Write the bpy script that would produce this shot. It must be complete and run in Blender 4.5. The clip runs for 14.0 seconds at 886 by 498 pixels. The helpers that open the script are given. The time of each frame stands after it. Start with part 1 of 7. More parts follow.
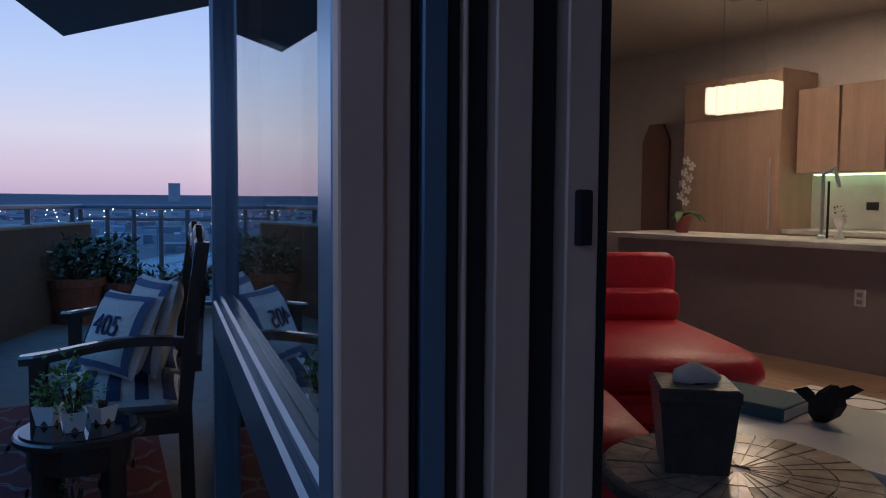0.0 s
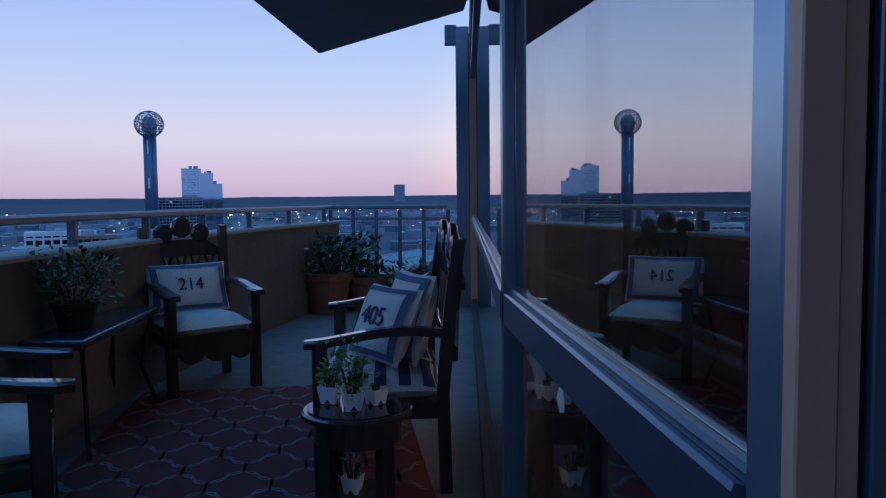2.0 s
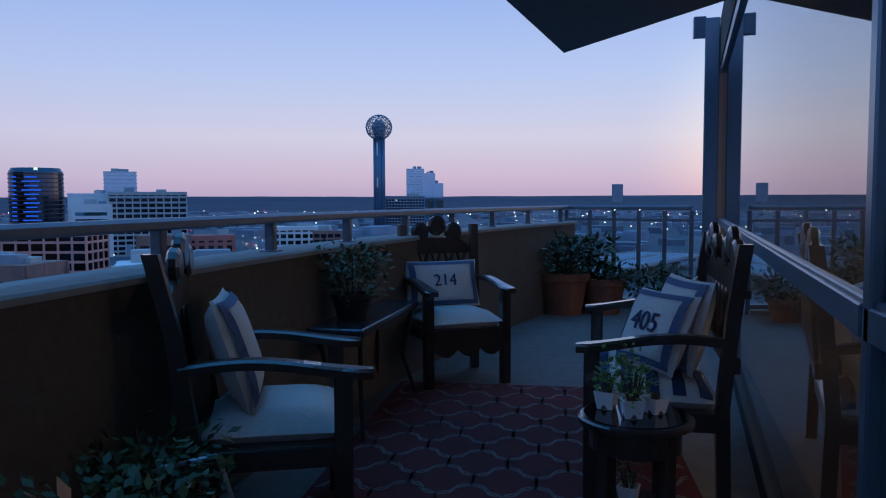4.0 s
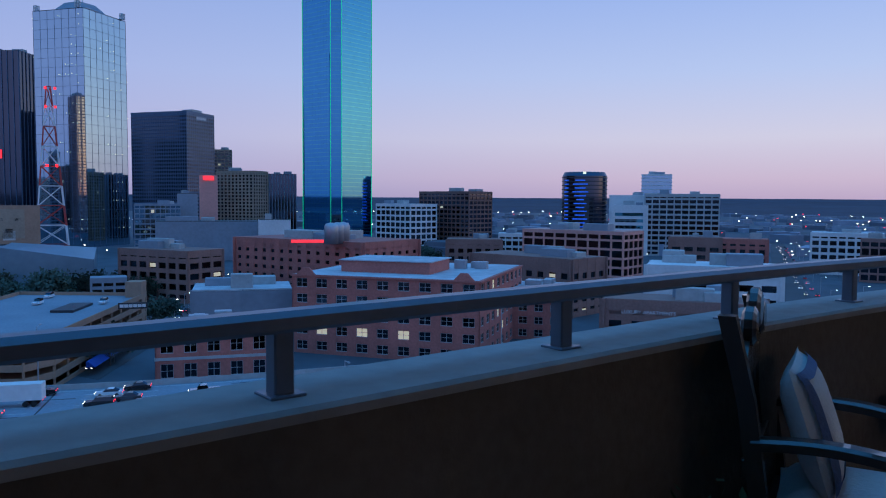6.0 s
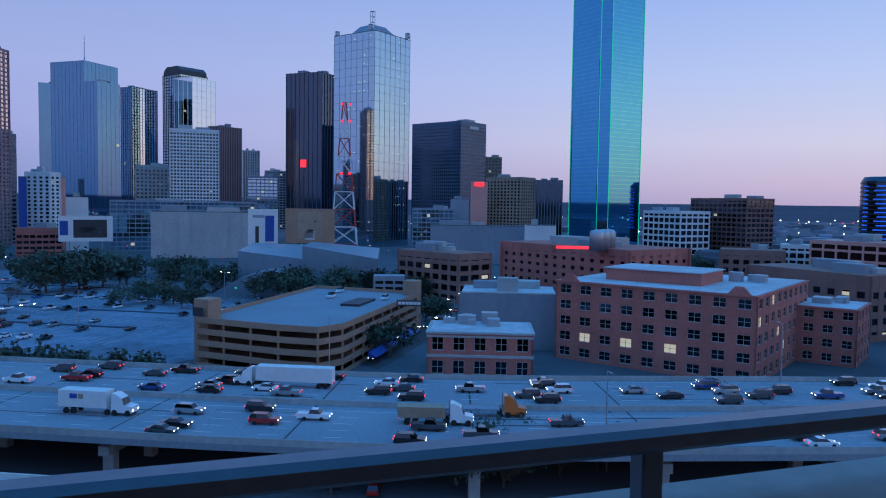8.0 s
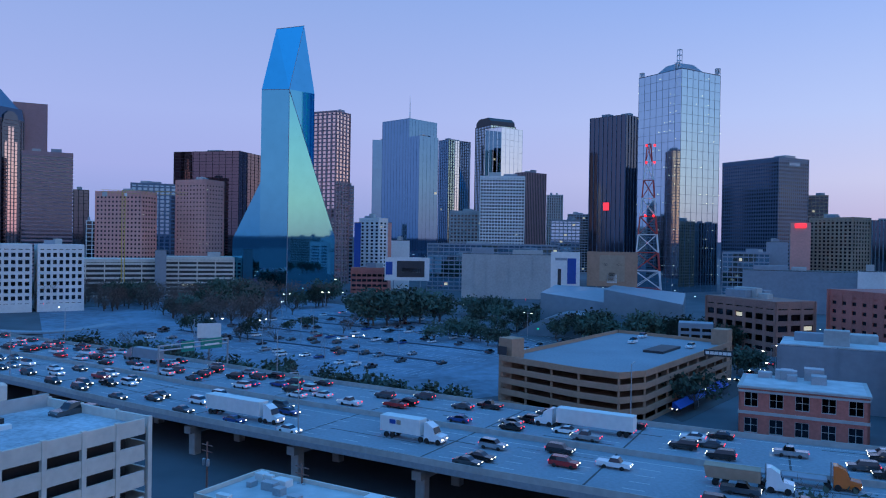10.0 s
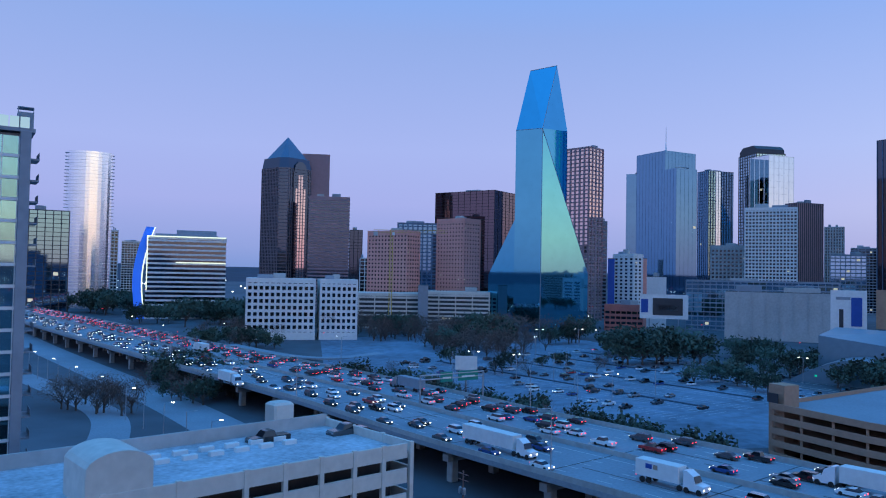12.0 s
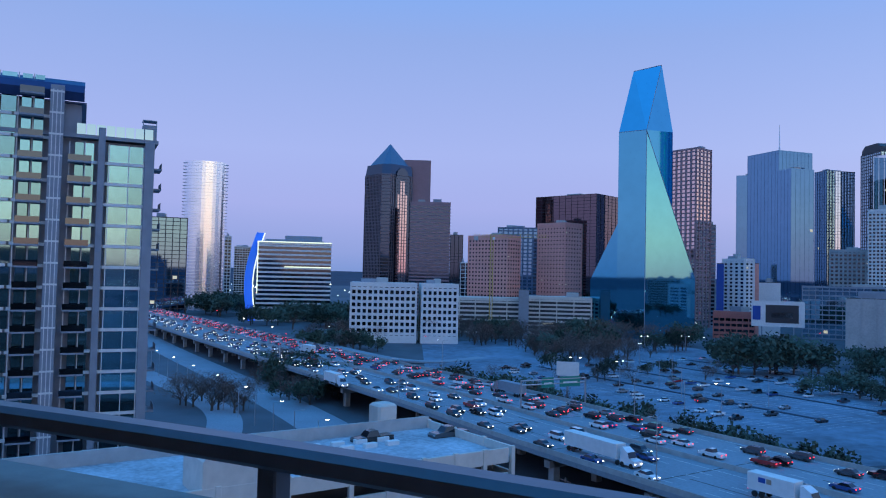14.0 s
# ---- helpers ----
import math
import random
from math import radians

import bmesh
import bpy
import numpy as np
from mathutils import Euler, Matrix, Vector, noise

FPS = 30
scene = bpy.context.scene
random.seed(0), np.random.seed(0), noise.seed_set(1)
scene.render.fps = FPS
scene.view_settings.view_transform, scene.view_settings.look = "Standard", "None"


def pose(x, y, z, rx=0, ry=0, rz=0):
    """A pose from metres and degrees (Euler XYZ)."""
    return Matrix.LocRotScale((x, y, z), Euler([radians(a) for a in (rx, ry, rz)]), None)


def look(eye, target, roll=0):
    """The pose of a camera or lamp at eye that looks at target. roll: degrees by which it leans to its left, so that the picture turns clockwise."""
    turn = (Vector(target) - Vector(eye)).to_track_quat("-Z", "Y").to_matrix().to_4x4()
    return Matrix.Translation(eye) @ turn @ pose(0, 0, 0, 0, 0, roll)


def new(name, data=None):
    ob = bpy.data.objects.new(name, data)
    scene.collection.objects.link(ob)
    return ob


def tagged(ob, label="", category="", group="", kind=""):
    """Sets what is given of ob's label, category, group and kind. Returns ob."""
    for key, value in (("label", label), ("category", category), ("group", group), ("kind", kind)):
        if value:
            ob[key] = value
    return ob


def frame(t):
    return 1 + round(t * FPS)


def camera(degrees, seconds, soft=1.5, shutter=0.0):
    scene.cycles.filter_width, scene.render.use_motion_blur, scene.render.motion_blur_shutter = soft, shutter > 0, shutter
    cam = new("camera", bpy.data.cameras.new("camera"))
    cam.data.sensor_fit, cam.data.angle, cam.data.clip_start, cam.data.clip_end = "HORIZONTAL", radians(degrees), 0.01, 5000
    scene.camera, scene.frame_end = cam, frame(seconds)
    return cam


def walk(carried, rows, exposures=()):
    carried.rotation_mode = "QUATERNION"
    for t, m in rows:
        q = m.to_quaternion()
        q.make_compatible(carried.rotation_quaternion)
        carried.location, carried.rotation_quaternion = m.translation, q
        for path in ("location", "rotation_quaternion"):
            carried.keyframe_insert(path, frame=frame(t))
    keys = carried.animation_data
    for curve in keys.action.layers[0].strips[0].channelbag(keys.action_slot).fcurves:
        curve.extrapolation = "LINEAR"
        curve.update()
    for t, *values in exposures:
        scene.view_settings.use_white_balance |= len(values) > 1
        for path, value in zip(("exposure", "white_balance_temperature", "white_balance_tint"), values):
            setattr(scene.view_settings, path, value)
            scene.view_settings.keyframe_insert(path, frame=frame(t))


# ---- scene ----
cam = camera(60.7, 14.0, soft=1.1)

PATH = [
    (0, (1.639, 0.128, 1.156), (2.32, 2.005, 1.03), 0.4),
    (0.5, (1.602, 0.125, 1.156), (2.095, 2.059, 1.026), 0.1),
    (1, (1.567, 0.122, 1.152), (1.911, 2.088, 1.021), -0.3),
    (1.5, (1.531, 0.116, 1.15), (1.761, 2.098, 1.02), -0.3),
    (2, (1.505, 0.113, 1.156), (1.632, 2.104, 1.025), -0.6),
    (4.5, (1.209, 0.138, 1.168), (0.472, 1.993, 1.04), 0.0),
    (5, (1.15, 0.179, 1.198), (0.047, 1.843, 1.073), 0.1),
    (5.5, (1.111, 0.193, 1.251), (-0.271, 1.633, 1.126), 0.2),
    (6, (1.081, 0.175, 1.327), (-0.475, 1.425, 1.201), 0.4),
    (6.5, (1.067, 0.149, 1.4), (-0.606, 1.239, 1.276), 0.6),
    (7, (1.047, 0.127, 1.46), (-0.71, 1.075, 1.336), 0.7),
    (9.5, (0.500, 0.019, 1.520), (-1.497, 0.11, 1.462), 0.9),
    (10, (0.480, 0.018, 1.530), (-1.516, -0.11, 1.513), 0.9),
    (10.5, (0.470, 0.036, 1.530), (-1.501, -0.302, 1.554), 1.0),
    (11, (0.470, 0.056, 1.520), (-1.463, -0.456, 1.571), 1.1),
    (11.5, (0.470, 0.075, 1.500), (-1.422, -0.57, 1.565), 1.1),
    (12, (0.480, 0.093, 1.480), (-1.364, -0.678, 1.547), 1.1),
    (12.5, (0.500, 0.107, 1.460), (-1.301, -0.759, 1.529), 1.2),
    (13, (0.560, 0.115, 1.440), (-1.209, -0.815, 1.510), 1.2),
    (13.5, (0.650, 0.122, 1.420), (-1.095, -0.853, 1.492), 1.3),
    (14, (0.737, 0.132, 1.406), (-0.989, -0.876, 1.48), 1.3),
]
walk(cam, [(t, look(eye, target, roll)) for t, eye, target, roll in PATH],
     [(0, 0.12, 6400, 3), (2.2, 0.14, 6450, 4), (4.5, 0.0, 6450, 5), (7.0, 0.05, 6450, 5), (9.5, 0.2, 6450, 4), (11.0, 0.28, 6450, 4), (14.0, 0.28, 6450, 4)])

# ---- light ----
def dusk_sky():
    w = bpy.data.worlds.new("dusk_sky")
    scene.world = w
    w.use_nodes = True
    nt = w.node_tree
    nt.nodes.clear()
    out = nt.nodes.new("ShaderNodeOutputWorld")
    bg = nt.nodes.new("ShaderNodeBackground")
    tc = nt.nodes.new("ShaderNodeTexCoord")
    sep = nt.nodes.new("ShaderNodeSeparateXYZ")
    nt.links.new(tc.outputs["Generated"], sep.inputs[0])

    def ramp(stops):
        r = nt.nodes.new("ShaderNodeValToRGB")
        e = r.color_ramp.elements
        e[0].position, e[0].color = stops[0][0], (*stops[0][1], 1)
        e[1].position, e[1].color = stops[-1][0], (*stops[-1][1], 1)
        for p, c in stops[1:-1]:
            e.new(p).color = (*c, 1)
        nt.links.new(sep.outputs["Z"], r.inputs[0])
        return r
    # afterglow side and the side away from it, by the height over the horizon
    west = ramp([(0.0, (0.50, 0.37, 0.56)), (0.03, (0.62, 0.48, 0.64)), (0.08, (0.66, 0.62, 0.78)), (0.16, (0.49, 0.58, 0.88)),
                 (0.32, (0.25, 0.40, 0.86)), (1.0, (0.06, 0.46, 1.28))])
    east = ramp([(0.0, (0.17, 0.255, 0.56)), (0.03, (0.245, 0.30, 0.615)), (0.09, (0.33, 0.36, 0.70)), (0.16, (0.335, 0.39, 0.735)), (0.3, (0.25, 0.345, 0.69)),
                 (0.45, (0.13, 0.34, 0.82)), (1.0, (0.06, 0.46, 1.28))])
    # the golden heart of the afterglow, low over the horizon behind the house
    core = ramp([(0.0, (1.15, 0.62, 0.56)), (0.05, (1.40, 0.98, 0.74)), (0.12, (1.15, 1.02, 0.90)), (0.20, (0.70, 0.80, 0.95)), (0.34, (0.27, 0.42, 0.88)), (1.0, (0.06, 0.46, 1.28))])
    dot = nt.nodes.new("ShaderNodeVectorMath")
    dot.operation = "DOT_PRODUCT"
    nt.links.new(tc.outputs["Generated"], dot.inputs[0])
    dot.inputs[1].default_value = (math.sin(radians(8)), math.cos(radians(8)), 0)
    mr = nt.nodes.new("ShaderNodeMapRange")
    mr.interpolation_type = "SMOOTHSTEP"
    mr.inputs[1].default_value, mr.inputs[2].default_value = -0.6, 1.05
    nt.links.new(dot.outputs["Value"], mr.inputs[0])
    mx = nt.nodes.new("ShaderNodeMix")
    mx.data_type = "RGBA"
    nt.links.new(mr.outputs[0], mx.inputs[0])
    nt.links.new(east.outputs[0], mx.inputs[6])
    nt.links.new(west.outputs[0], mx.inputs[7])
    dot2 = nt.nodes.new("ShaderNodeVectorMath")
    dot2.operation = "DOT_PRODUCT"
    nt.links.new(tc.outputs["Generated"], dot2.inputs[0])
    dot2.inputs[1].default_value = (math.sin(radians(30)), math.cos(radians(30)), 0)
    mr2 = nt.nodes.new("ShaderNodeMapRange")
    mr2.interpolation_type = "SMOOTHSTEP"
    mr2.inputs[1].default_value, mr2.inputs[2].default_value = 0.87, 1.0
    nt.links.new(dot2.outputs["Value"], mr2.inputs[0])
    mx2 = nt.nodes.new("ShaderNodeMix")
    mx2.data_type = "RGBA"
    nt.links.new(mr2.outputs[0], mx2.inputs[0])
    nt.links.new(mx.outputs[2], mx2.inputs[6])
    nt.links.new(core.outputs[0], mx2.inputs[7])
    nt.links.new(mx2.outputs[2], bg.inputs[0])
    bg.inputs[1].default_value = 1.0
    nt.links.new(bg.outputs[0], out.inputs[0])


dusk_sky()


# ---- materials ----
def surf(name, col, rough=0.6, metal=0.0, vary=0.25, grain=8.0, blotch=0.7, bump=0.15, island=0.0, coat=0.0, spec=0.5, stretch=(1, 1, 1)):
    """A worn surface: fine grain and broad stains in the colour, and a fine relief."""
    m = bpy.data.materials.new(name)
    m.use_nodes = True
    nt = m.node_tree
    b = nt.nodes["Principled BSDF"]
    tc = nt.nodes.new("ShaderNodeTexCoord")
    mp = nt.nodes.new("ShaderNodeMapping")
    mp.inputs["Scale"].default_value = stretch
    nt.links.new(tc.outputs["Object"], mp.inputs[0])
    n1 = nt.nodes.new("ShaderNodeTexNoise")
    n1.inputs["Scale"].default_value, n1.inputs["Detail"].default_value = grain, 6
    n2 = nt.nodes.new("ShaderNodeTexNoise")
    n2.inputs["Scale"].default_value, n2.inputs["Detail"].default_value = blotch, 3
    for n in (n1, n2):
        nt.links.new(mp.outputs[0], n.inputs["Vector"])
    add = nt.nodes.new("ShaderNodeMath")
    add.operation = "ADD"
    nt.links.new(n1.outputs[0], add.inputs[0])
    nt.links.new(n2.outputs[0], add.inputs[1])
    mr = nt.nodes.new("ShaderNodeMapRange")
    mr.inputs[1].default_value, mr.inputs[2].default_value = 0.6, 1.4
    mr.inputs[3].default_value, mr.inputs[4].default_value = 1 - vary, 1 + vary
    nt.links.new(add.outputs[0], mr.inputs[0])
    last = mr.outputs[0]
    if island:
        oi = nt.nodes.new("ShaderNodeObjectInfo")
        ge = nt.nodes.new("ShaderNodeNewGeometry")
        ad = nt.nodes.new("ShaderNodeMath")
        ad.operation = "ADD"
        nt.links.new(oi.outputs["Random"], ad.inputs[0])
        nt.links.new(ge.outputs["Random Per Island"], ad.inputs[1])
        m2 = nt.nodes.new("ShaderNodeMapRange")
        m2.inputs[1].default_value, m2.inputs[2].default_value = 0.0, 2.0
        m2.inputs[3].default_value, m2.inputs[4].default_value = 1 - island, 1 + island
        nt.links.new(ad.outputs[0], m2.inputs[0])
        mu = nt.nodes.new("ShaderNodeMath")
        mu.operation = "MULTIPLY"
        nt.links.new(last, mu.inputs[0])
        nt.links.new(m2.outputs[0], mu.inputs[1])
        last = mu.outputs[0]
    vm = nt.nodes.new("ShaderNodeVectorMath")
    vm.operation = "SCALE"
    vm.inputs[0].default_value = col
    nt.links.new(last, vm.inputs["Scale"])
    nt.links.new(vm.outputs[0], b.inputs["Base Color"])
    b.inputs["Roughness"].default_value, b.inputs["Metallic"].default_value = rough, metal
    b.inputs["Coat Weight"].default_value = coat
    b.inputs["Specular IOR Level"].default_value = spec
    if bump:
        bp = nt.nodes.new("ShaderNodeBump")
        bp.inputs["Strength"].default_value = bump
        bp.inputs["Distance"].default_value = 0.02
        nt.links.new(add.outputs[0], bp.inputs["Height"])
        nt.links.new(bp.outputs[0], b.inputs["Normal"])
    return m


def glow(name, col, strength):
    m = bpy.data.materials.new(name)
    m.use_nodes = True
    b = m.node_tree.nodes["Principled BSDF"]
    b.inputs["Base Color"].default_value = (*col, 1)
    b.inputs["Emission Color"].default_value = (*col, 1)
    b.inputs["Emission Strength"].default_value = strength
    return m


def mirror_glass(name, col, wave=0.02, scale=0.15, rough=0.03):
    """Coated facade glass: a tinted mirror with slightly uneven panes."""
    return surf(name, col, rough, 1.0, 0.06, scale, 0.02, wave)


M = {
    "asphalt": surf("asphalt", (0.07, 0.073, 0.078), 0.9, 0, 0.3, 2.0, 0.03, 0.2),
    "deck": surf("deck_concrete", (0.235, 0.27, 0.305), 0.85, 0, 0.2, 1.5, 0.06, 0.1),
    "barrier": surf("barrier_concrete", (0.34, 0.34, 0.33), 0.85, 0, 0.2, 0.8, 0.1, 0.1),
    # ground colour lifted and blued to carry the distance haze
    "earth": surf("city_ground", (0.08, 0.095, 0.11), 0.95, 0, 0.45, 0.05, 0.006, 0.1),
    # blue of the far haze is mixed into the woodland colour
    "hill": surf("haze_blue_woodland", (0.022, 0.04, 0.065), 1, 0, 0.4, 0.02, 0.004, 0.1),
    "paint": surf("road_paint", (0.6, 0.6, 0.58), 0.7, 0, 0.2, 3, 0.5, 0),
    # asphalt with blue dusk light and haze put into its colour
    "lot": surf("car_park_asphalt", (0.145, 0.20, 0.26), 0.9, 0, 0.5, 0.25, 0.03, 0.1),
    "conc": surf("pale_concrete", (0.42, 0.42, 0.41), 0.85, 0, 0.2, 0.7, 0.06, 0.1),
    "cream": surf("cream_concrete", (0.62, 0.58, 0.52), 0.85, 0, 0.15, 0.9, 0.08, 0.1),
    "white": surf("white_panel", (0.72, 0.71, 0.69), 0.7, 0, 0.12, 0.8, 0.05, 0.05),
    "grey": surf("grey_panel", (0.26, 0.29, 0.33), 0.7, 0, 0.15, 0.5, 0.05, 0.05),
    # dark panels, and the shade painted inside open parking decks
    "dark": surf("dark_panel_and_shade", (0.035, 0.036, 0.042), 0.5, 0, 0.2, 0.5, 0.05, 0.05),
    "tan": surf("tan_masonry", (0.38, 0.28, 0.20), 0.85, 0, 0.2, 0.8, 0.06, 0.1),
    "pink": surf("pink_granite", (0.72, 0.33, 0.27), 0.7, 0, 0.15, 0.6, 0.05, 0.05),
    "brown": surf("brown_granite", (0.20, 0.105, 0.085), 0.6, 0, 0.2, 0.6, 0.05, 0.05),
    "brick": surf("red_brick", (0.50, 0.165, 0.13), 0.9, 0, 0.25, 1.6, 0.1, 0.15),
    "brick2": surf("brown_brick", (0.30, 0.16, 0.13), 0.9, 0, 0.25, 1.6, 0.1, 0.15),
    "garage": surf("brown_precast", (0.40, 0.24, 0.16), 0.85, 0, 0.18, 0.9, 0.08, 0.1),
    "roof": surf("white_roof_membrane", (0.50, 0.51, 0.52), 0.8, 0, 0.3, 0.35, 0.06, 0.1),
    "roofdark": surf("gravel_roof", (0.12, 0.12, 0.12), 0.95, 0, 0.35, 1.0, 0.06, 0.15),
    "metal": surf("galvanised_steel", (0.42, 0.43, 0.45), 0.45, 0.7, 0.15, 3, 0.3, 0.05),
    "blueglass": mirror_glass("blue_mirror_glass", (0.38, 0.55, 0.66)),
    "skyglass": mirror_glass("silver_mirror_glass", (0.70, 0.76, 0.80), 0.015),
    "greenglass": mirror_glass("green_mirror_glass", (0.08, 0.34, 0.60), 0.01),
    "silverglass": mirror_glass("silver_satin_glass", (0.95, 0.96, 0.97), 0.06, 0.12, 0.22),
    "deepblue": mirror_glass("deep_blue_glass", (0.15, 0.29, 0.43), 0.02),
    "tealglass": mirror_glass("teal_mirror_glass", (0.13, 0.43, 0.58), 0.012),
    "darkglass": mirror_glass("dark_tinted_glass", (0.085, 0.105, 0.14), 0.02, 0.15, 0.06),
    "bronzeglass": mirror_glass("bronze_glass", (0.32, 0.22, 0.17), 0.02),
    "mauveband": surf("mauve_stone_band", (0.36, 0.215, 0.22), 0.7, 0, 0.15, 0.6, 0.05, 0.05),
    "brownmirror": mirror_glass("brown_mirror_glass", (0.17, 0.125, 0.14), 0.02),
    "slate": surf("slate_blue_panel", (0.11, 0.17, 0.25), 0.4, 0.3, 0.15, 0.5, 0.05, 0.03),
    "mauve": surf("mauve_granite", (0.17, 0.125, 0.135), 0.5, 0, 0.2, 0.6, 0.05, 0.05),
    "rosemirror": mirror_glass("rose_mirror_glass", (0.85, 0.60, 0.52), 0.03),
    "window": mirror_glass("window_glass", (0.055, 0.07, 0.085), 0.02, 0.3, 0.08),
    "lit": glow("lit_room", (1.0, 0.80, 0.50), 0.35),
    "lamp": glow("street_lamp_glow", (1.0, 0.88, 0.70), 7.0),
    "head": glow("headlight_glow", (1.0, 0.93, 0.82), 3.5),
    "tail": glow("tail_light_glow", (1.0, 0.03, 0.06), 2.6),
    "red": glow("red_beacon_and_reflection", (1.0, 0.03, 0.05), 1.4),
    "greenled": glow("green_led_line", (0.02, 0.9, 0.40), 0.4),
    "blueled": glow("blue_led_panel", (0.04, 0.20, 1.0), 0.28),
    "paleled": glow("pale_led_line", (0.8, 0.85, 0.6), 1.0),
    "bluewall": surf("blue_painted_wall", (0.012, 0.07, 0.33), 0.6, 0, 0.15, 0.6, 0.1, 0.05),
    "navyroof": surf("dark_blue_metal_roof", (0.025, 0.06, 0.16), 0.35, 0.4, 0.1, 2, 0.4, 0.02),
    "gravel": surf("pale_gravel_roof", (0.42, 0.44, 0.47), 0.95, 0, 0.45, 1.6, 0.15, 0.3),
    "soil": surf("bare_brown_soil", (0.13, 0.105, 0.09), 0.95, 0, 0.4, 0.4, 0.05, 0.2),
    "signgreen": surf("green_road_sign", (0.01, 0.22, 0.17), 0.5, 0, 0.1, 3, 1, 0),
}


# ---- mesh helpers ----
class Mb:
    """Gathers boxes, prisms and tubes into one mesh."""

    def __init__(self):
        self.v, self.f = [], []

    def box(self, x, y, z, sx, sy, sz, rz=0.0):
        """Centre of the foot and full sizes."""
        c, s = math.cos(rz), math.sin(rz)
        i = len(self.v)
        for dz in (0, sz):
            for dx, dy in ((-sx, -sy), (sx, -sy), (sx, sy), (-sx, sy)):
                self.v.append((x + (dx * c - dy * s) / 2, y + (dx * s + dy * c) / 2, z + dz))
        self.f += [tuple(i + k for k in q) for q in ((3, 2, 1, 0), (4, 5, 6, 7), (0, 1, 5, 4), (1, 2, 6, 5), (2, 3, 7, 6), (3, 0, 4, 7))]
        return self

    def bev(self, x, y, z, sx, sy, sz, b=0.01, rz=0.0):
        """A box whose upright and upper edges are eased."""
        self.loft([[(-sx / 2 + b, -sy / 2), (sx / 2 - b, -sy / 2), (sx / 2, -sy / 2 + b), (sx / 2, sy / 2 - b), (sx / 2 - b, sy / 2),
                    (-sx / 2 + b, sy / 2), (-sx / 2, sy / 2 - b), (-sx / 2, -sy / 2 + b)]] * 2 +
                  [[(-sx / 2 + 2 * b, -sy / 2 + b), (sx / 2 - 2 * b, -sy / 2 + b), (sx / 2 - b, -sy / 2 + 2 * b), (sx / 2 - b, sy / 2 - 2 * b),
                    (sx / 2 - 2 * b, sy / 2 - b), (-sx / 2 + 2 * b, sy / 2 - b), (-sx / 2 + b, sy / 2 - 2 * b), (-sx / 2 + b, -sy / 2 + 2 * b)]],
                  [z, z + sz - b, z + sz], x, y, rz)
        return self

    def loft(self, rings, zs, x=0, y=0, rz=0.0):
        """Rings of plan points at heights, closed below and above."""
        c, s = math.cos(rz), math.sin(rz)
        n, i = len(rings[0]), len(self.v)
        for r, z in zip(rings, zs):
            for px, py in r:
                self.v.append((x + px * c - py * s, y + px * s + py * c, z))
        for k in range(len(rings) - 1):
            for j in range(n):
                a, b = i + k * n + j, i + k * n + (j + 1) % n
                self.f.append((a, b, b + n, a + n))
        self.f.append(tuple(i + j for j in reversed(range(n))))
        self.f.append(tuple(i + (len(rings) - 1) * n + j for j in range(n)))
        return self

    def lathe(self, prof, x=0, y=0, z=0, n=16):
        return self.loft([[(r * math.cos(2 * math.pi * j / n), r * math.sin(2 * math.pi * j / n)) for j in range(n)] for r, _ in prof],
                         [z + h for _, h in prof], x, y)

    def tube(self, a, b, r1, r2=None, n=6):
        a, b = Vector(a), Vector(b)
        r2 = r1 if r2 is None else r2
        d = (b - a).normalized()
        u = d.orthogonal().normalized()
        w = d.cross(u)
        i = len(self.v)
        for p, r in ((a, r1), (b, r2)):
            for j in range(n):
                t = 2 * math.pi * j / n
                self.v.append(tuple(p + u * (r * math.cos(t)) + w * (r * math.sin(t))))
        for j in range(n):
            self.f.append((i + j, i + (j + 1) % n, i + n + (j + 1) % n, i + n + j))
        self.f.append(tuple(i + j for j in reversed(range(n))))
        self.f.append(tuple(i + n + j for j in range(n)))
        return self

    def skin(self, rings):
        """Rings of points in space joined one to the next, closed at both ends."""
        n, i = len(rings[0]), len(self.v)
        for r in rings:
            self.v += [tuple(q) for q in r]
        for k in range(len(rings) - 1):
            for j in range(n):
                a, b = i + k * n + j, i + k * n + (j + 1) % n
                self.f.append((a, b, b + n, a + n))
        self.f += [tuple(i + j for j in range(n)), tuple(i + (len(rings) - 1) * n + j for j in range(n))]
        return self

    def quad(self, *p):
        i = len(self.v)
        self.v += [tuple(q) for q in p]
        self.f.append(tuple(range(i, i + len(p))))
        return self

    def sweep(self, path, section, closed=False):
        """A section of (across, up) swept along a level or rising path."""
        n, i, m = len(section), len(self.v), len(path)
        P = [Vector(p) for p in path]
        for k, p in enumerate(P):
            d = (P[(k + 1) % m] - P[k - 1]) if closed else (P[min(k + 1, m - 1)] - P[max(k - 1, 0)])
            side = Vector((d.y, -d.x, 0)).normalized()
            for a, h in section:
                self.v.append(tuple(p + side * a + Vector((0, 0, h))))
        for k in range(m if closed else m - 1):
            for j in range(n):
                a, b = i + k * n + j, i + k * n + (j + 1) % n
                c, d2 = i + ((k + 1) % m) * n + (j + 1) % n, i + ((k + 1) % m) * n + j
                self.f.append((a, b, c, d2))
        if not closed:
            self.f.append(tuple(i + j for j in reversed(range(n))))
            self.f.append(tuple(i + (m - 1) * n + j for j in range(n)))
        return self

    def mesh(self, name, mat, smooth=False):
        me = bpy.data.meshes.new(name)
        me.from_pydata(self.v, [], self.f)
        bm = bmesh.new()
        bm.from_mesh(me)
        bmesh.ops.recalc_face_normals(bm, faces=bm.faces)
        bm.to_mesh(me)
        bm.free()
        me.materials.append(mat)
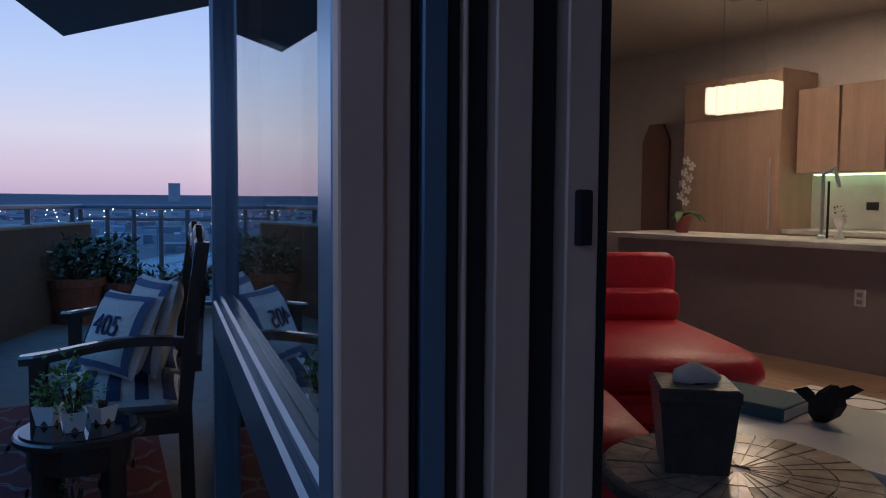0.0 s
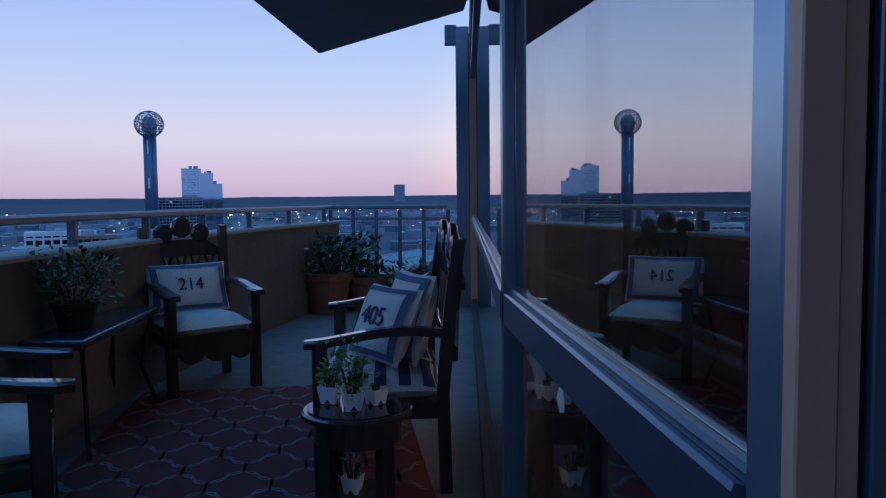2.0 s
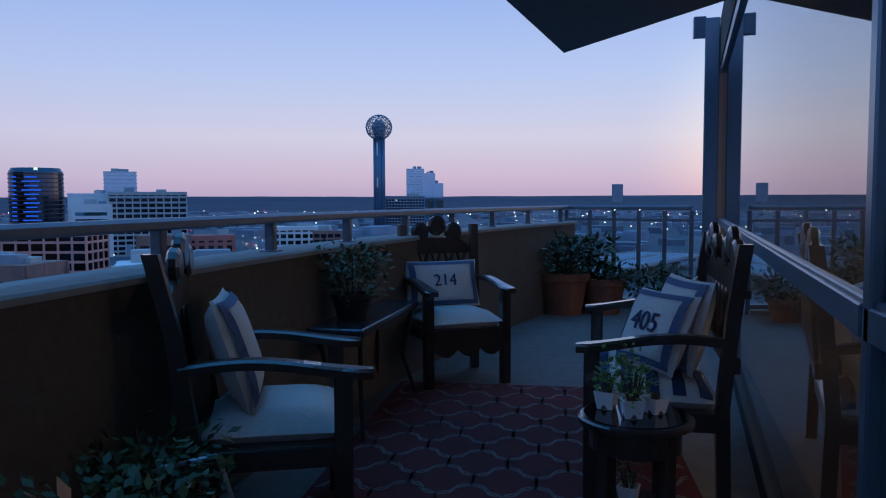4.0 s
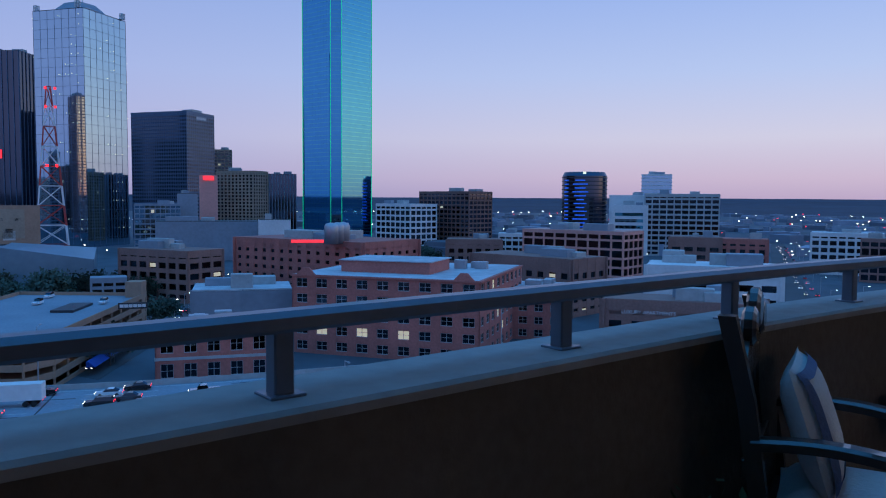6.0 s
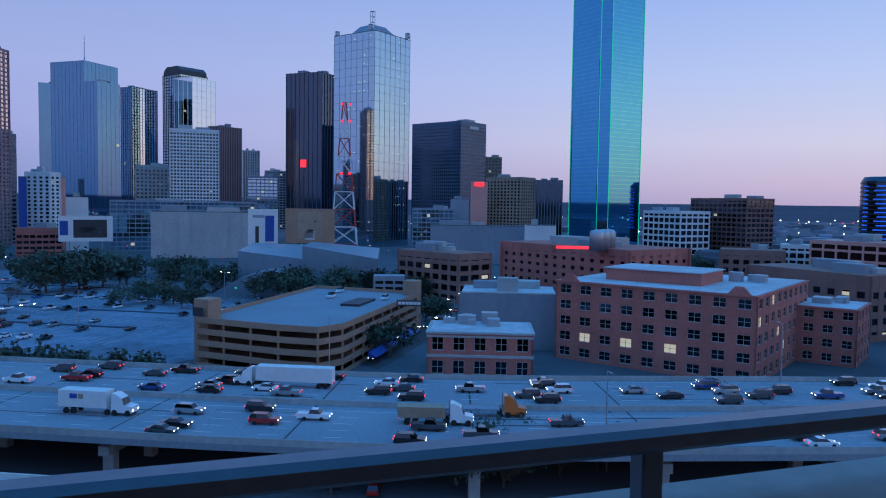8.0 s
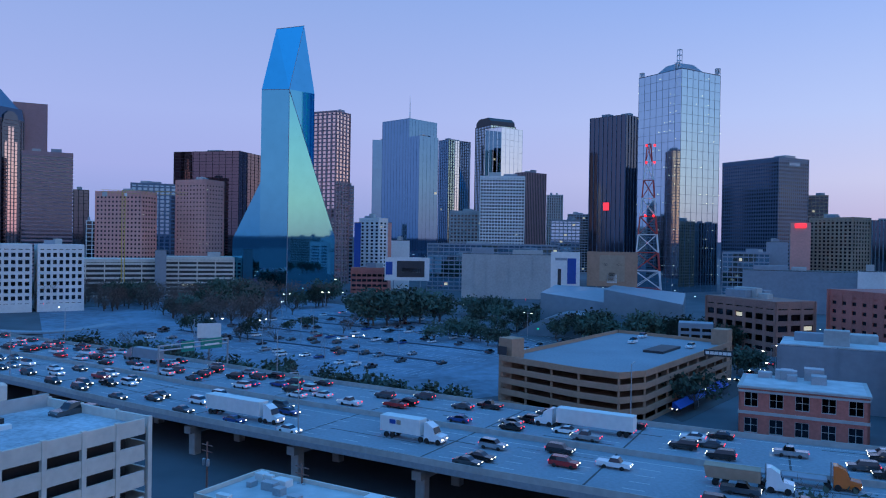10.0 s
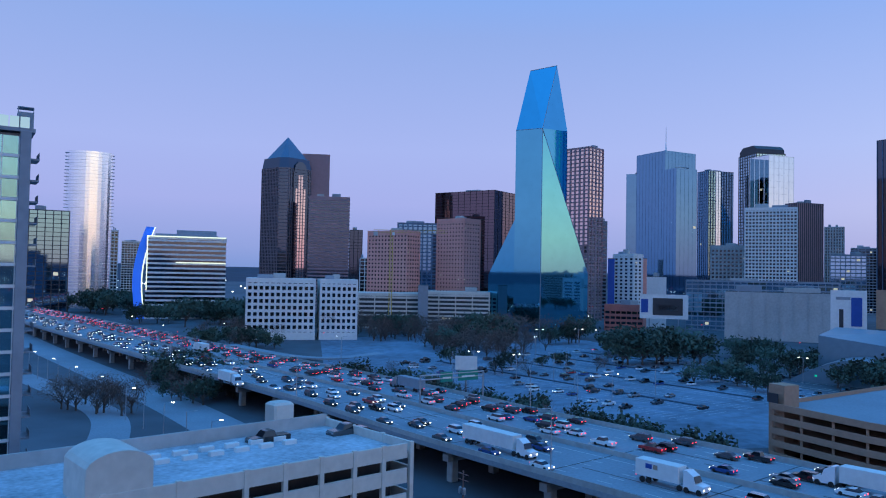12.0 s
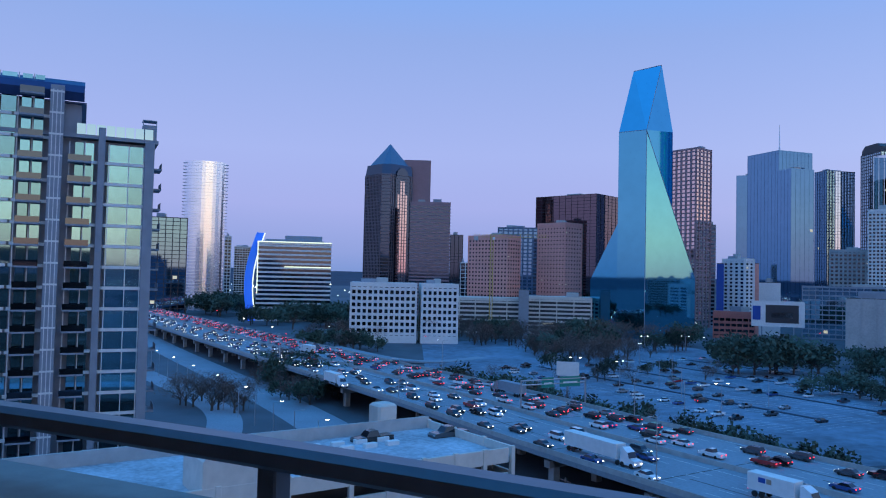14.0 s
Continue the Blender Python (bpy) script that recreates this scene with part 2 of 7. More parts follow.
        if smooth:
            for p in me.polygons:
                p.use_smooth = True
        return me


def part(name, mb, mat, parent=None, label="", smooth=False, at=None):
    ob = new(name, mb.mesh(name, mat, smooth) if isinstance(mb, Mb) else mb)
    if parent is not None:
        ob.parent = parent
    if at is not None:
        ob.matrix_basis = at
    if label:
        ob["label"] = label
    return ob


def thing(name, label, category, at=None, group="", kind=""):
    ob = new(name)
    ob.empty_display_size = 0.1
    if at is not None:
        ob.matrix_basis = at
    return tagged(ob, label, category, group, kind)


GROUND = -42.0

# ---- ground, hills ----
def ground_sheet():
    me = Mb()
    rings = [0.1, 150, 500, 1200, 2600, 4300]
    n = 48
    for r in rings:
        for j in range(n):
            a = 2 * math.pi * j / n
            me.v.append((r * math.cos(a) - 100, r * math.sin(a), GROUND))
    for k in range(len(rings) - 1):
        for j in range(n):
            a, b = k * n + j, k * n + (j + 1) % n
            me.f.append((a, b, b + n, a + n))
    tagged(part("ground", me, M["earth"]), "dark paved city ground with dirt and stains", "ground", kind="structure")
    # a low wooded ridge all round, distance haze put into its blue colour
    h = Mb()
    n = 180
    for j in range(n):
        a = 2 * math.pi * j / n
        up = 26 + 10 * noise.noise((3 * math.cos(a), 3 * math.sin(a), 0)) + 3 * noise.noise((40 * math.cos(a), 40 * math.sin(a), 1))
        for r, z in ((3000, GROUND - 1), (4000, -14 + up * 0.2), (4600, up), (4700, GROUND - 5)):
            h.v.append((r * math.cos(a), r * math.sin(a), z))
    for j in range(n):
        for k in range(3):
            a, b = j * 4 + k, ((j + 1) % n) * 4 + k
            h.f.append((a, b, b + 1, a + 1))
    tagged(part("backdrop", h, M["hill"]), "dark wooded ridge along the horizon with blue haze in its colour", "hills", kind="structure")


ground_sheet()


# ---- facades of the town ----
def building(name, label, x, y, rot, L, W, top, wall, glass, fh=3.9, band=1.2, bay=4.5, pier=0.8, proud=0.35, roof="roofdark", lit=0.008, base=0.0,
             plant=2, seed=1, category="building"):
    """A block with a glass core, floor bands all round, piers on every face, a parapet and plant on the roof."""
    rng = random.Random(seed)
    t = thing(name, label, category, pose(x, y, GROUND, 0, 0, rot))
    H = top - GROUND
    part("glazing", Mb().box(0, 0, 0, L, W, H - 0.6), M[glass], t)
    nf = max(1, int(round((H - base) / fh)))
    fh = (H - base) / nf
    if band:
        b = Mb()
        for k in range(nf + 1):
            z = base + k * fh
            hh = band * (1.6 if k == nf else 1)
            b.box(0, 0, max(0, z - hh / 2) if k < nf else H - hh, L + 2 * proud, W + 2 * proud, hh)
        tagged(part("floor_band", b, M[wall], t), kind="stuff")
    if base:
        part("base_wall", Mb().box(0, 0, 0, L + 3 * proud, W + 3 * proud, base * 0.8), M[wall], t)
    if pier:
        p = Mb()
        for s, w in ((0, L), (1, W)):
            k = max(1, int(round(w / bay)))
            for i in range(k + 1):
                u = -w / 2 + i * w / k
                for sg in (-1, 1):
                    if s == 0:
                        p.box(u, sg * (W / 2 + proud * 0.4), 0, pier, proud * 1.7, H - 0.1)
                    else:
                        p.box(sg * (L / 2 + proud * 0.4), u, 0, proud * 1.7, pier, H - 0.1)
        tagged(part("pier", p, M[wall], t), kind="stuff")
    r = Mb().box(0, 0, H - 0.5, L - 0.2, W - 0.2, 0.4)
    part("roof", r, M[roof], t)
    for i in range(plant):
        sx, sy = L * rng.uniform(0.12, 0.35), W * rng.uniform(0.12, 0.35)
        hz = rng.uniform(2, 4.5)
        q = Mb().bev((rng.random() - 0.5) * (L - sx) * 0.8, (rng.random() - 0.5) * (W - sy) * 0.8, H - 0.2, sx, sy, hz, 0.15)
        part("roof_plant", q, M["grey" if i % 2 else "conc"], t)
    if lit:
        l = Mb()
        nb = [max(1, int(round(L / bay))), max(1, int(round(W / bay)))]
        for s in (0, 1):
            w = (L, W)[s]
            k = nb[s]
            for sg in (-1, 1):
                for i in range(k):
                    for f in range(nf):
                        if rng.random() < lit:
                            u = -w / 2 + (i + 0.5) * w / k
                            z = base + f * fh + band * 0.6 + 0.2
                            ww, hh = w / k * 0.6, max(0.6, fh - band * 1.3 - 0.3)
                            if s == 0:
                                l.box(u, sg * (W / 2 + 0.04), z, ww, 0.1, hh)
                            else:
                                l.box(sg * (L / 2 + 0.04), u, z, 0.1, ww, hh)
        if l.v:
            tagged(part("lit_window", l, M["lit"], t), "warm lit window", kind="stuff")
    return t


# ---- the town, block by block ----
building("office_block", "dark glass office block far off among trees", -491.7, -591.4, 140.2, 32.1, 19.3, 52.2, "dark", "deepblue", bay=6, fh=4, band=0.5, seed=1, category="office building")
building("apartment_tower", "pale apartment block far down the highway", -925.5, -927.0, 135.0, 30.0, 21.0, 44.6, "cream", "window", lit=0, seed=2, category="office building")
building("apartment_tower", "slim grey apartment block behind the silver tower", -645.0, -672.5, 136.2, 7.1, 4.9, 44.4, "white", "window", lit=0, seed=3, category="office building")
building("office_tower", "grey banded office slab beside the pyramid tower", -754.4, -458.9, 121.3, 45.6, 27.4, 87.6, "mauveband", "darkglass", fh=3.9, band=2.0, bay=60, pier=0, lit=0.0, seed=4, category="office building")
building("office_tower", "brown stone slab with arched top behind the pyramid tower", -795.7, -504.5, 122.4, 32.1, 25.6, 144.9, "mauveband", "mauveband", fh=3.9, band=0, pier=0.5, bay=5, plant=0, seed=5, category="office building")
building("office_block", "black glass block among the downtown buildings", -816.6, -457.9, 119.3, 15.3, 13.8, 53.8, "dark", "darkglass", band=0.4, seed=6, category="office building")
building("office_block", "pale blue glass block behind the hotel", -705.9, -384.5, 118.6, 10.1, 9.1, 17.4, "white", "window", band=0.6, seed=7, category="office building")
building("hotel", "pink granite hotel slab with rows of small windows", -589.9, -293.3, 80.4, 41.1, 18.6, 38.3, "pink", "window", fh=3.4, band=1.9, bay=3.4, pier=1.6, lit=0.01, seed=8, category="hotel")
building("hotel", "taller pink granite hotel slab behind a tower crane", -620.8, -245.0, 70.6, 30.4, 21.6, 50.3, "pink", "window", fh=3.4, band=2.2, bay=3.4, pier=2.0, lit=0.01, seed=9, category="hotel")
building("office_tower", "dark green glass tower behind the pink hotels", -739.7, -339.3, 114.6, 41.5, 29.0, 55.5, "slate", "deepblue", fh=3.9, band=1.2, bay=5, pier=1.6, seed=10, category="office building")
building("office_tower", "dark brown glass tower with gold reflections", -915.4, -338.0, 78.3, 88.5, 55.2, 106.6, "dark", "brownmirror", fh=4, band=0.3, bay=9, pier=0.12, seed=11, category="office building")
# on both podiums a solid dark body stands for the shade between decks
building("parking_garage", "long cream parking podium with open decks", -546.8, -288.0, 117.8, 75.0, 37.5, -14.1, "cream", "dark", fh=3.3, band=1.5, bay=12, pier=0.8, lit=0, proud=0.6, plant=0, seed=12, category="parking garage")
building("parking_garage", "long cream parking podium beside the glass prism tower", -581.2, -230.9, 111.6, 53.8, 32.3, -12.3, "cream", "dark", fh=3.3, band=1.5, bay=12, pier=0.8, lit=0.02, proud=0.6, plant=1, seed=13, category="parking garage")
building("stair_tower", "pale concrete stair tower on the parking podium", -543.2, -243.4, 114.1, 7.9, 7.9, -6.9, "conc", "grey", fh=20, band=0, pier=0, bay=30, lit=0, plant=0, seed=14, category="office building")
building("office_tower", "brown tower with upright stripes of glass", -759.5, -163.8, 66.3, 28.0, 23.4, 131.3, "mauveband", "rosemirror", fh=3.9, band=1.2, bay=6.2, pier=2.0, lit=0.0, seed=15, category="office building")
building("office_tower", "slim dark slab behind the striped tower", -790.7, -148.9, 100.7, 5.3, 10.6, 59.8, "grey", "darkglass", fh=3.9, band=1.6, seed=16, category="office building")
building("apartment_tower", "white apartment block with blue and orange end walls", -661.6, -104.1, 63.5, 20.3, 11.2, 22.0, "white", "window", fh=3.0, band=1.4, bay=5, pier=2.4, seed=17, category="office building")
building("end_wall", "bright blue painted end wall of the apartment block", -646.8, -115.6, 100.1, 5.6, 5.6, 17.9, "bluewall", "bluewall", fh=60, band=0, pier=0, lit=0, plant=0, seed=18, category="office building")
building("end_wall", "orange painted end wall of the apartment block", -667.8, -91.8, 97.8, 5.6, 5.6, 18.7, "pink", "pink", fh=60, band=0, pier=0, lit=0, plant=0, seed=19, category="office building")
building("shop_building", "low red brick shop below the apartment block", -640.0, -103.7, 99.2, 30.3, 18.2, -20.6, "brick", "window", fh=4.5, band=2.2, lit=0.03, seed=20, category="office building")
building("office_block", "white windowless block beside the car billboard", -701.3, -85.4, 96.9, 18.1, 14.5, 3.3, "white", "white", band=0, pier=0, lit=0, seed=21, category="office building")
building("office_tower", "dark blue glass slab of a downtown tower cluster", -1036.6, -156.8, 98.6, 18.2, 18.2, 140.5, "deepblue", "deepblue", fh=4, band=0.7, bay=6, pier=0.3, lit=0, proud=0.2, seed=22, category="office building")
building("office_tower", "blue grey glass tower with a mast on its roof", -1030.0, -114.2, 50.4, 52.4, 52.5, 164.9, "deepblue", "deepblue", fh=3.9, band=0.7, bay=6, pier=0.3, lit=0.01, proud=0.2, seed=23, category="office building")
building("office_tower", "blue glass front block of the masted tower", -989.2, -91.7, 46.6, 22.6, 32.4, 138.8, "deepblue", "deepblue", fh=3.9, band=0.7, bay=6, pier=0.3, lit=0.01, proud=0.2, seed=24, category="office building")
building("office_tower", "blue mirror tower with a golden end face", -1072.0, -57.0, 43.9, 28.8, 40.8, 144.8, "slate", "skyglass", fh=4, band=0.25, bay=4, pier=0.25, lit=0, seed=25, category="office building")
building("office_block", "low grey stone block before the towers", -879.3, -30.4, 92.0, 36.1, 21.7, 38.6, "conc", "window", fh=4, band=1.8, bay=4, pier=1.6, seed=26, category="office building")
building("apartment_tower", "white gridded apartment tower downtown", -835.6, 11.0, 89.2, 47.6, 33.3, 74.4, "white", "window", fh=3.4, band=1.5, bay=3.2, pier=1.1, seed=27, category="office building")
building("office_tower", "dark arched crown tower downtown", -1087.2, 2.6, 32.7, 40.7, 41.0, 167.5, "dark", "blueglass", fh=4, band=0.7, bay=4, pier=0.9, lit=0, seed=28, category="office building")
building("office_tower", "pale mirrored block before the arched crown tower", -1023.9, 14.1, 43.4, 31.7, 39.3, 154.8, "skyglass", "skyglass", fh=8, band=0.3, bay=8, pier=0.2, lit=0, seed=29, category="office building")
building("office_tower", "plain brown ribbed tower downtown", -915.9, 45.6, 40.1, 17.1, 34.5, 86.6, "mauveband", "dark", fh=60, band=0, bay=2.6, pier=1.1, lit=0, seed=30, category="office building")
building("office_tower", "old stepped grey stone tower with a spire", -1106.4, 90.6, 85.3, 22.1, 22.1, 72.7, "conc", "window", fh=3.8, band=1.2, bay=3, pier=1.6, seed=31, category="office building")
building("office_block", "low blue glass block downtown", -856.1, 82.5, 84.5, 31.6, 22.1, 28.9, "grey", "blueglass", fh=3.8, band=1.2, seed=32, category="office building")
building("office_block", "distant grey block downtown", -1202.4, 135.1, 83.6, 31.2, 21.8, 49.3, "grey", "window", seed=33, category="office building")
building("office_tower", "black tower with pale upright fins", -812.1, 128.4, 48.2, 43.5, 27.2, 136.4, "slate", "darkglass", fh=70, band=0, bay=5.6, pier=0.5, lit=0.004, proud=0.5, seed=34, category="office building")
building("office_tower", "tall mirror glass tower with a grid of small lights", -755.8, 181.0, 35.0, 53.9, 54.1, 167.6, "slate", "blueglass", fh=8.5, band=0.16, bay=7.7, pier=0.14, lit=0.0, proud=0.15, seed=35, category="office building")
building("office_tower", "dark grey gridded tower with a rooftop sign", -849.7, 297.0, 31.3, 73.4, 46.3, 96.0, "slate", "darkglass", fh=3.9, band=1.7, bay=3, pier=1.0, lit=0.002, seed=36, category="office building")
building("office_tower", "tan brick tower behind the gridded tower", -874.3, 364.5, 67.4, 20.4, 16.3, 60.7, "tan", "window", seed=37, category="office building")
building("hotel", "beige hotel with balconies and a sign slab", -695.1, 309.1, 29.8, 41.6, 23.2, 29.0, "tan", "window", fh=3.2, band=1.4, bay=4, pier=1.8, seed=38, category="hotel")
building("hotel_slab", "grey windowless end slab of the beige hotel", -690.0, 273.5, 68.4, 16.2, 16.2, 24.5, "pink", "pink", fh=60, band=0, pier=0, lit=0, plant=0, seed=39, category="office building")
building("office_tower", "dark ribbed office block behind the hotel", -723.1, 364.5, 63.3, 30.3, 21.2, 28.5, "grey", "darkglass", fh=60, band=0, bay=3, pier=0.9, seed=40, category="office building")
building("office_block", "blue glass low office block", -620.2, 203.5, 71.9, 34.2, 27.3, -2.2, "grey", "blueglass", fh=4, band=1.0, bay=4, pier=0.5, lit=0.03, seed=41, category="office building")
building("office_block", "blue grey core of the low office block", -626.2, 230.0, 69.9, 16.1, 16.1, 6.6, "grey", "grey", fh=60, band=0, pier=0, lit=0, seed=42, category="office building")
building("warehouse", "long low grey hall with a plain roof", -532.8, 212.6, 68.3, 72.9, 29.1, -13.7, "grey", "grey", fh=60, band=0, bay=12, pier=0.6, lit=0, seed=43, category="warehouse")
building("warehouse", "plain white hall beside the grey one", -493.7, 243.8, 63.8, 21.5, 12.9, -12.2, "white", "white", fh=60, band=0, bay=12, pier=0.3, lit=0, seed=44, category="warehouse")
building("office_block", "long blue glass convention block", -709.7, 0.8, 89.9, 118.2, 41.4, 1.1, "grey", "blueglass", fh=4, band=1.0, bay=5, pier=0.5, lit=0.02, seed=45, category="office building")
building("office_block", "grey panelled long block before the convention block", -610.0, 14.5, 88.6, 74.3, 22.3, -6.7, "conc", "conc", fh=60, band=0, bay=9, pier=0.5, lit=0, seed=46, category="office building")
building("office_block", "white gridded low office block downtown", -538.3, 391.7, 7.2, 43.6, 31.1, -1.0, "white", "window", fh=5, band=1.6, bay=6, pier=1.2, seed=47, category="office building")
building("office_block", "dark brown office block with lit signs", -530.7, 441.5, 10.3, 58.2, 32.5, 10.2, "brown", "darkglass", fh=4, band=1.4, bay=5, pier=1.0, lit=0.01, seed=48, category="office building")
building("office_block", "white concrete office block with deep bays", -361.0, 541.7, 33.8, 57.2, 22.9, 8.6, "conc", "window", fh=4.2, band=1.6, bay=5.5, pier=1.0, seed=49, category="office building")
building("office_block", "blue glass slab with an angled crown", -494.4, 693.7, 35.5, 30.9, 24.7, 31.6, "white", "blueglass", fh=4, band=1.0, bay=60, pier=0, seed=50, category="office building")
building("office_block", "white plain block beside the drum tower", -406.7, 530.8, 37.5, 30.6, 18.4, 7.6, "white", "white", fh=12, band=0.8, pier=0, lit=0, seed=51, category="office building")
building("office_block", "white block with a green lit corner", -392.8, 514.6, 37.4, 26.3, 15.8, -0.7, "white", "tealglass", fh=5, band=2.5, bay=20, pier=4, seed=52, category="office building")
building("warehouse", "pink brick warehouse with a white gridded front", -276.3, 321.1, 12.3, 60.9, 23.3, -13.7, "pink", "window", fh=4.6, band=1.2, bay=6.5, pier=1.0, lit=0.02, roof='roof', plant=4, seed=53, category="warehouse")
building("warehouse", "brown brick warehouse with a flat roof", -214.2, 221.7, 7.1, 49.9, 22.9, -19.9, "brick2", "window", fh=4.2, band=2.2, bay=5.5, pier=2.6, lit=0.06, roof='roof', plant=4, seed=54, category="warehouse")
building("warehouse", "dark brick block with lit windows", -329.6, 289.1, 48.9, 30.6, 18.3, -20.1, "brick2", "window", fh=4.2, band=2.0, bay=5, pier=2.2, lit=0.05, roof='roof', seed=55, category="warehouse")
building("office_block", "pale block with a white roof", -334.4, 324.1, 46.0, 15.9, 12.7, -17.8, "white", "window", fh=4.2, band=1.4, roof='roof', seed=56, category="office building")
building("warehouse", "brown brick block beside the avenue", -230.4, 359.7, 32.8, 25.4, 15.2, -16.7, "brick2", "window", fh=4.5, band=2, bay=6, pier=2, roof='roof', seed=57, category="warehouse")
building("courthouse", "old red brick and stone building with stepped roof", -219.8, 389.1, 29.6, 24.4, 14.6, -17.9, "brick", "window", fh=5, band=1.8, bay=5, pier=2, seed=58, category="warehouse")
building("warehouse", "low white hall with a long flat roof", -141.3, 232.2, 31.5, 41.2, 20.6, -19.3, "white", "window", fh=4.4, band=2.4, bay=7, pier=2.4, roof='roof', plant=5, lit=0.02, seed=59, category="office building")
building("warehouse", "brick hall with a wide white roof and signs", -115.6, 177.3, 33.4, 40.9, 14.3, -24.2, "brick2", "window", fh=4.2, band=2.6, bay=6, pier=2.6, roof='roof', plant=5, lit=0.02, seed=60, category="office building")
building("warehouse", "red brick works with silver silos", -336.2, 194.3, 17.3, 85.0, 42.6, -17.6, "brick", "window", fh=4.0, band=2.4, bay=6, pier=3.6, lit=0.01, roof='roof', plant=4, seed=61, category="factory")
building("office_block", "brown brick office block with lit green windows", -331.4, 114.4, 24.4, 40.3, 20.1, -20.0, "brick2", "window", fh=4.2, band=1.9, bay=6, pier=1.6, lit=0.05, roof='roof', plant=4, seed=62, category="office building")
building("office_block", "grey stone block with a dark sign", -216.5, 96.6, 66.0, 28.6, 20.0, -24.7, "grey", "grey", fh=60, band=0, bay=14, pier=0.4, lit=0, roof='roof', plant=3, seed=63, category="office building")
building("office_block", "grey block in a side street", -292.9, 78.1, 75.1, 11.6, 8.1, -27.3, "grey", "window", fh=4, roof='roof', plant=0, seed=64, category="office building")
building("hotel_tower", "tall pale stepped hotel slab beside the ball tower", -291.6, 1123.1, 14.6, 26.0, 20.8, 49.1, "white", "blueglass", fh=4, band=0.8, bay=9, pier=0.6, lit=0, seed=65, category="hotel")
building("hotel_tower", "blue mirror glass step of the hotel", -269.1, 1115.7, 13.6, 19.5, 15.6, 42.1, "blueglass", "blueglass", fh=4, band=0.5, bay=9, pier=0.3, lit=0, seed=66, category="hotel")
building("hotel_tower", "lower blue mirror glass step of the hotel", -252.2, 1107.5, 12.9, 14.7, 11.8, 26.7, "blueglass", "blueglass", fh=4, band=0.5, bay=9, pier=0.3, lit=0, seed=67, category="hotel")
building("hotel_podium", "long dark podium of the hotel", -302.1, 1094.4, 15.5, 61.9, 30.9, 7.8, "grey", "darkglass", fh=4, band=1.4, lit=0.03, seed=68, category="hotel")
building("office_block", "low pale office beside the avenue", -206.8, 487.3, 23.1, 38.8, 19.4, -16.2, "white", "window", fh=4.5, band=1.6, bay=5, pier=1.2, seed=69, category="office building")
building("warehouse", "low brown building beside the avenue", -173.0, 454.3, 21.0, 21.5, 12.9, -17.7, "brick2", "window", fh=4.5, seed=70, category="office building")

# ---- landmark buildings ----
def hull(points):
    bm = bmesh.new()
    for p in points:
        bm.verts.new(p)
    bmesh.ops.convex_hull(bm, input=bm.verts)
    me = Mb()
    bm.verts.ensure_lookup_table()
    bm.verts.index_update()
    me.v = [tuple(v.co) for v in bm.verts]
    me.f = [tuple(v.index for v in f.verts) for f in bm.faces]
    bm.free()
    return me


def prism_tower():
    t = thing("glass_prism_tower", "tall faceted blue green mirror glass prism tower", "skyscraper", pose(-568.3, -155.7, 0, 0, 0, 104.9))
    G = GROUND
    part("shaft", hull([(-10.6, 16, 166), (10.6, 18, 170.5), (-20.7, 5, 116), (0, 0, 116.5), (19.4, 16, 117), (-20.7, 5, G), (0, 0, G), (19.4, 16, G),
                        (-20.7, 46, G), (19.4, 46, G), (-20.7, 46, 110), (19.4, 46, 110), (-10, 24, 164), (10, 26, 168)]), M["tealglass"], t)
    part("slanted_wing", hull([(0.3, 0.3, 114), (37, 20, 5), (37, 20, G), (0.3, 0.3, G), (37, 50, G), (37, 50, 5), (2, 46, 100), (2, 46, G)]), M["tealglass"], t)
    part("slanted_wing", hull([(-20.5, 6, 46), (-42, 22, 2), (-42, 22, G), (-20.5, 6, G), (-42, 50, G), (-42, 50, 2), (-20.5, 44, 46), (-20.5, 44, G)]), M["tealglass"], t)
    e = Mb()
    for a, b in (((0, -0.1, G), (0, -0.1, 116.5)), ((-20.7, 5, 116), (0, 0, 116.5)), ((0, 0, 116.5), (10.6, 18, 170.5)), ((0, 0, 116.5), (37, 20, 5)), ((-10.6, 16, 166), (10.6, 18, 170.5))):
        e.tube(a, b, 0.28, n=4)
    part("edge_trim", e, M["grey"], t)


prism_tower()


def green_tower():
    t = thing("green_edged_tower", "very tall blue green glass tower outlined with green light lines", "skyscraper", pose(-650.6, 389.3, GROUND, 0, 0, 12))
    H = 282
    n = 9
    ring = [(-27, -20), (-20, -27)] + [(-18 + 36 * k / (2 * n), -27 - (1.6 if k % 2 else 0)) for k in range(2 * n + 1)] + [(20, -27), (27, -20)]
    ring += [(27, -18 + 36 * k / 10) for k in range(11)] + [(27, 20), (20, 27), (-20, 27), (-27, 20)]
    part("glazing", Mb().loft([ring, ring], [0, H]), M["greenglass"], t)
    b = Mb()
    for k in range(1, 70):
        z = k * 4.02
        b.loft([[(x * 1.006, y * 1.006) for x, y in ring]] * 2, [z, z + 0.7])
    tagged(part("floor_band", b, M["tealglass"], t), kind="stuff")
    for x, y in ((-27.3, -20), (-20, -27.4), (20, -27.4), (27.3, -20), (27.3, 20)):
        part("light_line", Mb().box(x, y, 0, 0.35, 0.35, H), M["greenled"], t, "green light line")


green_tower()


